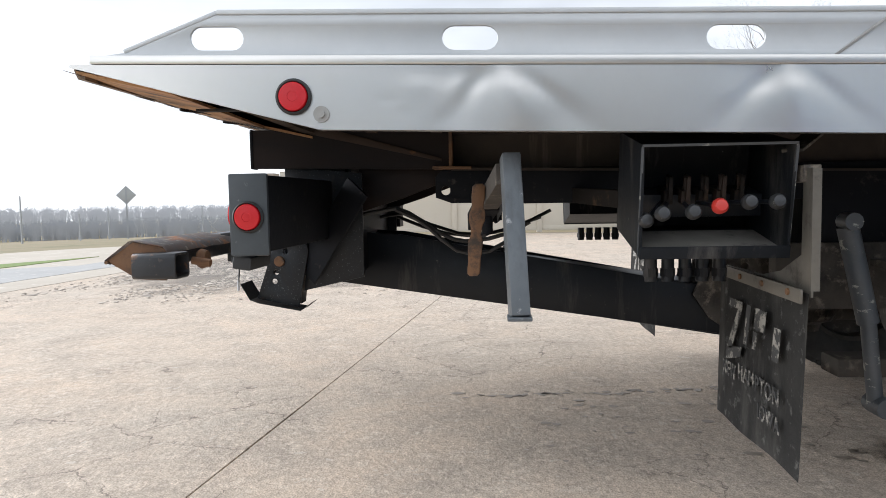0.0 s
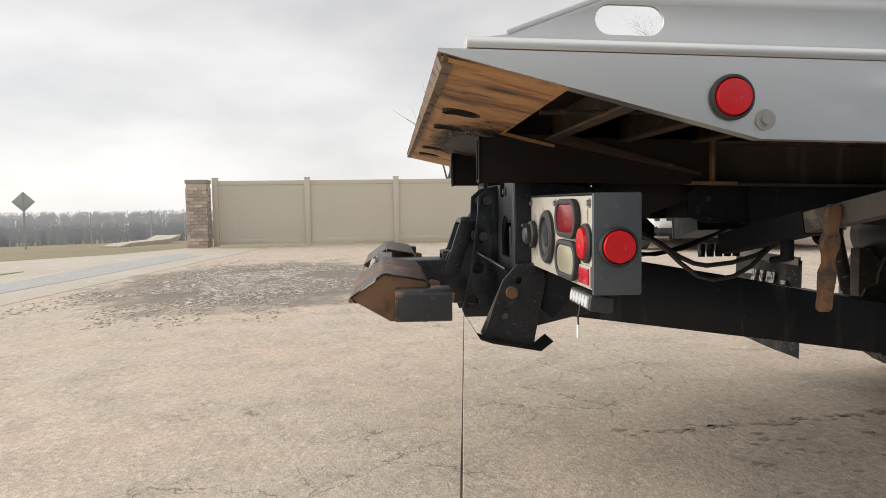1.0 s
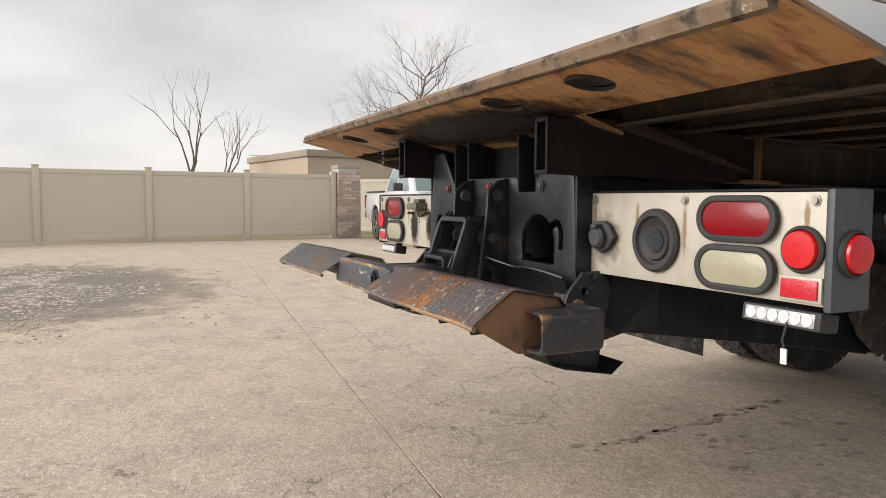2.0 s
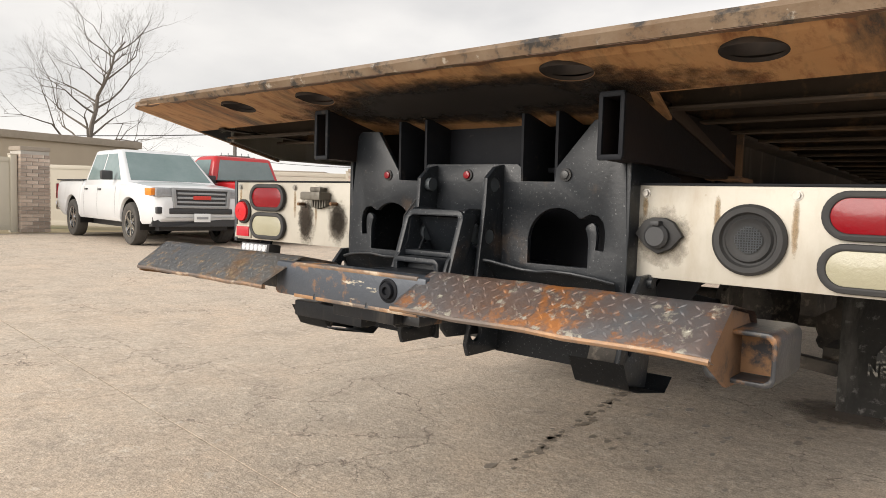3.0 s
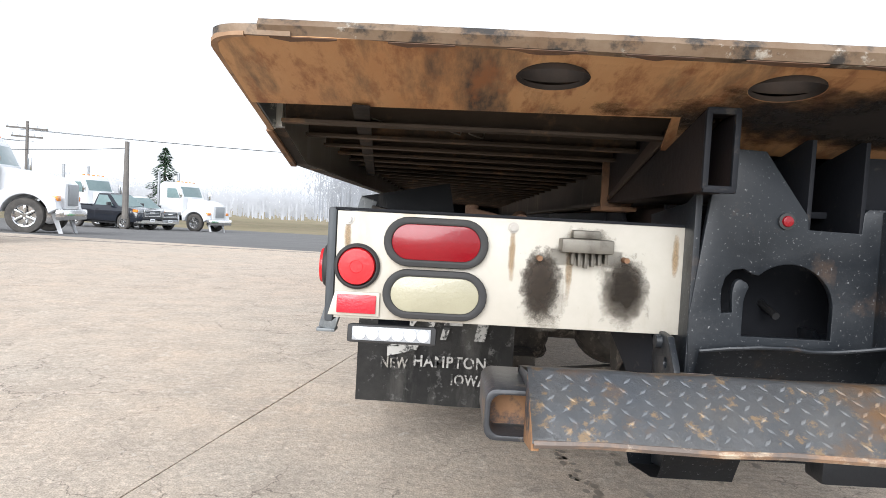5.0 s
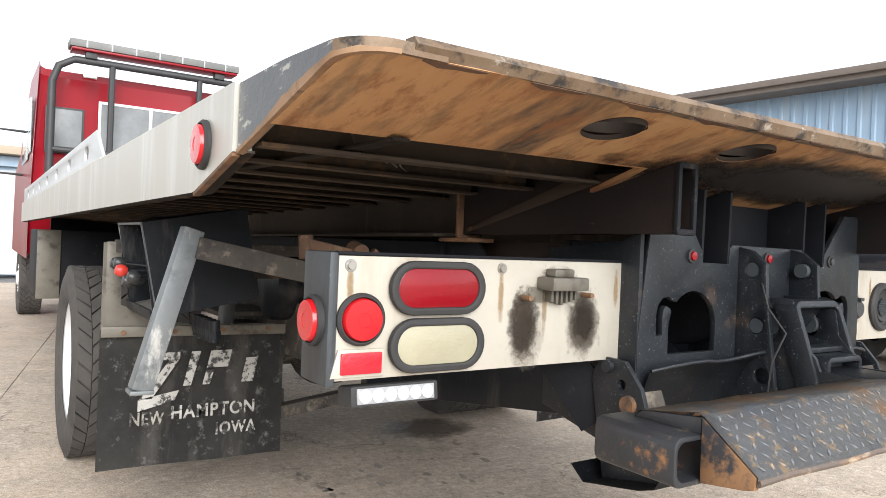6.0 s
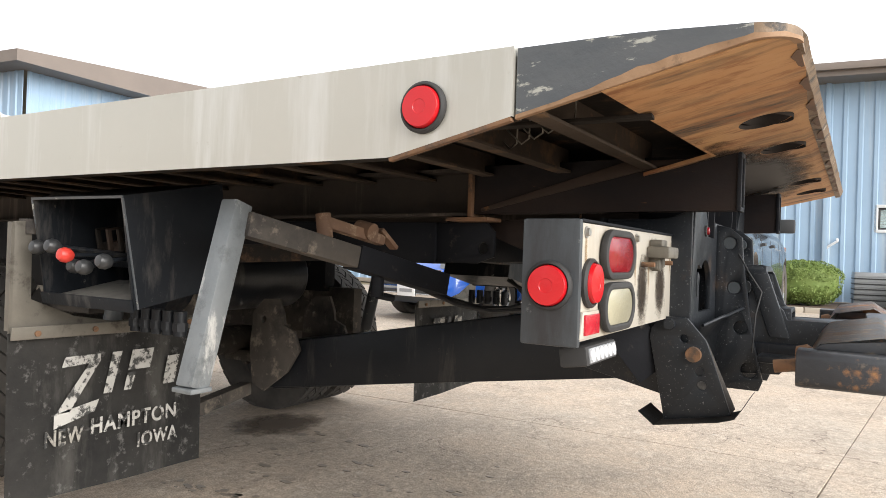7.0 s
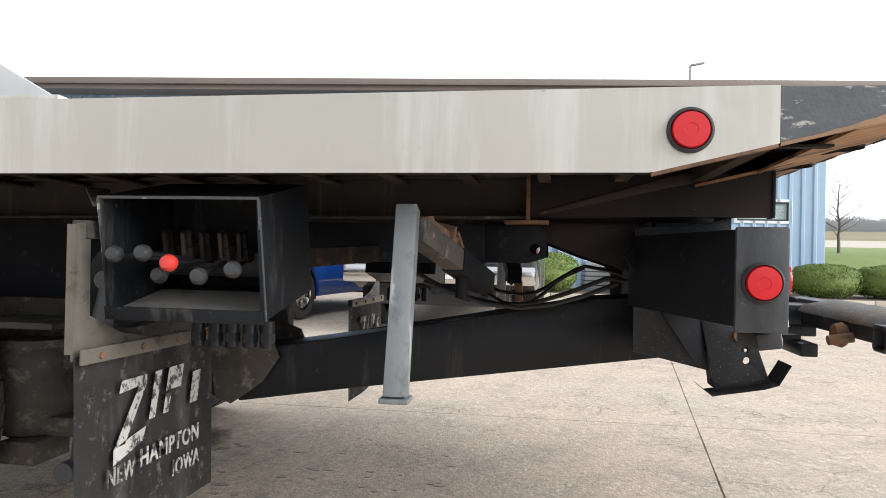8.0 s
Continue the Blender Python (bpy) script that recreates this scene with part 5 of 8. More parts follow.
for i in range(-5, 6):
    h = math.sqrt(max(0.026**2 - (i * 0.005) ** 2, 0))
    box(grille, 0.664 + i * 0.005 - 0.0008, 0.664 + i * 0.005 + 0.0008, -0.012, -0.010, 0.850 - h, 0.850 + h)
    box(grille, 0.664 - h, 0.664 + h, -0.012, -0.010, 0.850 + i * 0.005 - 0.0008, 0.850 + i * 0.005 + 0.0008)
part("speaker_grille", grille, M_ENDGREY, speaker, "wire mesh grille")
pl = plate([(0.432, 0.852), (0.452, 0.880), (0.470, 0.887), (0.497, 0.887), (0.516, 0.878), (0.536, 0.850), (0.512, 0.822), (0.484, 0.810), (0.456, 0.824)], 0.016, (), 0.004, "y", -0.010)
plug = part("trailer_socket", pl, M_RUBBER, truck, "black trailer wiring socket with spring cap")
pk = bmesh.new()
lathe(pk, [(0.026, 0), (0.026, 0.012), (0.020, 0.018), (0, 0.018)], 24, pose(0.484, -0.017, 0.848, 90, 0, 0))
box(pk, 0.474, 0.494, -0.040, -0.016, 0.870, 0.880, bev=0.003)
part("socket_cap", pk, M_TRIM, plug)
lp = bmesh.new()
box(lp, -0.662, -0.570, -0.050, -0.003, 0.900, 0.925, bev=0.005)
box(lp, -0.640, -0.590, -0.030, -0.003, 0.925, 0.940, bev=0.004)
lamp = part("plate_lamp", lp, M_FLAPMETAL, truck, "small metal number plate lamp")
fin = bmesh.new()
for k in range(6):
    box(fin, -0.640 + 0.012 * k, -0.634 + 0.012 * k, -0.022, -0.003, 0.872 + 0.003 * abs(k - 2), 0.902, bev=0.001)
part("lamp_fins", fin, M_FLAPMETAL, lamp)


def blot(name, mat, x, z, rx, rz, label):
    bm = bmesh.new()
    box(bm, x - rx, x + rx, -0.0036, -0.0032, z - rz, z + rz)
    return part(name, bm, mat, truck, label)


blot("soot_stain", M_SOOT, -0.690, 0.838, 0.040, 0.074, "black sooty stain on the light plate")
blot("soot_stain", M_SOOT, -0.535, 0.838, 0.046, 0.066, "black sooty stain on the light plate")
blot("soot_stain", M_GRIME, -0.685, 0.815, 0.055, 0.09, "grey smear below the soot")
blot("soot_stain", M_GRIME, -0.540, 0.83, 0.06, 0.085, "brownish smear round the soot")
blot("soot_stain", M_GRIME, 0.484, 0.845, 0.088, 0.082, "dark grime round the wiring socket")
blot("soot_stain", M_GRIME, -0.610, 0.915, 0.065, 0.04, "dark grime round the plate lamp")
for bx, ln2 in ((0.745, 0.11), (0.448, 0.05), (-0.745, 0.09), (-0.448, 0.07), (1.03, 0.05), (-1.046, 0.06), (0.60, 0.08), (-0.64, 0.12)):
    blot("rust_run", M_RUNS, bx, 0.935 - ln2 / 2, 0.009, ln2 * 0.75, "thin rust run below a bolt")
for bx, bz2 in ((-0.697, 0.886), (-0.542, 0.890)):
    st = bmesh.new()
    rod(st, (bx, -0.003, bz2), (bx, -0.030, bz2), 0.005)
    part("stud", st, M_RUSTCLEAN, truck)

# side markers on the bed
for s, y in ((-1, 0.213), (1, 0.212)):
    disc_lamp(truck, pose(s * 1.2205, y, 1.127, 0, s * 90, 0), 0.042, 0.034, M_DISC, "round red bed marker lens")
bo = bmesh.new()
lathe(bo, [(0.019, 0), (0.019, 0.003), (0.009, 0.003), (0.009, 0.008), (0, 0.008)], 20, pose(1.221, 0.276, 1.086, 0, 90, 0))
part("rail_bolt", bo, M_STEEL, truck, "steel bolt with large washer")

# ---- mud flaps
def bar_letters(bm, m):
    """The maker's mark as plain slanted bars."""
    for pts in ([(-0.22, 0.0), (-0.10, 0.0), (-0.10, -0.022), (-0.23, -0.028)], [(-0.135, -0.021), (-0.10, -0.021), (-0.20, -0.15), (-0.245, -0.15)], [(-0.25, -0.151), (-0.10, -0.128), (-0.115, -0.160), (-0.25, -0.190)],
                [(-0.055, 0.0), (-0.020, 0.0), (-0.055, -0.115), (-0.085, -0.115)], [(0.02, 0.0), (0.105, 0.0), (0.09, -0.058), (0.005, -0.058)], [(0.003, -0.066), (0.035, -0.066), (0.018, -0.115), (-0.01, -0.115)],
                [(0.165, -0.03), (0.215, -0.03), (0.195, -0.115), (0.145, -0.115)]):
        join(bm, plate(pts, 0.0012, (), 0, "y", 0), m)


for s, yf in ((-1, 1.458), (1, 1.385)):
    cxx = s * 0.893
    fl = bmesh.new()
    n, rows = 12, 8
    gridv = [[fl.verts.new((cxx + (i / n - 0.5) * 0.612, yf + 0.004 * math.sin(i * 0.8 + s) * (1 - j / rows) - 0.012 * (1 - j / rows), 0.200 + 0.012 * (i / n if s > 0 else 1 - i / n) * (j == 0) + (0.655 - 0.200) * j / rows)) for j in range(rows + 1)] for i in range(n + 1)]
    for a, b in zip(gridv, gridv[1:]):
        for k in range(rows):
            fl.faces.new((a[k], b[k], b[k + 1], a[k + 1]))
    bmesh.ops.solidify(fl, geom=list(fl.faces), thickness=0.010)
    flap = part("mud_flap", fl, M_FLAP, truck, "dirty black rubber mud flap with worn white lettering")
    yl = yf - 0.020
    logo = bmesh.new()
    bar_letters(logo, Matrix.Translation((cxx + 0.024, yl, 0.582)) @ Matrix.Diagonal((0.85, 1, 1, 1)))
    part("logo_mark", logo, M_LETTER if s < 0 else M_LETTERGONE, flap, "worn white maker's mark as plain bars")
    for body, wide, high, lx, lz, fade in (("NEW", 0.108, 0.044, -0.158, 0.346, True), ("HAMPTON", 0.282, 0.046, 0.058, 0.357, s > 0), ("IOWA", 0.140, 0.043, 0.136, 0.290, s > 0)):
        tm = text_mesh(body, 0.06)
        xs2, ys2 = [v.co.x for v in tm.verts], [v.co.y for v in tm.verts]
        fit_m = Matrix.Diagonal((wide / (max(xs2) - min(xs2)), high / (max(ys2) - min(ys2)), 1, 1)) @ Matrix.Translation((-(max(xs2) + min(xs2)) / 2, -min(ys2), 0))
        bmesh.ops.transform(tm, matrix=Matrix.Translation((cxx + lx, yl - 0.001, lz)) @ pose(0, 0, 0, 90, 0, 0) @ fit_m, verts=tm.verts)
        part("lettering", tm, M_LETTERGONE if fade else M_LETTER, flap, "worn white lettering")
    st = bmesh.new()
    bar(st, (cxx - 0.305, yf - 0.016, 0.655), (cxx + 0.305, yf - 0.016, 0.648), 0.006, 0.034, 0.002, 0)
    strip = part("flap_strip", st, M_FLAPMETAL, flap, "pale metal clamp strip")
    for k in range(4):
        bo = bmesh.new()
        lathe(bo, [(0.008, 0), (0.008, 0.005), (0, 0.006)], 10, pose(cxx - 0.24 + 0.16 * k, yf - 0.019, 0.652, 90, 0, 0))
        part("strip_bolt", bo, M_RUSTCLEAN, strip)
    hb = bmesh.new()
    join(hb, plate([(s * 1.192, 0.645), (s * 1.188, 0.942), (s * 1.142, 0.945), (s * 1.138, 0.74), (s * 1.02, 0.690), (s * 0.90, 0.668), (s * 0.62, 0.668), (s * 0.62, 0.645)], 0.006, (), 0.001, "y", yf + 0.010))
    box(hb, *sorted((s * 1.186, s * 1.194)), yf + 0.006, yf + 0.026, 0.66, 0.94)
    part("flap_bracket", hb, M_FLAPMETAL, truck, "bent pale metal flap hanger")
    tb = bmesh.new()
    bar(tb, (s * 1.12, yf - 0.01, 0.985), (s * 1.02, yf + 0.08, 1.03), 0.05, 0.008, 0.002)
    bar(tb, (s * 1.16, yf + 0.02, 0.93), (s * 0.44, yf + 0.04, 0.93), 0.04, 0.04, 0.003)
    part("flap_arm", tb, M_MUD, truck)

# ---- control boxes
def control_box(s, y0, y1, knobs):
    yc, w, h, d = (y0 + y1) / 2, (y1 - y0) / 2, 0.135, 0.29
    m = pose(s * 1.128, yc, 0.872, 0, s * -11 if s > 0 else 11, 0)
    m = Matrix.Translation((s * 1.128, yc, 0.872)) @ Matrix.Rotation(radians(11) * (-1 if s > 0 else 1) * -1, 4, "Y")
    bm = bmesh.new()

    for v in box(bm, *sorted((s * 0.006, -s * d)), -w, w, -h, h):
        pass
    front = [f for f in bm.faces if all(abs(v.co.x - s * 0.006) < 1e-5 for v in f.verts)]
    bmesh.ops.delete(bm, geom=front, context="FACES_ONLY")
    for v in bm.verts:
        if abs(v.co.x - s * 0.006) < 1e-5 and v.co.z < 0:
            v.co.x += s * 0.010
    bmesh.ops.recalc_face_normals(bm, faces=bm.faces)
    bmesh.ops.solidify(bm, geom=list(bm.faces), thickness=0.006)
    bmesh.ops.transform(bm, matrix=m, verts=bm.verts)
    ob = part("control_box", bm, M_CTRL, truck, "open black lever control box with dusty tray")
    tr = bmesh.new()
    join(tr, B(*sorted((-s * 0.0, -s * 0.2)), -w + 0.008, w - 0.008, -h + 0.006, -h + 0.012, bev=0.001), m)
    part("tray", tr, M_DUST, ob, "dusty tray floor")
    lip = bmesh.new()
    join(lip, B(*sorted((s * 0.017, s * 0.023)), -w, w, -h - 0.004, -h + 0.026, bev=0.001), m)
    part("tray_lip", lip, M_CTRL, ob)
    rim = bmesh.new()
    fx = sorted((s * 0.0045, s * 0.0085))
    join(rim, B(*fx, -w - 0.001, w + 0.001, h - 0.005, h + 0.001), m)
    for yy in (-w, w):
        join(rim, B(*fx, yy - 0.003, yy + 0.003, -h, h - 0.0055), m)
    part("worn_rim", rim, M_SCRAPED, ob, "scraped paint along the box mouth")
    sh = bmesh.new()
    join(sh, B(*sorted((-s * 0.15, -s * 0.25)), -w + 0.01, w - 0.01, -0.075, -0.015, bev=0.004), m)
    part("valve_bank", sh, M_ARM, ob, "hydraulic valve bank")
    for k in range(5):
        vb = bmesh.new()
        yy = -w * 0.45 + k * w * 0.25
        for dx in (0.10, 0.13):
            join(vb, B(*sorted((-s * dx, -s * (dx + 0.012))), yy - 0.005, yy + 0.005, -0.02, 0.040, bev=0.002), m)
        join(vb, B(*sorted((-s * 0.10, -s * 0.142)), yy - 0.005, yy + 0.005, 0.034, 0.040, bev=0.002), m)
        join(vb, B(*sorted((-s * 0.12, -s * 0.2)), yy - 0.012, yy + 0.012, -0.035, 0.0, bev=0.003), m)
        part("valve_spool", vb, M_BROWN if k % 2 else M_DUSTY, ob)
    for k, (ky, kz, dx, red) in enumerate(knobs):
        kb = bmesh.new()
        p = Vector((s * (1.165 + dx), ky, kz))
        lathe(kb, [(0, -0.019), (0.012, -0.016), (0.018, -0.006), (0.0185, 0.006), (0.013, 0.016), (0, 0.019)], 20, Matrix.Translation(p) @ Matrix.Rotation(radians(80 * s), 4, "Y"))
        knob = part("lever_knob", kb, M_REDKNOB if red else M_KNOB, ob, "red lever knob" if red else "worn grey lever knob")
        rb2 = bmesh.new()
        rod(rb2, p, (s * 0.99, yc + (ky - yc) * 0.6, 0.865), 0.0055)
        part("lever_rod", rb2, M_ARM, knob)
    for k in range(5):
        ft = bmesh.new()
        rod(ft, (s * 0.93, y0 + 0.07 + 0.045 * k, 0.655), (s * 0.93, y0 + 0.07 + 0.045 * k, 0.72), 0.017, seg=14)
        rod(ft, (s * 0.93, y0 + 0.07 + 0.045 * k, 0.668), (s * 0.93, y0 + 0.07 + 0.045 * k, 0.69), 0.020, seg=6)
        part("hose_fitting", ft, M_ARM, ob)
    cr = bmesh.new()
    bar(cr, (s * 0.86, y0 + 0.03, 0.875), (s * 0.42, y0 - 0.06, 0.89), 0.05, 0.05, 0.003)
    part("box_arm", cr, M_DUSTY, truck)


control_box(-1, 1.068, 1.438, [(1.387, 0.877, 0.005, False), (1.321, 0.881, 0.005, False), (1.258, 0.861, 0.01, True), (1.315, 0.832, -0.05, False), (1.195, 0.834, 0.0, False), (1.119, 0.850, 0.0, False)])
control_box(1, 1.02, 1.372, [(1.065, 0.842, 0.0, False), (1.135, 0.845, 0.0, False), (1.192, 0.858, 0.01, True), (1.262, 0.866, 0.0, False), (1.325, 0.866, 0.0, False), (1.035, 0.825, -0.04, False)])

# ---- side posts
for s, yt, yb in ((-1, 0.760, 0.755), (1, 0.712, 0.728)):
    po = bmesh.new()
    bar(po, (s * 1.205, yb, 0.607), (s * 1.098, yt, 0.990), 0.046, 0.050, 0.006)
    box(po, *sorted((s * 1.232, s * 1.178)), yb - 0.029, yb + 0.029, 0.600, 0.610, bev=0.003)
    post = part("side_post", po, M_GALV if s > 0 else M_GALVPALE, truck, "grey galvanised steel side post, leaning")
    ar = bmesh.new()
    bar(ar, (s * 1.09, yt - 0.01, 0.945), (s * 0.74, yt - 0.055, 0.875), 0.050, 0.054, 0.004)
    part("post_arm", ar, M_MUD, truck, "dirty square post arm")
    ar = bmesh.new()
    bar(ar, (s * 0.76, yt - 0.052, 0.879), (s * 0.40, yt - 0.10, 0.805), 0.060, 0.062, 0.004)
    part("arm_sleeve", ar, M_BLACK, truck)
    st = bmesh.new()
    rod(st, (s * 0.66, yt - 0.06, 0.86), (s * 0.66, yt - 0.06, 0.775), 0.017)
    rod(st, (s * 0.66, yt - 0.06, 0.78), (s * 0.61, yt - 0.075, 0.77), 0.010)
    part("sleeve_stud", st, M_BLACK, truck)
clamp = bmesh.new()
bar(clamp, (-0.80, 0.77, 0.965), (-0.60, 0.735, 0.925), 0.035, 0.03, 0.008)
rod(clamp, (-0.80, 0.775, 0.985), (-0.80, 0.765, 0.925), 0.020)
rod(clamp, (-0.66, 0.77, 0.955), (-0.66, 0.72, 0.945), 0.024)
bar(clamp, (-0.62, 0.73, 0.955), (-0.56, 0.72, 0.905), 0.03, 0.012, 0.003)
part("chain_clamp", clamp, M_CLAMP, truck, "rusty cast chain clamp")
width = ((0.926, 0.010), (0.918, 0.018), (0.89, 0.019), (0.862, 0.016), (0.845, 0.022), (0.825, 0.023), (0.806, 0.016), (0.785, 0.014), (0.765, 0.021), (0.74, 0.020), (0.71, 0.017), (0.69, 0.018), (0.676, 0.017), (0.669, 0.010))
hook = plate([(0.632 - (0.926 - z) * 0.075 - w, z) for z, w in width] + [(0.632 - (0.926 - z) * 0.075 + w, z) for z, w in width[::-1]], 0.020, (), 0.005, "x", 0.885)
rod(hook, (0.865, 0.625, 0.835), (0.903, 0.625, 0.835), 0.013)
part("chain_hook", hook, M_RUSTCLEAN, truck, "rusty hanging chain hook link")

# ---- hoses
for x, pts in ((0.35, ((0.10, 0.800), (0.22, 0.838), (0.327, 0.856), (0.37, 0.838), (0.428, 0.802), (0.485, 0.763), (0.53, 0.742), (0.572, 0.734), (0.655, 0.742), (0.738, 0.765), (0.80, 0.80))),
               (0.355, ((0.327, 0.850), (0.40, 0.815), (0.44, 0.787), (0.485, 0.744), (0.541, 0.702), (0.592, 0.690), (0.655, 0.698), (0.711, 0.728), (0.75, 0.765), (0.79, 0.80))),
               (-0.21, ((0.10, 0.790), (0.20, 0.815), (0.28, 0.825), (0.40, 0.775), (0.52, 0.735), (0.62, 0.728), (0.74, 0.75), (0.84, 0.79), (0.92, 0.83))),
               (-0.25, ((0.25, 0.81), (0.36, 0.765), (0.46, 0.735), (0.56, 0.722), (0.68, 0.735), (0.78, 0.765), (0.88, 0.80)))):
    hb = bmesh.new()
    tube(hb, [(x, *p) for p in pts], 0.0075)
    part("hydraulic_hose", hb, M_WIRE, truck, "black hydraulic hose")
hb = bmesh.new()
tube(hb, [(-0.105, -0.105, 0.93), (-0.13, -0.14, 0.87), (-0.11, -0.17, 0.82), (-0.14, -0.16, 0.76), (-0.15, -0.155, 0.66)], 0.0022, 6)
part("thin_cable", hb, M_WIRE, truck)
for k in range(5):
    hb = bmesh.new()
    x = -1.05 + 0.05 * k
    tube(hb, [(x, 0.02 + 0.05 * k, 1.17), (x + 0.02, 0.03 + 0.05 * k, 1.13), (x + 0.05, 0.06 + 0.05 * k, 1.125), (x + 0.06, 0.10 + 0.05 * k, 1.16)], 0.0018, 5)
    part("loose_wire", hb, M_FLAPMETAL, truck)

# ---- axle, springs and wheels
def tyre_mesh(r, w, rim_r, blocks):
    bm = bmesh.new()
    h = w / 2
    lathe(bm, [(rim_r, -h * 0.8), (rim_r + 0.03, -h * 0.95), ((r + rim_r) / 2, -h), (r - 0.035, -h * 0.97), (r - 0.012, -h * 0.86), (r - 0.006, -h * 0.6), (r - 0.006, h * 0.6), (r - 0.012, h * 0.86), (r - 0.035, h * 0.97), ((r + rim_r) / 2, h), (rim_r + 0.03, h * 0.95), (rim_r, h * 0.8)], 56)
    me = bpy.data.meshes.new("tyre")
    bm.to_mesh(me)
    bm.free()
    bm = bmesh.new()
    for k in range(blocks):
        a = 2 * math.pi * k / blocks
        for row in range(4):
            zc = (-0.66 + 0.44 * row) * h
            t = B(-0.016, 0.008, -r * math.pi / blocks * 0.86, r * math.pi / blocks * 0.86, -h * 0.205, h * 0.205)
            for v in t.verts:
                v.co.y += v.co.z * (1.0 if row % 2 else -1.0)
            join(bm, t, Matrix.Rotation(a + (row % 2) * math.pi / blocks, 4, "Z") @ Matrix.Translation((r - 0.004, 0, zc)))
    tread_me = bpy.data.meshes.new("tread_blocks")
    bm.to_mesh(tread_me)
    bm.free()
    return me, tread_me


def rim_mesh(rim_r, w, dish, holes=10, bolts=10):
    bm = bmesh.new()
    h = w / 2
    lathe(bm, [(rim_r + 0.004, h * 0.82), (rim_r - 0.015, h * 0.80), (rim_r - 0.03, h * 0.5), (rim_r * 0.82, dish), (rim_r * 0.45, dish + 0.01), (rim_r * 0.34, dish + 0.03), (rim_r * 0.25, dish + 0.05), (0, dish + 0.05)], 40)
    lathe(bm, [(rim_r + 0.004, -h * 0.82), (rim_r - 0.02, -h * 0.75), (rim_r - 0.03, -h * 0.3), (rim_r * 0.5, -h * 0.2), (0, -h * 0.2)], 40)
    for k in range(bolts):
        a = 2 * math.pi * k / bolts
        rod(bm, (rim_r * 0.55 * math.cos(a), rim_r * 0.55 * math.sin(a), dish), (rim_r * 0.55 * math.cos(a), rim_r * 0.55 * math.sin(a), dish + 0.03), 0.013, seg=6)
    me = bpy.data.meshes.new("rim")
    bm.to_mesh(me)
    bm.free()
    return me


(TYRE, TREAD_BLOCKS), RIM_OUT, RIM_INNER, RIM_DEEP = tyre_mesh(0.408, 0.235, 0.258, 38), rim_mesh(0.258, 0.225, 0.08), rim_mesh(0.258, 0.225, 0.08), rim_mesh(0.258, 0.225, -0.055)
for s in (-1, 1):
    for x, y, rim_me in ((1.090, 2.45, RIM_DEEP), (0.815, 2.45, RIM_INNER), (1.02, 8.3, RIM_OUT)):
        m = pose(s * x, y, 0.406, 0, s * 90, 0)
        t = part("tyre", TYRE, M_TYRE, truck, "block-tread truck tyre")
        t.matrix_basis = m
        tagged(part("block_tread", TREAD_BLOCKS, M_TYRE, t), kind="stuff")
        r = part("rim", rim_me, M_MUD if x < 0.9 else M_WHITE, truck, "muddy inner steel rim" if x < 0.9 else "white steel truck rim")
        r.matrix_basis = m
    ab = bmesh.new()
    lathe(ab, [(0, 0.30), (0.07, 0.30), (0.08, 0.335), (0.10, 0.345), (0.125, 0.355), (0.136, 0.38), (0.128, 0.405), (0.138, 0.43), (0.142, 0.50), (0.140, 0.585), (0.130, 0.605), (0.112, 0.62), (0.112, 0.645), (0, 0.645)], 36, Matrix.Translation((s * 0.50, 2.10, -0.05)))
    part("air_spring", ab, M_MUD, truck, "black rubber air spring")
    sb = bmesh.new()
    box(sb, *sorted((s * 0.44, s * 0.70)), 1.90, 2.20, 0.645, 0.665, bev=0.003)
    box(sb, *sorted((s * 0.46, s * 0.58)), 1.75, 2.5, 0.30, 0.36, bev=0.008)
    box(sb, *sorted((s * 0.50, s * 0.66)), 1.98, 2.10, 0.23, 0.30, bev=0.006)
    box(sb, *sorted((s * 0.40, s * 0.46)), 1.6, 2.5, 0.50, 0.72, bev=0.004)
    part("suspension_beam", sb, M_MUD, truck)
    shk = bmesh.new()
    rod(shk, (s * 0.72, 1.70, 0.785), (s * 0.72, 1.765, 0.50), 0.030, seg=16)
    rod(shk, (s * 0.72, 1.765, 0.50), (s * 0.72, 1.79, 0.27), 0.022, seg=16)
    rod(shk, (s * 0.70, 1.70, 0.80), (s * 0.76, 1.70, 0.80), 0.026)
    rod(shk, (s * 0.68, 1.80, 0.255), (s * 0.77, 1.80, 0.255), 0.030)
    part("shock_absorber", shk, M_SCRAPED, truck, "dusty black shock absorber")
    ta = bmesh.new()
    bar(ta, (s * 0.55, 1.62, 0.30), (s * 0.10, 1.75, 0.32), 0.05, 0.05, 0.004)
    part("sway_bar", ta, M_MUD, truck)
ax = bmesh.new()
rod(ax, (-0.95, 2.45, 0.406), (0.95, 2.45, 0.406), 0.075, seg=20)
lathe(ax, [(0, -0.20), (0.12, -0.18), (0.19, -0.10), (0.215, 0), (0.19, 0.10), (0.12, 0.16), (0.09, 0.30), (0, 0.30)], 28, pose(0.02, 2.41, 0.43, -90, 0, 0))
part("rear_axle", ax, M_MUD, truck, "black rear axle with differential")
tk = bmesh.new()
lathe(tk, [(0, -0.35), (0.13, -0.34), (0.14, -0.32), (0.14, 0.32), (0.13, 0.34), (0, 0.35)], 28, pose(-0.2, 1.78, 0.78, 0, 90, 0))
part("air_tank", tk, M_ARM, truck, "black compressed air tank")

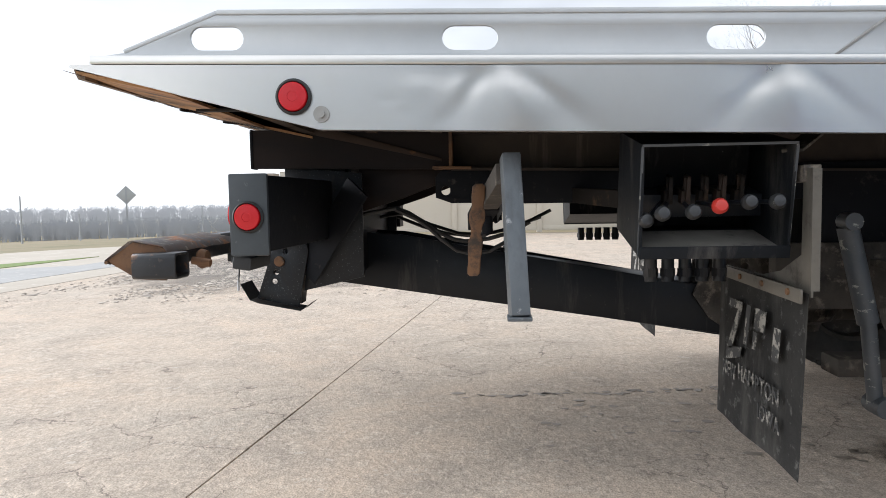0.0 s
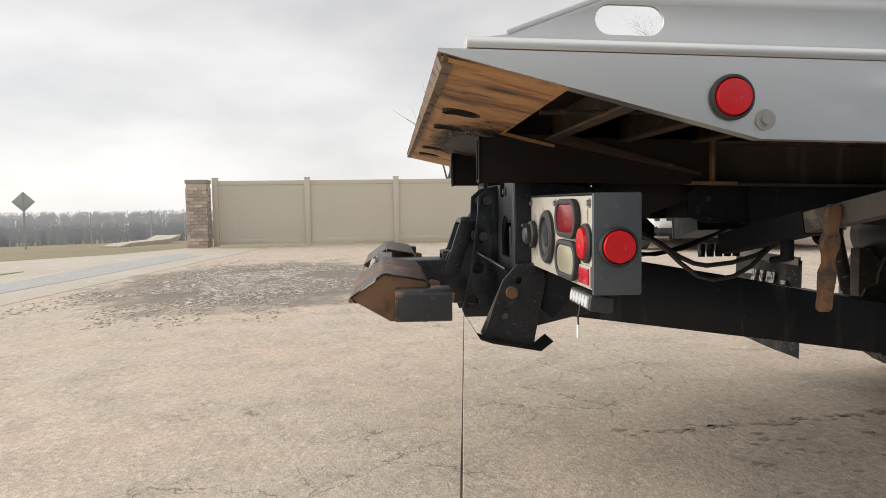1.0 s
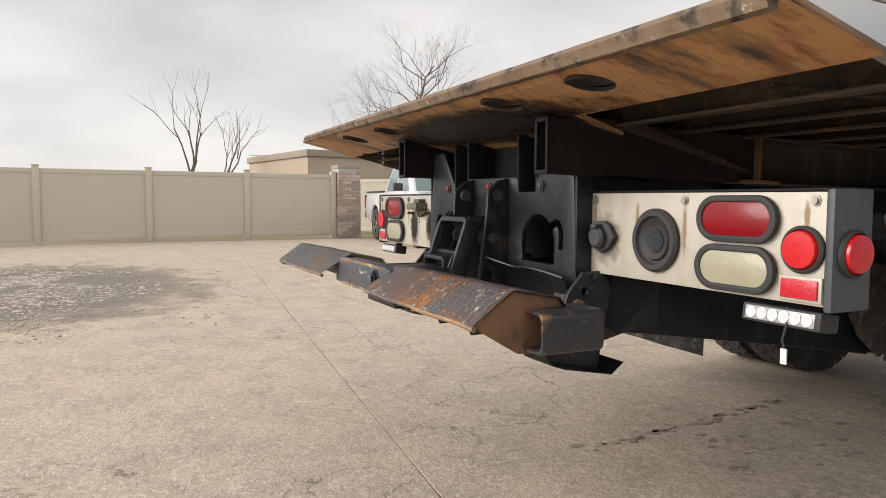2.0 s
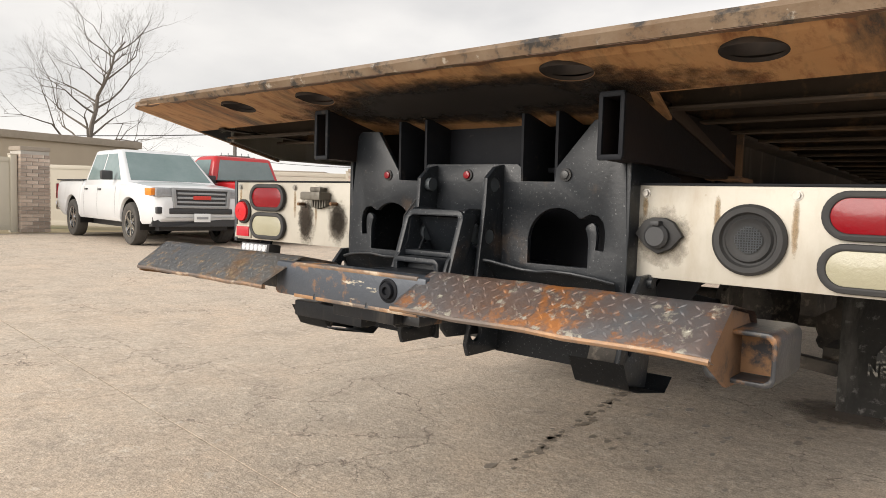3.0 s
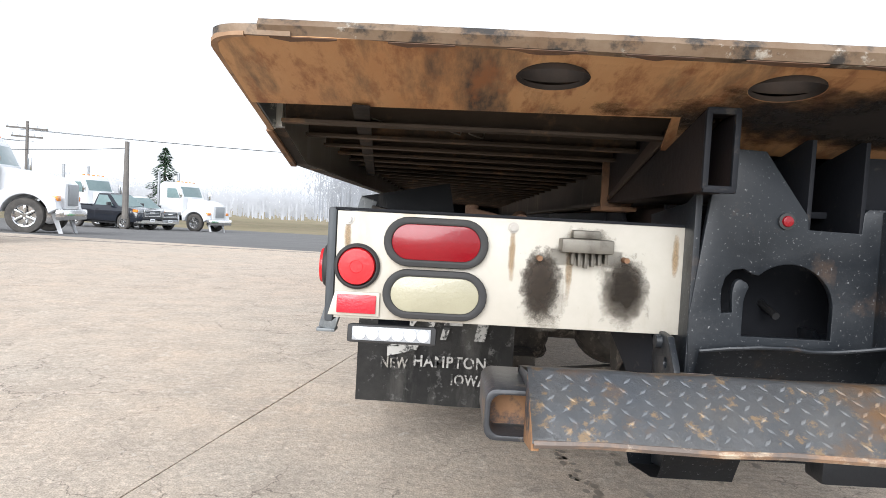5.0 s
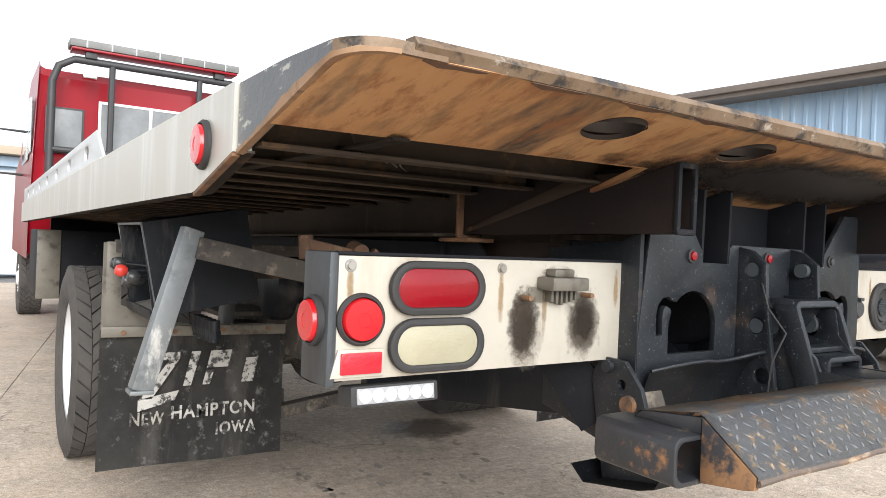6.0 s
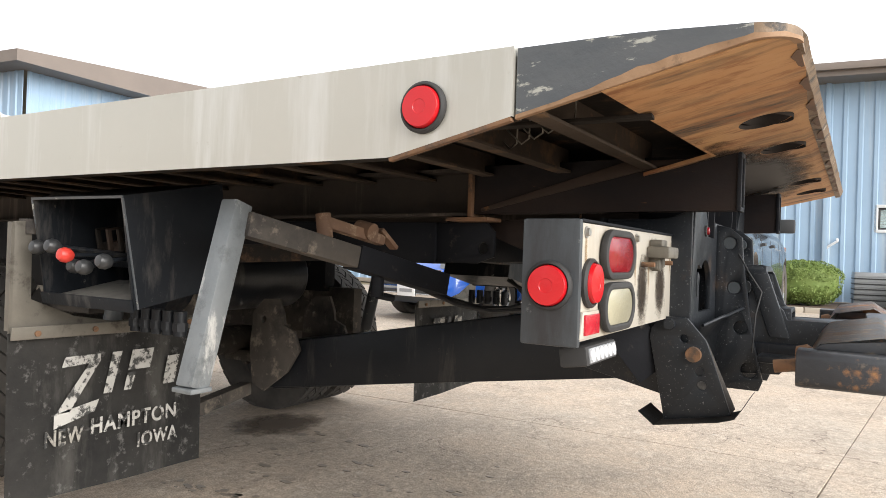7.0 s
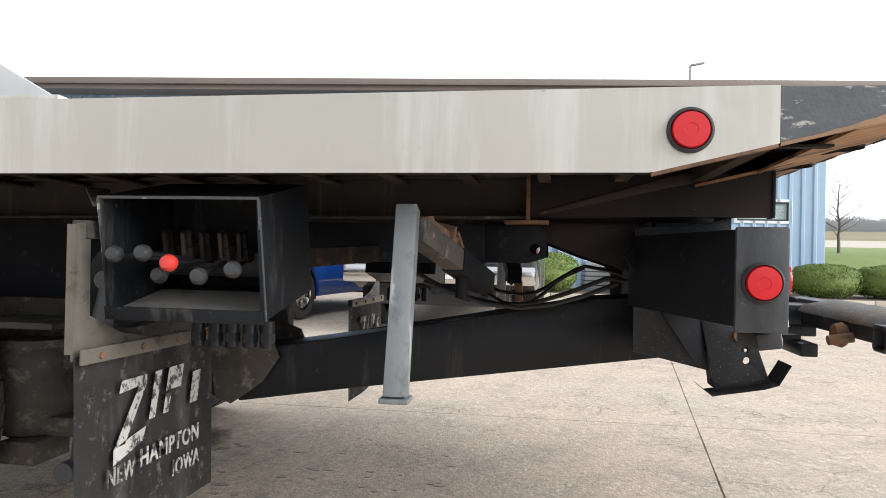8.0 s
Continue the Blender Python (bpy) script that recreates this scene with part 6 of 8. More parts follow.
# ---- cab
cabm = bmesh.new()
join(cabm, plate([(6.62, 1.0), (6.62, 2.42), (6.70, 2.50), (7.9, 2.52), (8.15, 2.40), (8.45, 1.75), (9.55, 1.62), (9.75, 1.2), (9.75, 0.75), (6.62, 0.75)], 2.12, [], 0.06, "x", 0))
for v in cabm.verts:
    if v.co.z > 1.75:
        v.co.x *= 1 - 0.06 * (v.co.z - 1.75)
part("cab_body", cabm, M_CABRED, truck, "glossy red truck cab")
window = part("rear_window", plate([(-0.50, 1.70), (0.46, 1.70), (0.46, 2.24), (-0.50, 2.24)], 0.012, [[(-0.475, 1.725), (-0.035, 1.725), (-0.035, 2.215), (-0.475, 2.215)], [(-0.005, 1.725), (0.435, 1.725), (0.435, 2.215), (-0.005, 2.215)]], 0.002, "y", 6.600), M_WINWHITE, truck, "white framed sliding rear cab window")
for x0, x1 in ((-0.93, -0.64), (0.60, 0.89)):
    corner = part("corner_window", B(x0 - 0.02, x1 + 0.02, 6.602, 6.612, 1.70, 2.14, bev=0.004), M_TRIM, truck, "black framed cab corner window")
    part("pane", B(x0, x1, 6.598, 6.606, 1.72, 2.12, bev=0.004), M_REARPANE, corner)
for x0, x1 in ((-0.475, -0.035), (-0.005, 0.435)):
    part("pane", B(x0, x1, 6.600, 6.606, 1.725, 2.215), M_REARPANE, window)
for s in (-1, 1):
    sw = bmesh.new()
    join(sw, plate([(6.74, 1.70), (6.74, 2.22), (7.05, 2.26), (7.05, 1.70)], 0.01, (), 0.002, "x", s * 1.052))
    join(sw, plate([(7.15, 1.66), (7.15, 2.28), (7.85, 2.28), (8.15, 1.66)], 0.01, (), 0.002, "x", s * 1.052))
    part("side_window", sw, M_CABGLASS, truck)
    mr = bmesh.new()
    box(mr, *sorted((s * 1.34, s * 1.54)), 7.85, 7.95, 1.58, 2.0, bev=0.03)
    part("mirror_shell", mr, M_TRIM, truck, "black door mirror")
    part("mirror_glass", B(*sorted((s * 1.36, s * 1.52)), 7.84, 7.85, 1.62, 1.97, bev=0.004), M_CHROME, truck)
    ma = bmesh.new()
    tube(ma, [(s * 1.05, 7.9, 2.02), (s * 1.42, 7.9, 2.03), (s * 1.42, 7.9, 1.56), (s * 1.05, 7.9, 1.55)], 0.014)
    part("mirror_arm", ma, M_TRIM, truck)
    tool_box = part("side_box", B(*sorted((s * 0.46, s * 1.13)), 5.40, 6.35, 0.42, 0.97, bev=0.012), M_BLACK, truck, "black side tool box with a pale rear panel")
    part("box_panel", B(*sorted((s * 0.97, s * 1.135)), 5.385, 5.40, 0.42, 0.97, bev=0.004), M_FLAPMETAL, tool_box, "dusty cream rear panel")
rack = bmesh.new()
for a, b in ((-0.915, 0.915),):
    tube(rack, [(a, 6.45, 1.2), (a, 6.45, 2.35), (a + 0.05, 6.45, 2.5), (a + 0.18, 6.45, 2.58), (b - 0.18, 6.45, 2.58), (b - 0.05, 6.45, 2.5), (b, 6.45, 2.35), (b, 6.45, 1.2)], 0.035, 12)
for x in (-0.41, 0.41):
    tube(rack, [(x, 6.45, 1.2), (x, 6.45, 2.58)], 0.03, 10)
tube(rack, [(-0.915, 6.45, 1.72), (0.915, 6.45, 1.72)], 0.03, 10)
part("cab_guard", rack, M_TRIM, truck, "black tubular cab guard")
lbx = bmesh.new()
box(lbx, -0.79, 0.79, 6.36, 6.60, 2.685, 2.76, bev=0.02)
light_bar = part("light_bar", lbx, M_BEACON, truck, "long pale roof beacon bar")
for k in range(-3, 4):
    part("divider", B(k * 0.215 - 0.008, k * 0.215 + 0.008, 6.357, 6.603, 2.684, 2.7625, bev=0.004), M_GREYMETAL, light_bar)
part("light_bar_base", B(-0.77, 0.77, 6.37, 6.59, 2.66, 2.684, bev=0.008), M_CABRED, light_bar)
for x in (-0.6, 0.6):
    part("light_bar_bracket", B(x - 0.05, x + 0.05, 6.40, 6.50, 2.60, 2.66, bev=0.006), M_TRIM, light_bar)
for x in (-0.61, 0.61):
    wk = bmesh.new()
    box(wk, x - 0.06, x + 0.06, 6.36, 6.44, 2.40, 2.49, bev=0.01)
    part("rack_lamp", wk, M_CHROME, truck, "small square chrome work lamp")
CAB_PARTS = {"cab_body", "rear_window", "corner_window", "side_window", "mirror_shell", "mirror_glass", "mirror_arm", "cab_guard", "light_bar", "rack_lamp"}
for ob in truck.children:
    if ob.name.split(".")[0] in CAB_PARTS:
        ob.location.x = -0.085
part("bed_headboard", shear(B(-1.2, 1.2, 6.08, 6.13, 1.2, 1.34, bev=0.006)), M_ALU, truck, "low aluminium bed headboard")

# ---------------------------------------------------------------- fences and pillars
BRICK_MESHES = {}


def brick(parent, length, course, m):
    """One brick, lying along x with its face towards -y; alike bricks share a mesh."""
    key = (round(length, 3), course)
    if key not in BRICK_MESHES:
        me = bpy.data.meshes.new("brick")
        bm = B(0, length, 0, 0.04, 0.006, course - 0.006, bev=0.003)
        bm.to_mesh(me)
        bm.free()
        BRICK_MESHES[key] = me
        me.materials.append(M_BRICKS)
    ob = new("brick", BRICK_MESHES[key])
    ob.parent, ob.matrix_basis = parent, m


def pillar(x, y, w, h, rz, label):
    th = thing("brick_pillar", label, "pillar", "brick gate pillars", (x, y, 0))
    th.rotation_euler = (0, 0, radians(rz))
    part("core", B(-w / 2 + 0.012, w / 2 - 0.012, -w / 2 + 0.012, w / 2 - 0.012, 0, h - 0.02), M_MORTAR, th)
    course, ln = 0.078, w / 2.5
    for k in range(int((h - 0.1) / course)):
        z0 = k * course
        for side in range(4):
            turn = Matrix.Rotation(side * math.pi / 2, 4, "Z")
            x0 = -w / 2 + (0 if (k + side) % 2 else -ln / 2)
            while x0 < w / 2 - 0.02:
                a, b = max(x0, -w / 2), min(x0 + ln - 0.012, w / 2 - 0.008)
                if b - a > 0.03:
                    j = 0.006 * random.random()
                    brick(th, b - a, course, turn @ Matrix.Translation((a, -w / 2 - j, z0)))
                x0 += ln
    part("cap", B(-w / 2 - 0.009, w / 2 + 0.009, -w / 2 - 0.009, w / 2 + 0.009, h - 0.09, h, bev=0.012), M_CAP, th, "stone cap")
    return th


def fence(name, p0, p1, h, bays, label, first=True):
    """A vinyl privacy fence: posts, rails and plain infill panels."""
    p0, p1 = Vector((*p0, 0)), Vector((*p1, 0))
    d = p1 - p0
    th = thing(name, label, "fence", "", tuple(p0))
    th.rotation_euler = (0, 0, math.atan2(d.y, d.x))
    step = d.length / bays
    for i in range(bays + 1):
        if i or first:
            bm = bmesh.new()
            box(bm, i * step - 0.065, i * step + 0.065, -0.065, 0.065, 0, h + 0.05, bev=0.006)
            box(bm, i * step - 0.075, i * step + 0.075, -0.075, 0.075, h + 0.05, h + 0.075, bev=0.01)
            part("post", bm, M_FENCE, th)
        if i < bays:
            a, b = i * step + 0.066, (i + 1) * step - 0.066
            part("top_rail", B(a, b, -0.025, 0.025, h - 0.10, h, bev=0.006), M_FENCE, th)
            part("bottom_rail", B(a, b, -0.025, 0.025, 0.05, 0.16, bev=0.006), M_FENCE, th)
            part("panel", B(a, b, -0.012, 0.012, 0.16, h - 0.10), M_FENCE, th)
    return th


random.seed(11)
pillar(-14.3, -4.88, 0.47, 1.58, 2, "pale brick pillar with a stone cap at the end of the fence")
pillar(-15.32, 4.37, 0.58, 1.80, 2, "pale brick pillar with a stone cap beside a parked white pickup")
pillar(-11.70, 10.55, 0.44, 1.64, 25, "pale brick pillar with a stone cap behind a red pickup")
pillar(-9.57, 11.52, 0.60, 1.62, 25, "wide pale brick gate pillar with a stone cap")
fence("yard_fence", (-14.55, -4.55), (-15.2, 4.0), 1.56, 4, "beige vinyl privacy fence with smooth panels")
fence("back_fence", (-17.5, 5.2), (-11.95, 10.4), 1.52, 3, "beige vinyl privacy fence behind the parked pickups")
fence("gate_fence", (-11.45, 10.66), (-9.88, 11.37), 1.46, 2, "beige vinyl gate between brick pillars")

# ---------------------------------------------------------------- blue building
site = Matrix.Translation((15.75, 0, 0)) @ Matrix.Rotation(radians(5.2), 4, "Z")


def siding(y0, y1, h, openings=(), pitch=0.30):
    """Ribbed sheet siding in the local plane x = 0, facing -x, with cut openings (y0, y1, z0, z1)."""
    bm = bmesh.new()
    ys, y = [], y0
    while y < y1 - 1e-6:
        for off, dx in ((0, 0), (0.20, 0), (0.225, -0.03), (0.275, -0.03), (0.30, 0)):
            if y + off <= y1:
                ys.append((y + off, dx))
        y += pitch
    cuts = sorted({v for o in openings for v in o[:2]})
    for c in cuts:
        ys.append((c, 0))
    ys.sort()
    zs = sorted({0, h, *[v for o in openings for v in o[2:]]})
    g = [[bm.verts.new((dx, yy, z)) for z in zs] for yy, dx in ys]
    for i in range(len(ys) - 1):
        if ys[i + 1][0] - ys[i][0] < 1e-5:
            continue
        for k in range(len(zs) - 1):
            ym, zm = (ys[i][0] + ys[i + 1][0]) / 2, (zs[k] + zs[k + 1]) / 2
            if any(o[0] < ym < o[1] and o[2] < zm < o[3] for o in openings):
                continue
            bm.faces.new((g[i][k], g[i + 1][k], g[i + 1][k + 1], g[i][k + 1]))
    bmesh.ops.remove_doubles(bm, verts=bm.verts, dist=1e-4)
    bmesh.ops.solidify(bm, geom=list(bm.faces), thickness=0.02)
    return bm


blue = thing("blue_building", "long pale blue steel-sided building with brown roof trim and small windows", "building")
blue.matrix_world = site @ Matrix.Diagonal((1, 1, 0.975, 1))
WIN = [(-1.50, -0.72, 1.78, 2.27), (-3.60, -2.32, 1.96, 2.45), (-5.42, -4.14, 1.96, 2.45), (3.0, 4.3, 1.93, 2.48), (7.2, 8.5, 1.93, 2.48)]
part("front_wall", siding(-6.3, 17.5, 5.15, WIN), M_BLUEWALL, blue, "pale blue ribbed steel siding")
part("inner_wall", B(0.25, 0.35, -6.2, 17.4, 0, 5.1), M_TANWALL, blue)
bm = siding(-0.1, 12, 5.15)
bmesh.ops.transform(bm, matrix=Matrix.Translation((12, -6.32, 0)) @ Matrix.Rotation(radians(90), 4, "Z"), verts=bm.verts)
part("end_wall", bm, M_BLUEWALL, blue, "pale blue ribbed steel siding")
part("back_wall", B(11.9, 12.0, -6.2, 17.5, 0, 5.1), M_BLUEWALL, blue)
rf = plate([(-0.75, 5.12), (-0.75, 5.38), (6.0, 6.1), (12.8, 5.38), (12.8, 5.12)], 27.2, (), 0.0, "y", 5.0)
part("roof", rf, M_ROOF, blue, "low brown metal roof with deep eaves")
part("gutter", B(-0.86, -0.75, -8.6, 18.4, 5.24, 5.40, bev=0.01), M_ROOF, blue)
part("base_trim", B(-0.06, 0.0, -6.3, 17.5, 0.0, 0.12, bev=0.01), M_CAP, blue)
for k, (a, b, c, d) in enumerate(WIN):
    wf = bmesh.new()
    for bx in ((a - 0.08, b + 0.08, d, d + 0.07), (a - 0.08, b + 0.08, c - 0.07, c), (a - 0.08, a, c, d), (b, b + 0.08, c, d)):
        box(wf, -0.05, 0.06, bx[0], bx[1], bx[2], bx[3], bev=0.006)
    wob = part("window", wf, M_WINWHITE, blue, "small white-framed window with closed blinds")
    dk = bmesh.new()
    for bx in ((a, b, d - 0.045, d), (a, b, c, c + 0.045), (a, a + 0.045, c, d), (b - 0.045, b, c, d)):
        box(dk, -0.02, 0.04, bx[0], bx[1], bx[2], bx[3], bev=0.003)
    part("window_sash", dk, M_TRIM, wob)
    sl = bmesh.new()
    for q in range(11):
        z = c + 0.045 + (d - c - 0.09) * (q + 0.5) / 11
        bar(sl, (0.05, a + 0.045, z), (0.05, b - 0.045, z), 0.006, 0.030, 0.001, 25)
    part("blind", sl, M_BLIND, wob)
    pane = part("pane", B(0.0, 0.006, a + 0.04, b - 0.04, c + 0.04, d - 0.04), M_CLEAR, wob)
    pane.visible_shadow = False
for y in (0.3, -3.9, 6.0):
    dsp = bmesh.new()
    box(dsp, -0.12, -0.031, y - 0.05, y + 0.05, 0.1, 5.2, bev=0.01)
    part("downspout", dsp, M_BLUEWALL, blue)
cnd = bmesh.new()
tube(cnd, [(-0.06, 0.05, 1.55), (-0.12, 0.05, 1.5), (-0.10, 0.22, 1.38), (-0.06, 0.30, 1.28), (-0.05, 0.30, 0.5)], 0.03)
part("wall_pipe", cnd, M_WINWHITE, blue, "white pipe on the wall")
part("meter_box", B(-0.10, -0.031, -1.55, -1.40, 1.22, 1.42, bev=0.01), M_BLUEWALL, blue)
# projecting wing
wing = thing("building_wing", "projecting wing of the blue steel building under a brown eave", "building")
wing.matrix_world = Matrix.Translation((7.4, 17.6, 0)) @ Matrix.Rotation(radians(5.2), 4, "Z")
bm = siding(0, 7.6, 5.15)
bmesh.ops.transform(bm, matrix=Matrix.Rotation(radians(90), 4, "Z") @ Matrix.Translation((0, -7.6, 0)), verts=bm.verts)
part("side_wall", bm, M_BLUEWALL, wing, "pale blue ribbed steel siding")
bm = siding(0, 14, 5.15)
part("end_wall", bm, M_BLUEWALL, wing, "pale blue ribbed steel siding")
part("roof", plate([(-0.7, 5.12), (-0.7, 5.40), (8.5, 6.1), (8.5, 5.12)], 15.4, (), 0.0, "y", 6.9), M_ROOF, wing, "brown eave")
part("wall_plate", B(2.2, 2.8, -0.06, -0.035, 3.55, 3.95, bev=0.005), M_WINWHITE, wing, "small white wall sign")
part("wall_lamp", B(4.1, 4.4, -0.20, -0.035, 4.2, 4.55, bev=0.03), M_TRIM, wing, "dark wall lamp")
# brick annexe
annex = thing("brick_annexe", "low brick and blue annexe with a white door", "building", "", (-1.75, 15.8, 0))
random.seed(5)
for k in range(30):
    z0 = k * 0.08
    for q in range(4):
        x0 = -0.36 + q * 0.2 - (0.1 if k % 2 else 0)
        a, b = max(x0, -0.36), min(x0 + 0.19, 0.36)
        if b - a > 0.03:
            brick(annex, b - a, 0.08, Matrix.Translation((a, -0.372 - 0.006 * random.random(), z0)))
            brick(annex, b - a, 0.08, Matrix.Rotation(radians(-90), 4, "Z") @ Matrix.Translation((-b, -0.372 - 0.006 * random.random(), z0)))
part("brick_core", B(-0.355, 0.355, -0.355, 4.0, 0, 2.42), M_MORTAR, annex)
part("blue_wall", B(0.36, 5.5, -0.05, 0.05, 0, 2.42), M_BLUEWALL, annex)
part("door", B(0.42, 1.1, -0.10, -0.052, 0.02, 2.05, bev=0.008), M_WINWHITE, annex, "white steel door")
part("door_frame", plate([(0.36, 0.0), (0.36, 2.12), (1.16, 2.12), (1.16, 0.0), (1.10, 0.0), (1.10, 2.06), (0.42, 2.06), (0.42, 0.0)], 0.05, (), 0.004, "y", -0.08), M_GREYMETAL, annex)
part("roof", B(-0.5, 5.6, -0.55, 4.2, 2.42, 2.58, bev=0.01), M_TANWALL, annex, "flat tan roof")
part("sign_board", B(0.5, 1.5, -0.2, -0.16, 2.2, 2.4), M_BLUEWALL, annex)
beacon = thing("beacon_mast", "thin grey mast with a red beacon on top", "mast", "", (-1.55, 15.2, 0))
bm = bmesh.new()
rod(bm, (0, 0, 0), (0, 0, 4.6), 0.055, 0.04)
box(bm, -0.16, 0.05, -0.05, 0.05, 4.35, 4.45)
part("mast", bm, M_GREYMETAL, beacon)
bm = bmesh.new()
lathe(bm, [(0.07, 4.6), (0.08, 4.7), (0.07, 4.85), (0, 4.92)], 16)
part("beacon_lens", bm, M_RED, beacon, "red beacon lens")

# bed, bushes, cooling unit, sign
mb = plate([(-2.7, -8.7), (-0.07, -8.7), (-0.07, 9.0), (-2.3, 9.0), (-2.6, 4.0)], 0.12, (), 0.02, "z", 0.04)
mulch = tagged(part("mulch_bed", mb, M_MULCH), "dark bark mulch bed along the blue wall", "flower bed", kind="structure")
mulch.matrix_world = site
kb = bmesh.new()
for q in range(-1, 12):
    box(kb, -2.86, -2.70, -7.4 + q * 1.36, -7.4 + q * 1.36 + 1.345, -0.02, 0.10, bev=0.015)
kerb = tagged(part("kerb", kb, M_DRIVE), "pale concrete kerb edging the mulch bed", "kerb", kind="structure")
kerb.matrix_world = site


def bush(lx, ly, rx, ry, h, seed):
    rnd = random.Random(seed)
    th = thing("clipped_bush", "rounded clipped green boxwood bush in the mulch bed", "bush", "clipped bushes")
    th.matrix_world = site @ Matrix.Translation((lx, ly, 0.08))
    core = bmesh.new()
    bmesh.ops.create_icosphere(core, subdivisions=3, radius=1)
    for v in core.verts:
        p = v.co.normalized()
        k = 0.86 + 0.06 * noise.noise(p * 3 + Vector((seed, 0, 0)))
        v.co = Vector((rx * k * p.x, ry * k * p.y, h * 0.5 + h * 0.5 * k * math.copysign(abs(p.z) ** 0.6, p.z)))
    part("inner_mass", core, M_BUSH, th)
    verts, faces = [], []
    for _ in range(7500):
        a, u = rnd.uniform(0, 2 * math.pi), rnd.uniform(-0.95, 1)
        rr = math.sqrt(1 - u * u)
        p = Vector((rr * math.cos(a), rr * math.sin(a), u))
        k = 0.9 + 0.10 * noise.noise(p * 3 + Vector((seed, 0, 0))) + 0.05 * rnd.random()
        c = Vector((rx * k * p.x, ry * k * p.y, h * 0.5 + h * 0.5 * k * math.copysign(abs(p.z) ** 0.6, p.z)))
        t1 = Vector((rnd.gauss(0, 1), rnd.gauss(0, 1), rnd.gauss(0, 1))).normalized()
        t2 = t1.cross(p + Vector((rnd.gauss(0, 0.5), rnd.gauss(0, 0.5), rnd.gauss(0, 0.5)))).normalized()
        s = rnd.uniform(0.014, 0.027)
        i = len(verts)
        verts += [c + t1 * s, c + t2 * s * 0.6, c - t1 * s, c - t2 * s * 0.6]
        faces.append((i, i + 1, i + 2, i + 3))
    me = bpy.data.meshes.new("leaves")
    me.from_pydata(verts, [], faces)
    tagged(part("leaves", me, M_BUSH, th), kind="stuff")


for k, (ly, ry) in enumerate(((0.75, 0.75), (-1.75, 0.9), (-3.8, 0.85), (-5.5, 0.84), (-7.0, 0.9))):
    bush(-1.75, ly, 0.7, ry, 0.80 if k else 0.95, k + 1)
ac = thing("cooling_unit", "grey outdoor air conditioning unit beside the blue wall", "air conditioner")
ac.matrix_world = site @ Matrix.Translation((-0.75, -0.55, 0.08))
part("casing", B(-0.33, 0.33, -0.33, 0.33, 0, 0.72, bev=0.03), M_GREYMETAL, ac)
for k in range(11):
    part("louvre", B(-0.342, 0.342, -0.342, 0.342, 0.08 + 0.055 * k, 0.105 + 0.055 * k), M_TRIM if k % 2 else M_GREYMETAL, ac)
sg = thing("notice_sign", "white notice sign with dark header on a thin post", "sign")
sg.matrix_world = site @ Matrix.Translation((-0.5, -2.98, 0.05))
bm = bmesh.new()
rod(bm, (0.02, 0, 0), (0.02, 0, 1.7), 0.02)
part("post", bm, M_GREYMETAL, sg)
part("board", B(-0.012, 0.0, -0.17, 0.17, 1.22, 1.74, bev=0.003), M_WINWHITE, sg)
part("header", B(-0.016, -0.0125, -0.16, 0.16, 1.53, 1.73), M_TRIM, sg)
for z, w in ((1.64, 0.11), (1.57, 0.13), (1.42, 0.09), (1.30, 0.10)):
    part("text_bar", B(-0.019, -0.0165 if z > 1.5 else -0.0125, -w, w, z - 0.018, z + 0.018), M_AMBER if z > 1.6 else M_GREYMETAL, sg)

# ---------------------------------------------------------------- vehicles
CAR_WHEELS = {}


def car_wheel(parent, m, r, w, paint):
    key = (r, w)
    if key not in CAR_WHEELS:
        bm = bmesh.new()
        h = w / 2
        rr = r * 0.62
        lathe(bm, [(rr, -h * 0.8), ((r + rr) / 2, -h), (r - 0.02, -h * 0.9), (r, -h * 0.6), (r, h * 0.6), (r - 0.02, h * 0.9), ((r + rr) / 2, h), (rr, h * 0.8)], 36)
        tm = bpy.data.meshes.new("tyre")
        bm.to_mesh(tm)
        bm.free()
        bm = bmesh.new()
        lathe(bm, [(rr, h * 0.85), (rr - 0.02, h * 0.8), (rr - 0.03, 0.0), (0, -0.02)], 36)
        for k in range(6):
            a = 2 * math.pi * k / 6
            t = B(0.03, rr - 0.01, -0.032, 0.032, h * 0.45, h * 0.72, bev=0.006)
            join(bm, t, Matrix.Rotation(a, 4, "Z"))
        rod(bm, (0, 0, 0), (0, 0, h * 0.8), 0.06, seg=16)
        rm = bpy.data.meshes.new("rim")
        bm.to_mesh(rm)
        bm.free()
        CAR_WHEELS[key] = (tm, rm)
    tm, rm = CAR_WHEELS[key]
    wob = part("wheel", tm, M_TYRE, parent)
    wob.matrix_basis = m
    part("rim", rm, paint, wob, "alloy rim")


def arch(cy, cz, r, n=11):
    return [(cy + r * math.cos(radians(a)), cz + r * math.sin(radians(a))) for a in [8 + (172 - 8) * i / (n - 1) for i in range(n)]]


def taper(bm, z0, k, w, nose=0.0, y0=2.0, end=3.0):
    """Leans the sides in above z0 and rounds the plan towards the nose (and less at the tail)."""
    for v in bm.verts:
        if v.co.z > z0:
            v.co.x *= 1 - k * (v.co.z - z0)
        f = max(0, (abs(v.co.y) - y0) / (end - y0))
        v.co.x *= 1 - (nose if v.co.y > 0 else nose * 0.25) * f * f
    return bm


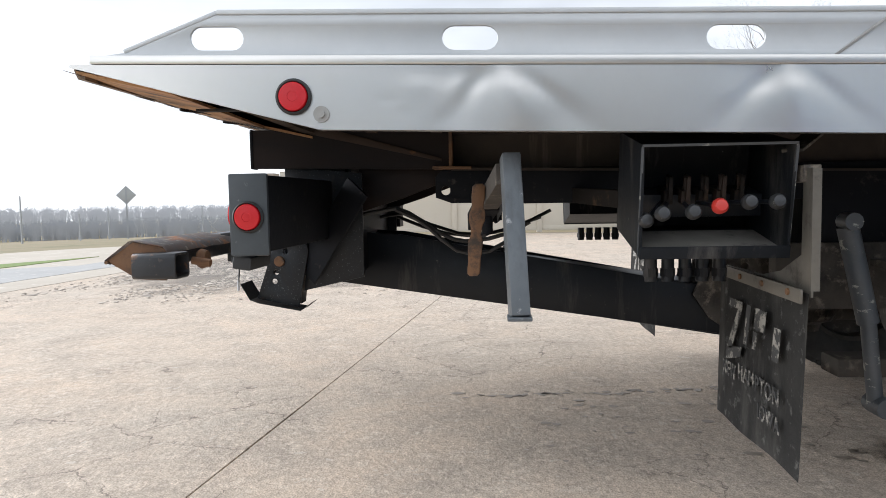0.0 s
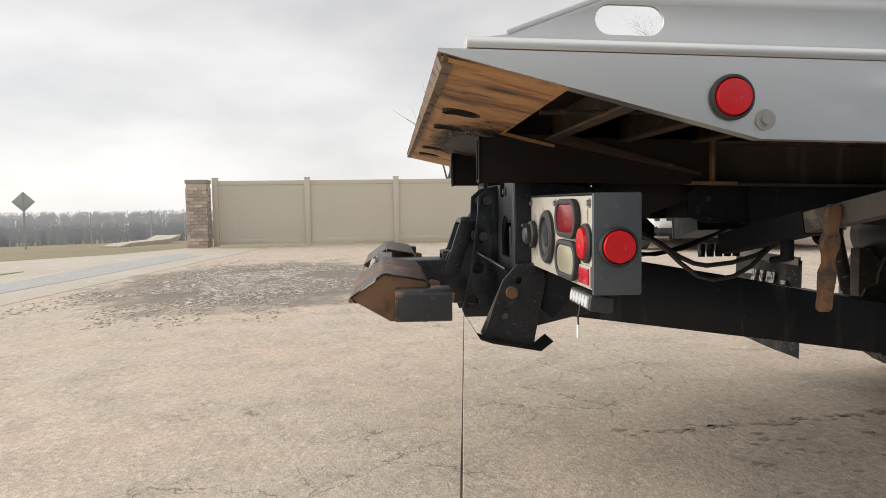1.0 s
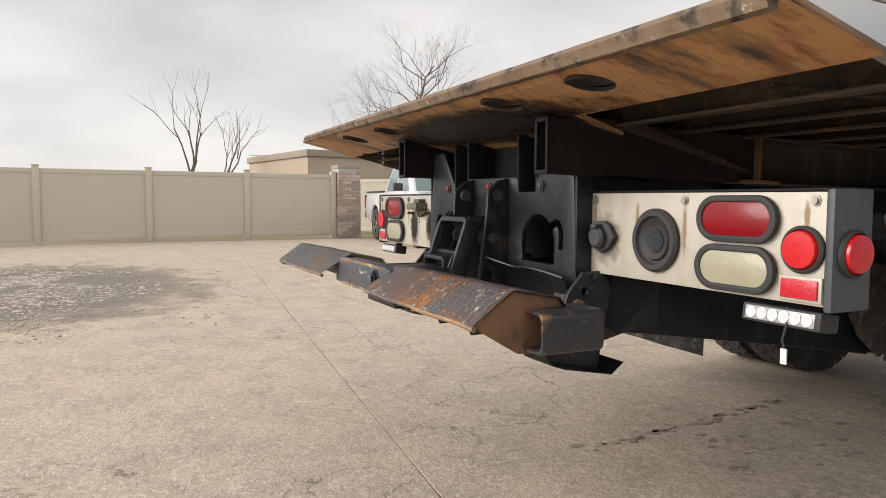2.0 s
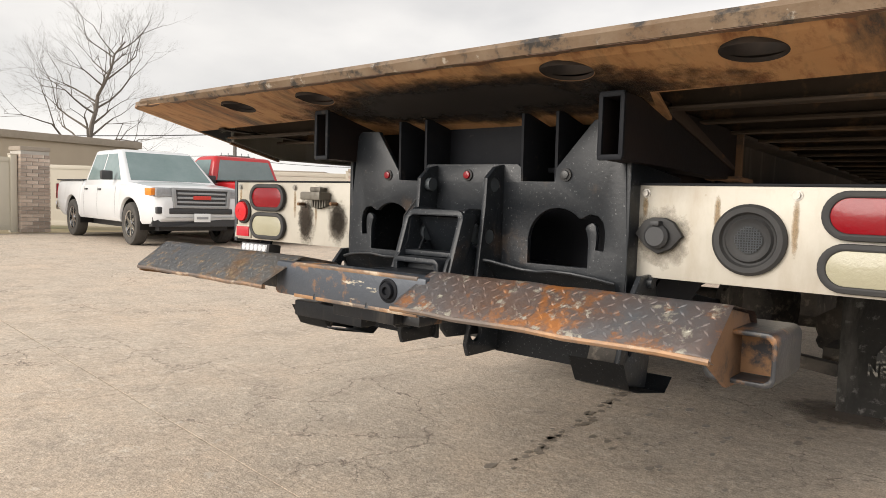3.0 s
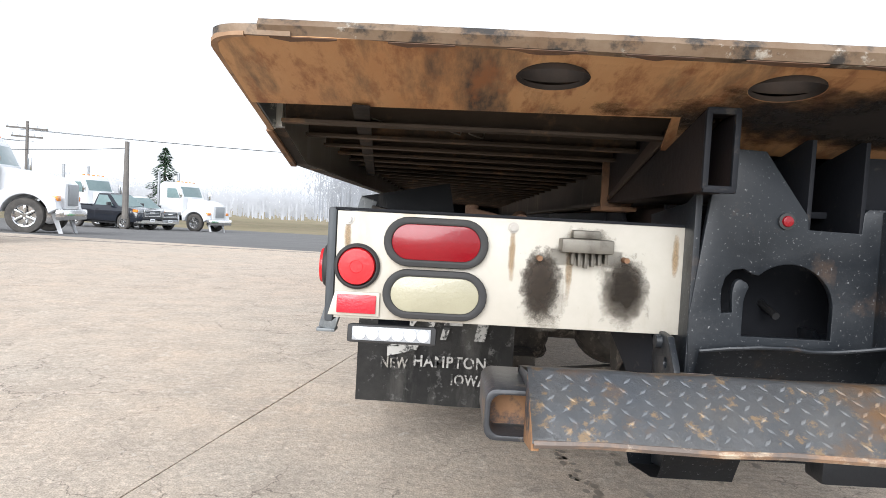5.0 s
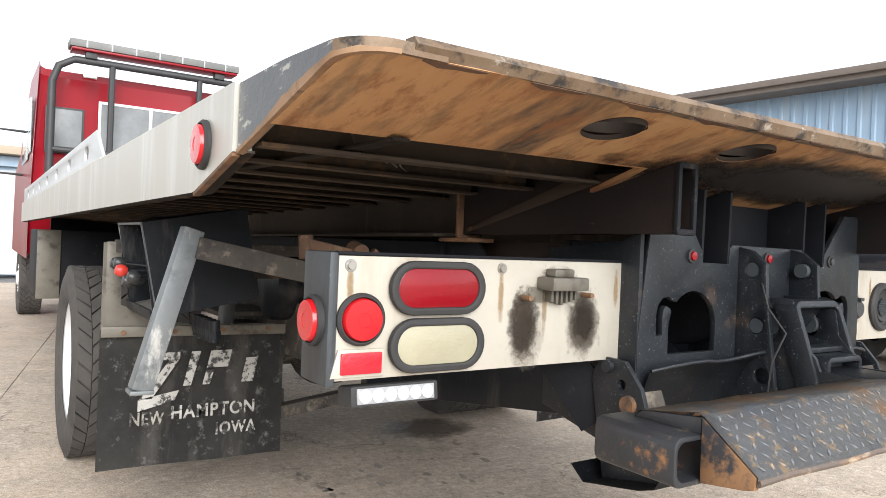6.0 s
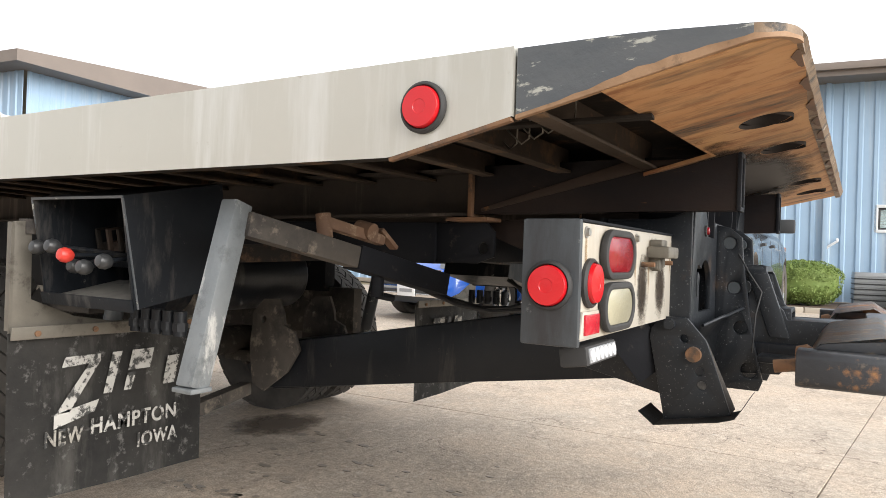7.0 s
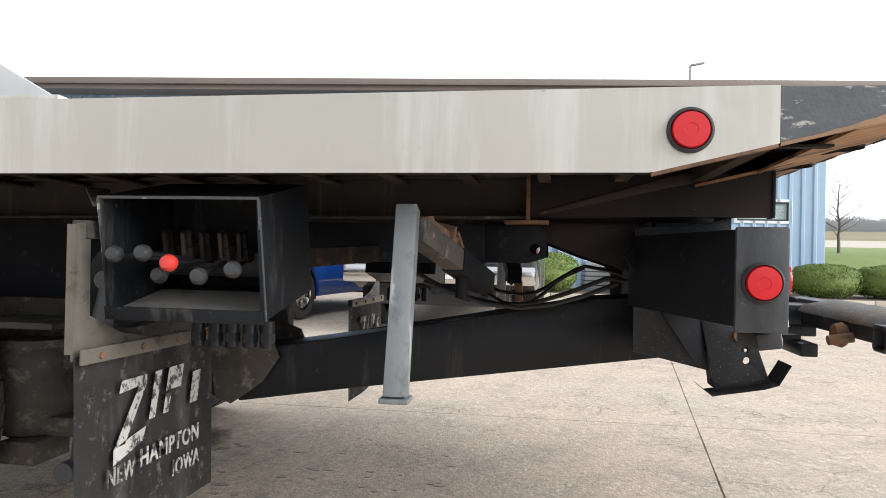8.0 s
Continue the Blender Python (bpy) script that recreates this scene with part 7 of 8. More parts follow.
def loft(rings):
    """A skin through rings of as many points each, closed at both ends."""
    bm = bmesh.new()
    rows = [[bm.verts.new(p) for p in ring] for ring in rings]
    n = len(rows[0])
    for a, b in zip(rows, rows[1:]):
        for k in range(n):
            bm.faces.new((a[k], a[(k + 1) % n], b[(k + 1) % n], b[k]))
    bm.faces.new(rows[0])
    bm.faces.new(rows[-1])
    return bm


def car_body(spec):
    """The lower body: a lofted shell with full flanks, rounded shoulders and cut wheel arches, nose along +y."""
    half, h, r = spec["w"] / 2, spec["l"] / 2, spec["r"]
    reach = r + 0.075
    axles = (spec["front_axle"], spec["rear_axle"])
    ys = {-h + spec["l"] * i / 44 for i in range(45)} | {y for y, _z in spec["upper"]}
    for a in axles:
        ys |= {a + reach * math.cos(radians(q)) for q in range(0, 181, 12)}
    uy, uz = zip(*spec["upper"])
    py, pw = zip(*[(-h, half - 0.07), (-h + 0.06, half - 0.02), (-h + 0.35, half), (h - 1.1, half), (h - 0.5, half - 0.025), (h - 0.22, half - 0.08), (h - 0.07, half - 0.17), (h, half - 0.27)])
    by, bz = zip(*[(-h, 0.56), (-h + 0.5, spec["sill"]), (h - 0.4, spec["sill"] - 0.02), (h - 0.1, spec["sill"]), (h, spec["sill"] + 0.08)])
    rings = []
    last = -99
    for y in sorted(ys):
        if y - last < 0.004:
            continue
        last = y
        w, zt, zb = np.interp(y, py, pw), np.interp(y, uy, uz), np.interp(y, by, bz)
        for a in axles:
            if abs(y - a) < reach:
                zb = max(zb, r + math.sqrt(reach**2 - (y - a) ** 2))
        flare = sum(0.022 * max(0, 1 - abs(abs(y - a) - 0.1) / (reach + 0.15)) for a in axles)
        zs = zt - 0.085
        k = max(zs - zb, 0.02)
        side = [(w - 0.045 + flare, zb), (w - 0.008 + flare, zb + 0.10 * k), (w + flare * 0.6, zb + 0.42 * k), (w - 0.004, zb + 0.74 * k), (w - 0.026, zs), (w - 0.075, zt - 0.012), (w * 0.62, zt + 0.012), (w * 0.2, zt + 0.022)]
        rings.append([(x, y, z) for x, z in side] + [(-x, y, z) for x, z in side[::-1]])
    return loft(rings)


def cab_shell(c):
    """The cab above the belt line: sloping screens, sides that lean in, a rounded roof."""
    def ring(u, z, inset):
        y0, y1 = c["back"][0] + (c["back"][1] - c["back"][0]) * u + inset * 1.5, c["front"][0] + (c["front"][1] - c["front"][0]) * u - inset * 1.5
        w = c["half"][0] + (c["half"][1] - c["half"][0]) * u - inset
        q = 0.085
        return sum([[(x, y, z) for x, y in ring_pts(cx3, cy3, q, n=5, a0=a, a1=a + 90)] for cx3, cy3, a in ((w - q, y1 - q, 0), (-w + q, y1 - q, 90), (-w + q, y0 + q, 180), (w - q, y0 + q, 270))], [])
    z0, z1 = c["z"]
    return loft([ring(-0.12, z0 - 0.12 * (z1 - z0), 0)] + [ring(u, z0 + (z1 - z0) * u, 0) for u in (0, 0.35, 0.7, 0.92)] + [ring(0.96, z1 - 0.022, 0.022), ring(0.98, z1 - 0.006, 0.07), ring(1, z1 + 0.006, 0.20), ring(1, z1 + 0.010, 0.35)])


def cab_glass(c, part_of):
    """Side and end glass lying 5 mm proud of the cab's skin."""
    z0, z1 = c["z"]
    lo, hi = z0 + 0.035, z1 - 0.10

    def at(z):
        u = (z - z0) / (z1 - z0)
        return [c[k][0] + (c[k][1] - c[k][0]) * u for k in ("back", "front", "half")]

    def pane(name, quad, off):
        bm = bmesh.new()
        a = [bm.verts.new(p) for p in quad]
        b = [bm.verts.new(Vector(p) + Vector(off)) for p in quad]
        bm.faces.new(a)
        bm.faces.new(b[::-1])
        for k in range(len(a)):
            bm.faces.new((a[k], a[(k + 1) % len(a)], b[(k + 1) % len(a)], b[k]))
        part(name, bm, M_GLASS, part_of)

    (b0, f0, w0), (b1, f1, w1) = at(lo), at(hi)
    for s in (-1, 1):
        cuts = [b0 + 0.14, *[v for v in c["posts"]], f0 - 0.20]
        tops = [b1 + 0.10, *[v for v in c["posts"]], f1 - 0.10]
        for k in range(len(cuts) - 1):
            g = 0.035
            pane("side_glass", [(s * (w0 - 0.002), cuts[k] + g, lo), (s * (w0 - 0.002), cuts[k + 1] - g, lo), (s * (w1 - 0.002), tops[k + 1] - g, hi), (s * (w1 - 0.002), tops[k] + g, hi)], (s * 0.008, 0, 0))
    pane("windscreen", [(-w0 + 0.10, f0 - 0.002, lo), (w0 - 0.10, f0 - 0.002, lo), (w1 - 0.09, f1 - 0.002, hi + 0.03), (-w1 + 0.09, f1 - 0.002, hi + 0.03)], (0, 0.008, 0.004))
    pane("rear_glass", [(-w0 + 0.14, b0 + 0.002, lo + 0.05), (w0 - 0.14, b0 + 0.002, lo + 0.05), (w1 - 0.12, b1 + 0.002, hi), (-w1 + 0.12, b1 + 0.002, hi)], (0, -0.008, 0.002))


def vehicle(name, label, category, at, heading, paint, spec):
    """A car or pickup, nose along local +y: lofted body with cut wheel arches, cab, glass, lamps, wheels."""
    th = thing(name, label, category, "", (*at, yard_z(at[1])))
    th.rotation_euler = (0, 0, radians(heading))
    W, r, fa, ra, L = spec["w"], spec["r"], spec["front_axle"], spec["rear_axle"], spec["l"]
    cabin = spec["cab"]
    part("body", car_body(spec), paint, th, angle=40)
    part("underbody", B(-W / 2 + 0.30, W / 2 - 0.30, -L / 2 + 0.25, L / 2 - 0.3, 0.28, 0.80), M_TRIM, th)
    part("cab", cab_shell(cabin), paint, th, angle=40)
    cab_glass(cabin, th)
    belt = cabin["z"][0]
    for s in (-1, 1):
        for y in (fa, ra):
            car_wheel(th, pose(s * (W / 2 - 0.115), y, r, 0, s * 90, 0), r, 0.24, M_CHROME)
            if spec.get("arch"):
                ab = bmesh.new()
                tube(ab, [(s * (W / 2 - 0.012), y + (r + 0.095) * math.cos(a), r + (r + 0.095) * math.sin(a)) for a in [radians(-4 + 188 * i / 18) for i in range(19)]], 0.036, 6)
                part("arch_trim", ab, spec["arch"], th, "dark arch flare")
        mx, mz = spec["mirror"]
        mb2 = B(*sorted((s * (W / 2 - 0.02), s * (W / 2 + 0.19))), mx - 0.05, mx + 0.06, mz - 0.08, mz + 0.09, bev=0.03)
        part("door_mirror", mb2, M_TRIM, th)
        fy, fz = spec["lamp"]
        lampm = part("headlamp", B(*sorted((s * (W / 2 - 0.47), s * (W / 2 - 0.135))), fy - 0.22, fy - 0.01, fz - 0.08, fz + 0.085, bev=0.025), M_LED, th, "clear headlamp")
        part("lamp_bezel", B(*sorted((s * (W / 2 - 0.455), s * (W / 2 - 0.23))), fy - 0.016, fy - 0.007, fz - 0.068, fz - 0.035, bev=0.003), M_GREYMETAL, lampm)
        if not spec.get("plain_lamps"):
            part("indicator", B(*sorted((s * (W / 2 - 0.16), s * (W / 2 - 0.062))), fy - 0.36, fy - 0.07, fz - 0.055, fz + 0.075, bev=0.02), M_AMBER, th, "amber indicator")
        ty, tz = spec["tail_lamp"]
        tail = part("tail_lamp", B(*sorted((s * (W / 2 - 0.20), s * (W / 2 - 0.015))), ty - 0.03, ty + 0.12, tz - 0.17, tz + 0.17, bev=0.03), M_RED, th, "red tail lamp")
        part("tail_lamp_band", B(*sorted((s * (W / 2 - 0.195), s * (W / 2 - 0.02))), ty - 0.035, ty - 0.03, tz - 0.05, tz + 0.04), M_WINWHITE, tail)
        if spec.get("side_amber"):
            part("side_marker", B(*sorted((s * (W / 2 - 0.03), s * (W / 2 + 0.006))), -L / 2 + 0.04, -L / 2 + 0.26, tz - 0.02, tz + 0.16, bev=0.006), M_AMBER, th, "amber side marker")
        for k, y in enumerate(cabin["doors"]):
            zb2, zs2 = spec["sill"], np.interp(y, [p[0] for p in spec["upper"]], [p[1] for p in spec["upper"]]) - 0.085
            q = zs2 - zb2
            sm = bmesh.new()
            tube(sm, [(s * (W / 2 - 0.010), y, zb2 + 0.10 * q), (s * (W / 2 - 0.002), y, zb2 + 0.42 * q), (s * (W / 2 - 0.006), y, zb2 + 0.74 * q), (s * (W / 2 - 0.028), y, zs2)], 0.0045, 5)
            part("door_seam", sm, M_TRIM, th)
            if k:
                part("door_handle", B(*sorted((s * (W / 2 - 0.05), s * (W / 2 + 0.012))), y + 0.06, y + 0.20, belt - 0.165, belt - 0.135, bev=0.008), M_TRIM, th)
        for y in (fa, ra):
            well = bmesh.new()
            arc = [(y + (r + 0.070) * math.cos(radians(a)), r + (r + 0.070) * math.sin(radians(a))) for a in range(-12, 193, 12)]
            rows2 = [[well.verts.new((s * x, yy, zz)) for yy, zz in arc] for x in (W / 2 - 0.035, W / 2 - 0.45)]
            for k in range(len(arc) - 1):
                well.faces.new((rows2[0][k], rows2[0][k + 1], rows2[1][k + 1], rows2[1][k]))
            well.faces.new(rows2[1])
            part("wheel_well", well, M_WELL, th)
    gy, gz0, gz1 = spec["grille"]
    gr = part("grille", B(-0.47, 0.47, gy - 0.10, gy, gz0, gz1, bev=0.02), M_TRIM, th, "dark grille")
    part("grille_frame", plate([(-0.53, gz0 - 0.035), (0.53, gz0 - 0.035), (0.56, gz1 + 0.03), (-0.56, gz1 + 0.03)], 0.05, [[(-0.47, gz0 + 0.012), (0.47, gz0 + 0.012), (0.49, gz1 - 0.012), (-0.49, gz1 - 0.012)]], 0.006, "y", gy), spec.get("frame", M_CHROME), gr, "bright grille surround")
    for q in range(3):
        z = gz0 + (gz1 - gz0) * (q + 0.9) / 3.8
        part("grille_bar", B(-0.46, 0.46, gy, gy + 0.012, z - 0.018, z + 0.018, bev=0.006), M_GREYMETAL, gr)
    part("badge", B(-0.17, 0.17, gy + 0.012, gy + 0.022, (gz0 + gz1) / 2 - 0.03, (gz0 + gz1) / 2 + 0.04, bev=0.008), M_REDKNOB if spec.get("badge") else M_CHROME, gr, "plain maker's badge")
    low = spec["sill"]
    def lip(back, z0, z1):
        xs3 = [(W / 2 - 0.125) * k / 12 for k in range(-12, 13)]
        ys3 = [L / 2 + 0.03 - 0.24 * (max(0.0, abs(x) - W / 2 + 0.40) / 0.315) ** 2 - back for x in xs3]
        return [(x, y, z0) for x, y in zip(xs3, ys3)] + [(x, y, z1) for x, y in zip(xs3[::-1], ys3[::-1])]

    part("front_bumper", loft([lip(0, low - 0.05, low + 0.11), lip(0.16, low - 0.06, low + 0.11)]), spec.get("bumper", M_TRIM), th)
    part("air_intake", B(-0.60, 0.60, L / 2 - 0.1, L / 2 + 0.022, low + 0.17, low + 0.27, bev=0.02), M_TRIM, th)
    for s in (-1, 1):
        if spec.get("fog"):
            part("fog_recess", B(*sorted((s * (W / 2 - 0.37), s * (W / 2 - 0.155))), L / 2 - 0.2, L / 2 - 0.02, low + 0.17, low + 0.29, bev=0.02), M_TRIM, th)
    pl2 = part("number_plate", B(-0.155, 0.155, L / 2 + 0.034, L / 2 + 0.046, low + 0.03, low + 0.18, bev=0.004), M_WINWHITE, th)
    part("plate_bar", B(-0.11, 0.11, L / 2 + 0.046, L / 2 + 0.049, low + 0.08, low + 0.125), M_GREYMETAL, pl2)
    rz = spec.get("rear_z", (0.52, 0.72))
    part("rear_bumper", B(-W / 2 + 0.03, W / 2 - 0.03, -L / 2 - 0.10, -L / 2 + 0.12, *rz, bev=0.035), spec.get("rear_bumper", M_CHROME), th, "rear bumper")
    if spec.get("step"):
        part("bumper_step", B(-W / 2 + 0.20, W / 2 - 0.20, -L / 2 - 0.16, -L / 2 + 0.02, rz[0] - 0.03, rz[0] + 0.03, bev=0.015), M_TRIM, th, "black bumper step pad")
    pl3 = part("number_plate", B(-0.16, 0.16, -L / 2 - 0.118, -L / 2 - 0.099, rz[0] + 0.05, rz[1] - 0.005, bev=0.004), M_WINWHITE, th)
    part("plate_bar", B(-0.11, 0.11, -L / 2 - 0.121, -L / 2 - 0.118, rz[0] + 0.09, rz[1] - 0.045), M_GREYMETAL, pl3)
    if spec.get("bed"):
        b0, b1, rail = spec["bed"]
        gate = part("tailgate", B(-W / 2 + 0.215, W / 2 - 0.215, -L / 2 - 0.022, -L / 2 + 0.03, rz[1] + 0.03, rail - 0.01, bev=0.015), paint, th, "tailgate")
        part("tailgate_handle", B(-0.12, 0.12, -L / 2 - 0.032, -L / 2 - 0.02, rail - 0.17, rail - 0.09, bev=0.008), M_TRIM, gate)
        for x, z, w2 in ((-0.52, rz[1] + 0.10, 0.20), (0.55, rz[1] + 0.10, 0.12)):
            part("tailgate_badge", B(x - w2, x + w2, -L / 2 - 0.027, -L / 2 - 0.021, z - 0.012, z + 0.012), M_GREYMETAL, gate)
        for s in (-1, 1):
            part("bed_rail_cap", B(*sorted((s * (W / 2 - 0.13), s * (W / 2 - 0.03))), b0, b1, rail - 0.008, rail + 0.022, bev=0.01), M_TRIM, th)
        hm = bmesh.new()
        rod(hm, (0, -L / 2 - 0.22, 0.44), (0, -L / 2 + 0.3, 0.44), 0.035)
        rod(hm, (-0.5, -L / 2 + 0.15, 0.46), (0.5, -L / 2 + 0.15, 0.46), 0.03)
        rod(hm, (0.45, -L / 2 - 0.02, 0.36), (0.45, -L / 2 + 0.9, 0.40), 0.035)
        part("tow_hitch", hm, M_BLACK, th)
        ab = bmesh.new()
        rod(ab, (-W / 2 + 0.2, ra, r), (W / 2 - 0.2, ra, r), 0.045)
        lathe(ab, [(0, -0.14), (0.10, -0.1), (0.13, 0), (0.10, 0.1), (0, 0.14)], 16, pose(0.05, ra, r, 90, 0, 0))
        part("rear_axle", ab, M_BLACK, th)
    return th


def pickup(cab_back=-1.0, length=5.4, rail=1.17, hood=1.15, roof=1.78, screen=(1.28, 0.42), **more):
    h = length / 2
    crew = cab_back < -0.6
    d = {"l": length, "w": 1.92, "r": 0.385, "front_axle": h - 0.93, "rear_axle": -h + 1.18, "sill": 0.42,
         "upper": [(-h, rail - 0.20), (-h + 0.015, rail - 0.03), (-h + 0.05, rail), (cab_back - 0.06, rail), (cab_back - 0.05, hood - 0.02), (1.15, hood), (1.35, hood), (h - 0.75, hood - 0.035), (h - 0.35, hood - 0.075), (h - 0.14, hood - 0.12), (h - 0.04, hood - 0.20), (h, hood - 0.34)],
         "cab": {"back": (cab_back, cab_back + 0.16), "front": screen, "half": (0.90, 0.71), "z": (hood - 0.01, roof), "posts": [0.10] if crew else [], "doors": [1.05, 0.06, cab_back + 0.12] if crew else [1.05, cab_back + 0.22]},
         "mirror": (0.86, hood + 0.10), "lamp": (h - 0.005, hood - 0.19), "tail_lamp": (-h, rail - 0.24), "grille": (h + 0.012, hood - 0.42, hood - 0.13), "bed": (-h + 0.03, cab_back - 0.07, rail)}
    return d | more


def sedan(**more):
    d = {"l": 4.5, "w": 1.80, "r": 0.33, "front_axle": 1.36, "rear_axle": -1.34, "sill": 0.30,
         "upper": [(-2.25, 0.62), (-2.22, 0.86), (-2.12, 0.98), (-1.6, 1.02), (0.9, 0.98), (1.35, 0.92), (1.8, 0.82), (2.05, 0.74), (2.18, 0.66), (2.25, 0.52)],
         "cab": {"back": (-1.72, -0.75), "front": (1.08, 0.10), "half": (0.80, 0.56), "z": (0.96, 1.45), "posts": [-0.30], "doors": [0.75, -0.28, -1.15]},
         "mirror": (0.62, 1.02), "lamp": (2.14, 0.70), "tail_lamp": (-2.2, 0.82), "grille": (2.25, 0.36, 0.66), "rear_bumper": M_BLUECAR, "frame": M_CHROME, "plain_lamps": True}
    return d | more


vehicle("white_pickup", "white crew-cab pickup with dark grille and black lower bumper, parked", "pickup truck", (-12.33, 5.37), -95.5, M_WHITE, pickup(-0.86, badge=1, fog=1, frame=M_GREYMETAL, screen=(1.46, 0.60))).scale = (0.94, 0.92, 0.96)
vehicle("red_pickup", "red regular-cab pickup with chrome rear bumper and dark arch trims", "pickup truck", (-12.04, 7.27), 88, M_REDTRUCK, pickup(-0.45, 5.5, 1.29, 1.24, 1.87, r=0.40, arch=M_TRIM, side_amber=1, step=1, rear_z=(0.60, 0.78))).scale = (0.93, 0.93, 0.92)
vehicle("dark_pickup", "glossy navy-black pickup with chrome rear bumper, parked facing the building", "pickup truck", (7.95, 1.68), -90, M_NAVY, pickup(-1.0, 5.7, w=2.0, r=0.40, tail_lamp=(-2.85, 0.93), rear_z=(0.50, 0.68), frame=M_TRIM)).scale = (1.08, 1.05, 1.15)
vehicle("blue_sedan", "bright blue sedan parked nose towards the tow truck", "car", (7.76, 4.36), 81.3, M_BLUECAR, sedan())
vehicle("blue_pickup", "dark blue older pickup parked in the yard", "pickup truck", (-18.2, 34.5), -112, M_NAVY, pickup(-0.4, 5.3, bumper=M_CHROME))
vehicle("white_service_truck", "white pickup parked in the yard", "pickup truck", (-18.6, 37.6), -112, M_WHITE, pickup(bumper=M_CHROME))
vehicle("green_pickup", "bright green pickup parked far off", "pickup truck", (-5.6, 44), -70, M_GREENCAR, pickup())
vehicle("red_car", "red sedan parked far off", "car", (-3.4, 45), -75, M_REDTRUCK, sedan(rear_bumper=M_REDTRUCK))


def semi(at, heading):
    th = thing("semi_tractor", "white conventional semi tractor with chrome bumper and grille", "truck", "", (*at, yard_z(at[1])))
    th.rotation_euler = (0, 0, radians(heading))
    part("hood", taper(plate([(-0.2, 1.0), (-0.2, 1.95), (1.1, 1.78), (1.55, 1.62), (1.68, 1.5), (1.68, 0.75), (1.35, 0.70), *arch(0.75, 0.52, 0.64), (-0.1, 0.7)], 1.35, (), 0.08, "x", 0), 1.0, 0.12, 1), M_WHITE, th)
    for s in (-1, 1):
        fn = plate([*arch(0.75, 0.52, 0.62, 15), (-0.05, 0.62), (-0.10, 1.0), (0.2, 1.26), (0.75, 1.36), (1.2, 1.28), (1.55, 1.05), (1.62, 0.75)], 0.55, (), 0.06, "x", s * 0.88)
        part("fender", fn, M_WHITE, th)
        car_wheel(th, pose(s * 1.0, 0.75, 0.52, 0, s * 90, 0), 0.52, 0.28, M_CHROME)
        for y in (-3.8, -5.1):
            car_wheel(th, pose(s * 0.95, y, 0.52, 0, s * 90, 0), 0.52, 0.5, M_CHROME)
        part("headlamp", B(*sorted((s * 0.74, s * 1.06)), 1.42, 1.60, 0.98, 1.14, bev=0.04), M_AMBER, th)
        part("mirror", B(*sorted((s * 1.28, s * 1.46)), -0.05, 0.05, 1.85, 2.4, bev=0.03), M_CHROME, th)
        part("side_glass", plate([(-1.15, 1.9), (-1.15, 2.45), (-0.55, 2.45), (-0.3, 1.9)], 0.02, (), 0.003, "x", s * 1.05), M_GLASS, th)
    part("cab", taper(plate([(-1.7, 0.9), (-1.7, 2.7), (-1.5, 2.82), (-0.6, 2.82), (-0.42, 2.62), (-0.1, 1.95), (-0.1, 0.9)], 2.1, (), 0.07, "x", 0), 1.9, 0.06, 1), M_WHITE, th)
    gm = bmesh.new()
    bar(gm, (0, -0.13, 1.98), (0, -0.39, 2.56), 1.75, 0.03, 0.005)
    part("windscreen", gm, M_GLASS, th)
    part("grille", B(-0.45, 0.45, 1.62, 1.72, 0.85, 1.50, bev=0.04), M_GREYMETAL, th, "chrome mesh grille")
    part("bumper", B(-1.1, 1.1, 1.55, 1.80, 0.42, 0.74, bev=0.05), M_CHROME, th)
    for k in range(5):
        part("roof_marker", B(-0.72 + 0.36 * k - 0.05, -0.72 + 0.36 * k + 0.05, -0.72, -0.60, 2.82, 2.88, bev=0.015), M_AMBER, th)
    part("chassis", B(-0.45, 0.45, -6.0, -0.5, 0.6, 0.9), M_BLACK, th)
    for x in (-0.9, 0.9):
        ex = bmesh.new()
        rod(ex, (x, -1.85, 0.9), (x, -1.85, 3.4), 0.08)
        part("exhaust_pipe", ex, M_GREYMETAL, th)
    return th


semi((-13.1, 18.1), -78).scale = (0.94, 0.94, 0.92)
copy_thing(semi((-16.0, 40.0), -105), pose(-20.5, 38, yard_z(38), 0, 0, -105))

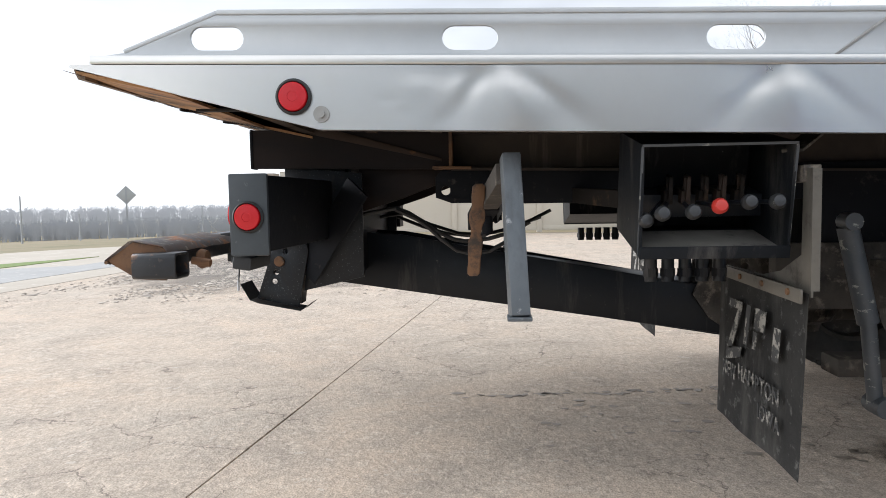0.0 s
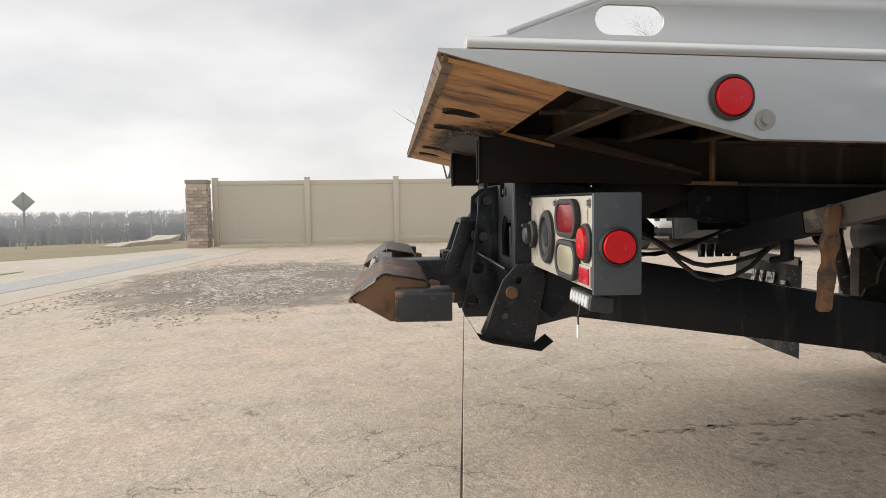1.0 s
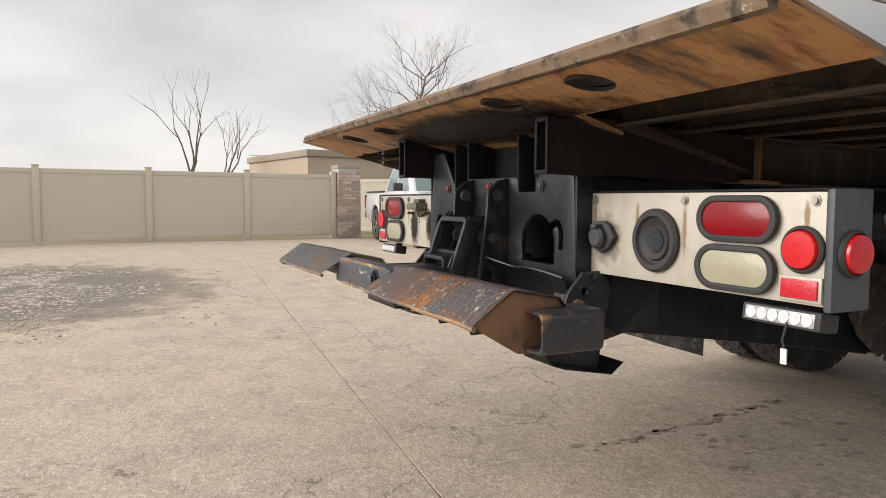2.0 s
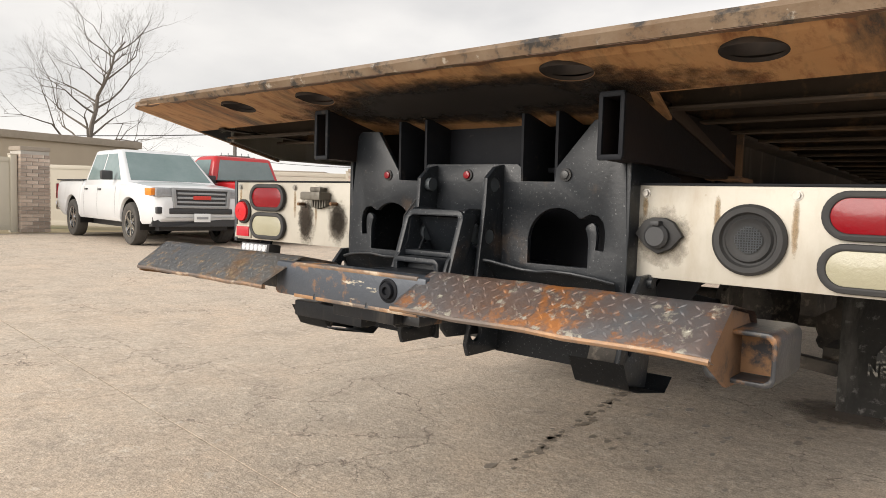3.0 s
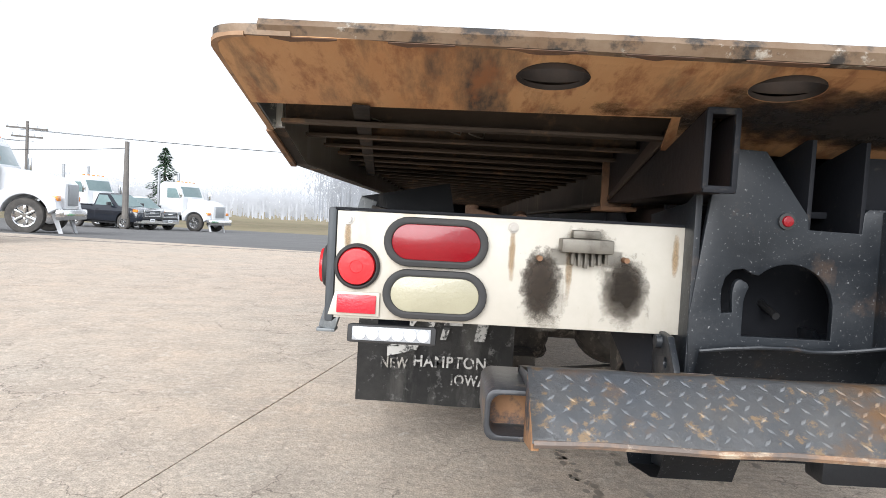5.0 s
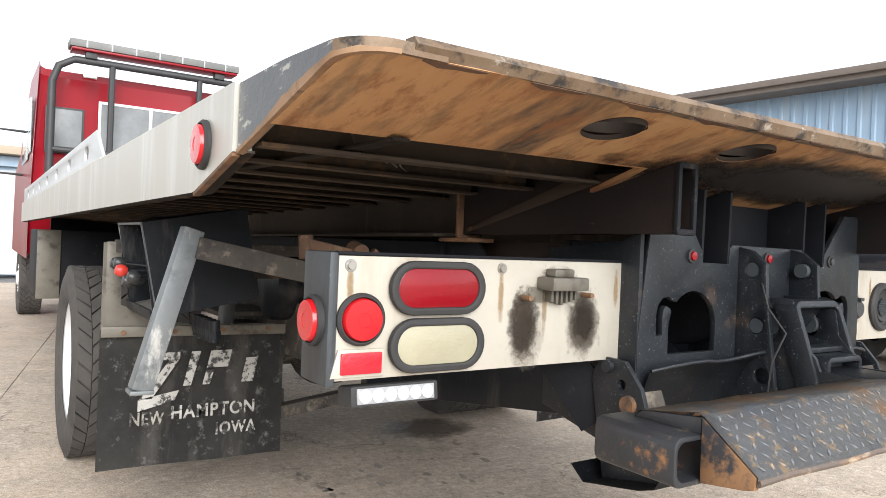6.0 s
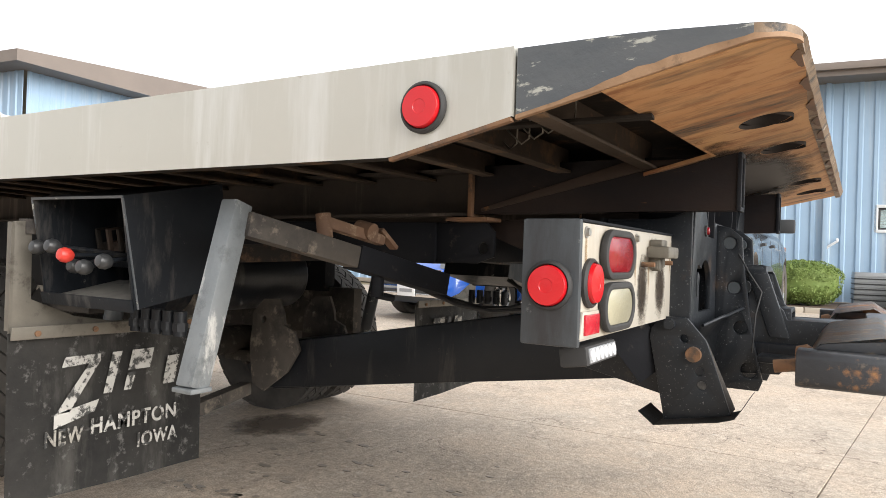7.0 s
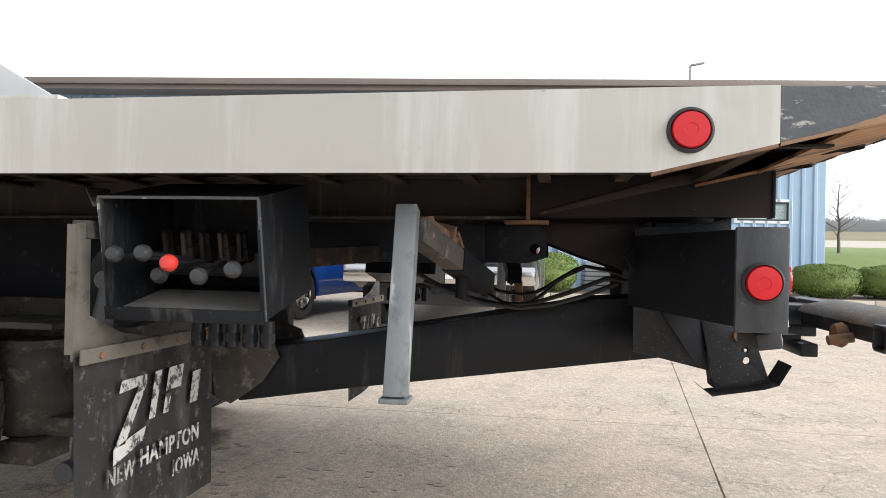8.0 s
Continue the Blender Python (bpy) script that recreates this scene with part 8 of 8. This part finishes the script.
# ---------------------------------------------------------------- trees, poles, distance
def branch_tree(bm, base, height, seed, spread=0.55, levels=5, r0=None, lean=(0, 0), sides=6):
    rnd = random.Random(seed)

    def grow(p, d, length, r, lv):
        n = 3
        pts, rad = [p], [r]
        for i in range(n):
            d = (d + Vector((rnd.gauss(0, 0.10), rnd.gauss(0, 0.10), rnd.gauss(0.02, 0.06)))).normalized()
            p = p + d * length / n
            pts.append(p)
            rad.append(r * (1 - 0.42 * (i + 1) / n))
        tube(bm, pts, rad, sides if lv > levels - 2 else 3)
        if lv <= 0:
            return
        for k in range(rnd.choice((2, 3, 3) if lv > 2 or levels < 5 else (3, 4, 4)) if lv < levels else 4):
            t = rnd.uniform(0.45, 1.0)
            q = pts[1].lerp(pts[-1], t) if k else pts[-1]
            a = rnd.uniform(0, 2 * math.pi)
            o = d.orthogonal().normalized()
            side = Matrix.Rotation(a, 3, d) @ o
            nd = (d + side * spread * rnd.uniform(0.6, 1.3) + Vector((0, 0, 0.12))).normalized()
            grow(q, nd, length * rnd.uniform(0.58, 0.82), rad[-1] * rnd.uniform(0.55, 0.85), lv - 1)

    if levels < 7:
        grow(Vector(base), Vector((lean[0], lean[1], 1)).normalized(), height * 0.30, r0 or height * 0.020, levels)
        return
    n = 12
    pts = [Vector(base) + Vector((lean[0] * u * height + 0.0125 * height * rnd.gauss(0, 1) * u, lean[1] * u * u * height + 0.0156 * height * rnd.gauss(0, 1) * u, 0.86 * height * u)) for u in [i / n for i in range(n + 1)]]
    rad = [height * 0.020 * (1 - 0.82 * i / n) for i in range(n + 1)]
    tube(bm, pts, rad, 8)
    for k in range(24):
        u = 0.22 + 0.78 * k / 23
        q = pts[int(u * n * 0.999)].lerp(pts[min(int(u * n * 0.999) + 1, n)], (u * n) % 1)
        a = k * 2.4 + rnd.gauss(0, 0.3)
        grow(q, Vector((math.cos(a), math.sin(a), 0.35 + 0.5 * u)).normalized(), height * (0.26 - 0.12 * u) * rnd.uniform(0.7, 1.25), height * 0.0085 * (1.15 - 0.7 * u), 5)


def bare_tree(x, y, z, h, seed, label, spread=0.55, levels=5, lean=(0, 0), r0=None):
    th = thing("bare_tree", label, "tree", "", (x, y, z))
    trunk = bmesh.new()
    branch_tree(trunk, (0, 0, 0), h, seed, spread, levels, r0, lean)
    part("trunk", trunk, M_BARK, th, "grey bare trunk with fine twigs")


bare_tree(-40.0, 15.6, 0, 10.8, 3, "tall bare winter tree behind a tan building", 0.66, 7, (0.15, 0.17))
bare_tree(-35.0, 2.1, 0, 10.0, 8, "bare broken tree behind the fence", 0.45, 3, r0=0.14)
bare_tree(-35.0, 3.4, 0, 8.6, 21, "leaning bare tree behind the fence", 0.45, 3, (0.1, 0.35), r0=0.11)
bare_tree(-38.0, 48.0, 0, 11.0, 5, "bare winter tree behind parked trucks", 0.7, 5)
bare_tree(-44.0, 54.0, 0, 11.0, 6, "bare winter tree behind parked trucks", 0.7, 5)
bare_tree(23.5, -9.3, 1.2, 3.0, 12, "small bare ornamental tree on the lawn", 0.66, 7)

fir = thing("fir_tree", "green fir tree behind the parked trucks", "tree", "", (-19.5, 44.0, 0))
bm = bmesh.new()
rod(bm, (0, 0, 0), (0, 0, 4.0), 0.14, 0.03)
part("trunk", bm, M_BARK, fir)
rnd = random.Random(3)
verts, faces = [], []
for _ in range(2600):
    z = rnd.uniform(0.3, 4.3)
    rad = 1.75 * (1 - z / 4.5) ** 0.8 * (0.55 + 0.45 * rnd.random()) * (0.85 + 0.25 * math.sin(z * 7))
    a = rnd.uniform(0, 2 * math.pi)
    c = Vector((rad * math.cos(a), rad * math.sin(a), z - 0.2 * rad))
    t1 = Vector((math.cos(a), math.sin(a), rnd.uniform(-0.5, 0.1))) * rnd.uniform(0.10, 0.22)
    t2 = Vector((-math.sin(a), math.cos(a), rnd.uniform(-0.3, 0.3))) * 0.05
    i = len(verts)
    verts += [c - t1, c + t2, c + t1, c - t2]
    faces.append((i, i + 1, i + 2, i + 3))
me = bpy.data.meshes.new("needles")
me.from_pydata(verts, [], faces)
tagged(part("crown", me, M_FIR, fir), kind="stuff")


def woods(name, az0, az1, d0, d1, count, h, seed, label, base=None, mat=None):
    """A far belt of bare trees as one object: thin stems with twig fans."""
    rnd = random.Random(seed)
    verts, faces = [], []

    def blade(p, q, w):
        side = Vector((-(p.y), p.x, 0)).normalized() * w
        i = len(verts)
        verts.extend([p - side, p + side, q + side * 0.2, q - side * 0.2])
        faces.append((i, i + 1, i + 2, i + 3))

    for _ in range(count):
        az, d = radians(rnd.uniform(az0, az1)), rnd.uniform(d0, d1)
        x, y = -d * math.sin(az), d * math.cos(az)
        z = terrain(x, y) if base is None else base
        hh = h * rnd.uniform(0.72, 1.06)
        top = Vector((x, y, z + hh * 0.8))
        blade(Vector((x, y, z)), top, 0.08 * d / 100)
        across = Vector((-y, x, 0)).normalized()
        wide = rnd.uniform(0.22, 0.34)
        for _k in range(80):
            a, f = rnd.uniform(-1, 1), rnd.uniform(0.08, 1.0)
            if a * a + ((f - 0.55) / 0.47) ** 2 > rnd.uniform(0.6, 1.0):
                continue
            p = Vector((x, y, z + hh * f)) + across * a * wide * hh
            turn = rnd.uniform(-1.2, 1.2)
            q = p + (across * math.sin(turn) + Vector((0, 0, math.cos(turn)))) * hh * rnd.uniform(0.06, 0.13)
            blade(p, q, 0.045 * d / 100)
    me = bpy.data.meshes.new(name)
    me.from_pydata(verts, [], faces)
    return tagged(part(name, me, mat or M_WOODS), label, "woods", kind="stuff")


# All five belts use the haze-painted colours, with no haze in the air.
woods("valley_woods", 96, 160, 165, 200, 2000, 4.6, 1, "belt of bare woods across the valley in haze-tinted grey")
woods("far_woods", 94, 165, 260, 330, 1500, 6.2, 2, "far woods beyond the valley in haze-painted pale grey", -6.2, M_FARWOODS)
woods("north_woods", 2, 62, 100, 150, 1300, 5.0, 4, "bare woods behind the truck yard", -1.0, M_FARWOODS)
woods("road_woods", 1.5, 12, 60, 75, 120, 7.0, 5, "bare woods behind the annexe", 0.0)
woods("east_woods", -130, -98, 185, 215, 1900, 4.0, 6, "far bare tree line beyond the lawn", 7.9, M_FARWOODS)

tan = thing("tan_building", "low tan flat-roofed building behind the fence", "building", "", (-29, 8.5, 0))
tan.rotation_euler = (0, 0, radians(8))
part("wall", B(-8, 0, -1.6, 5.5, 0, 3.0, bev=0.01), M_TANWALL, tan)
part("parapet", B(-8.1, 0.12, -1.7, 5.6, 2.85, 3.15, bev=0.02), M_CAP, tan, "brown parapet trim")
low = thing("low_store", "long low beige building behind the parked pickups", "building", "", (-36, 33, 0))
low.rotation_euler = (0, 0, radians(40))
part("wall", B(-10, 0, -14, 10, 0, 1.9, bev=0.01), M_TANWALL, low)
part("parapet", B(-10.1, 0.1, -14.1, 10.1, 1.9, 2.25, bev=0.02), M_CAP, low)


def utility_pole(x, y, h, arms, rz, label):
    th = thing("utility_pole", label, "pole", "utility poles", (x, y, 0))
    th.rotation_euler = (0, 0, radians(rz))
    bm = bmesh.new()
    rod(bm, (0, 0, 0), (0, 0, h), 0.15, 0.10, 10)
    part("pole", bm, M_POLE, th)
    for z, half in arms:
        bm = bmesh.new()
        box(bm, -half, half, -0.06, 0.06, z - 0.06, z + 0.06)
        arm2 = part("crossarm", bm, M_POLE, th)
        for k in (-1, -0.5, 0.5, 1):
            bm = bmesh.new()
            rod(bm, (k * (half - 0.1), 0, z + 0.06), (k * (half - 0.1), 0, z + 0.22), 0.04, 0.03, 8)
            part("insulator", bm, M_GREYMETAL, arm2)


POLES = [(-37.2, 23.8, 5.0, [(4.6, 1.0), (3.3, 0.9)], 56), (-31.0, 34.0, 4.9, [(4.4, 0.7), (3.0, 0.6)], 41), (-30, 42.5, 5.4, [], 35), (-31.2, 48.4, 6.0, [(5.5, 1.3), (4.9, 1.0)], 31), (-15.7, 30.5, 3.5, [], 20)]
for x, y, h, arms, rz in POLES:
    utility_pole(x, y, h, arms, rz, "weathered wooden utility pole with crossarms" if arms else "plain weathered wooden pole")
for n, (a, b, z) in enumerate((((-60, 10), (-37.2, 23.8), 4.7), ((-37.2, 23.8), (-31.0, 34.0), 4.6), ((-60, 12), (-37.2, 23.8), 3.4), ((-37.2, 23.8), (-31.0, 34), 3.2), ((-31.0, 34.0), (-31.2, 48.4), 4.6), ((-31.2, 48.4), (5, 60), 5.4), ((-31.0, 34.0), (-15.7, 30.5), 3.2))):
    bm = bmesh.new()
    for off in ((-0.5, 0.5) if z > 4 else (0.0,)):
        tube(bm, sag((a[0] + off, a[1], z), (b[0] + off, b[1], z), 0.25), 0.016, 5)
    tagged(part("overhead_wire", bm, M_WIRE), "thin black overhead wires between poles", "wire", "overhead wires")

sign_th = thing("diamond_sign", "grey back of a diamond road sign on a thin post", "road sign", "", (-22.0, -12.66, -0.38))
bm = bmesh.new()
box(bm, -0.03, 0.03, -0.02, 0.02, 0, 1.9)
part("post", bm, M_GREYMETAL, sign_th)
dm = plate([(0, -0.345), (0.345, 0), (0, 0.345), (-0.345, 0)], 0.008, (), 0.002, "y", 0)
bmesh.ops.transform(dm, matrix=Matrix.Translation((0, 0, 1.60)), verts=dm.verts)
board = part("sign_board", dm, M_SIGNBACK, sign_th)
sign_th.rotation_euler = (0, 0, radians(118 - 180))
for k, (az, d, h) in enumerate(((125.9, 70, 4.2), (122.0, 85, 3.0), (120.0, 90, 4.0), (113.2, 95, 4.0), (109.0, 100, 4.4), (106.5, 110, 4.0), (128.5, 80, 4.0))):
    x, y = -d * math.sin(radians(az)), d * math.cos(radians(az))
    th = thing("road_lamp_post", "thin pale post along the valley road", "post", "valley posts", (x, y, terrain(x, y)))
    bm = bmesh.new()
    rod(bm, (0, 0, 0), (0, 0, h), 0.09, 0.06, 8)
    part("post", bm, M_GREYMETAL, th)
lamp_th = thing("street_lamp", "tall thin street lamp behind the blue building", "street lamp", "", (27.5, -5.0, 0))
bm = bmesh.new()
rod(bm, (0, 0, 0), (0, 0, 8.9), 0.08, 0.05, 10)
part("pole", bm, M_GREYMETAL, lamp_th)
bm = bmesh.new()
bar(bm, (0, 0, 8.9), (0, -0.55, 9.0), 0.16, 0.08, 0.02)
part("lamp_head", bm, M_GREYMETAL, lamp_th)

# wet marks on the concrete under the tail
def stain_ring(cx2, cy2, rx, ry, k, n=14):
    return [(cx2 + rx * (1 + 0.5 * noise.noise((1.5 * math.cos(a), 1.5 * math.sin(a), k))) * math.cos(a), cy2 + ry * (1 + 0.5 * noise.noise((1.5 * math.cos(a), 1.5 * math.sin(a), k + 40))) * math.sin(a)) for a in [2 * math.pi * i / n for i in range(n)]]


random.seed(9)
drips = bmesh.new()
for k in range(95):
    if k < 55:
        u = k / 54
        cx2, cy2 = -0.40 + 0.16 * u + random.gauss(0, 0.022), 1.82 - 1.3 * u + random.gauss(0, 0.03)
    else:
        cx2, cy2 = random.uniform(-0.3, 0.55), random.uniform(0.8, 1.9)
    r = random.uniform(0.005, 0.016)
    join(drips, plate(stain_ring(cx2, cy2, r, r * random.uniform(1.0, 2.4), k * 1.7, 12), 0.0012, (), 0, "z", 0.0016))
tagged(part("drip_marks", drips, M_STAIN), "dark wet drip marks on the concrete", "stain", kind="stuff")
tagged(part("wet_patch", plate([(0.15, 1.85), (0.85, 1.85), (0.85, 2.42), (0.15, 2.42)], 0.0012, (), 0, "z", 0.0016), M_WETSTAIN), "dark wet patch under the truck tyres", "stain", kind="structure")


# ---------------------------------------------------------------- concrete slabs
pave = tagged(new("concrete_pavement"), "worn tan concrete paving slabs with dirty joints", "pavement", kind="structure")


def cross(xi, ki, yj):
    """Where the joint x = xi + ki y meets the joint y = yj - 0.107 x."""
    x = (xi + ki * yj) / (1 + 0.107 * ki)
    return Vector((x, yj - 0.107 * x))


LONG = [(-14.6, 0.05), (-11.5, 0.10), (-8.4, 0.14), (-5.2, 0.17), (-2.02, 0.17), (1.36, -0.01), (4.7, -0.03), (8.0, -0.05), (11.2, -0.05), (13.4, -0.05)]
ACROSS = [-9.4, -4.8, -0.175, 4.45, 9.05, 13.6]
for (xa, ka), (xb, kb2) in zip(LONG, LONG[1:]):
    for ya, yb in zip(ACROSS, ACROSS[1:]):
        if ya < -9 and xa < 1:
            continue
        q = [cross(xa, ka, ya), cross(xb, kb2, ya), cross(xb, kb2, yb), cross(xa, ka, yb)]
        c = sum(q, Vector((0, 0))) / 4
        pts = []
        for i in range(4):
            p, nx = q[i], q[(i + 1) % 4]
            for k in range(10):
                w = p.lerp(nx, k / 10)
                jit = 0.0032 + 0.0026 * noise.noise((w.x * 3, w.y * 3, 1.5))
                pts.append(tuple(w + (c - w).normalized() * jit))
        sl = part("slab", plate(pts, 0.03, (), 0.002, "z", -0.015), M_CONC, pave)
        for f in sl.data.polygons:
            f.use_smooth = False
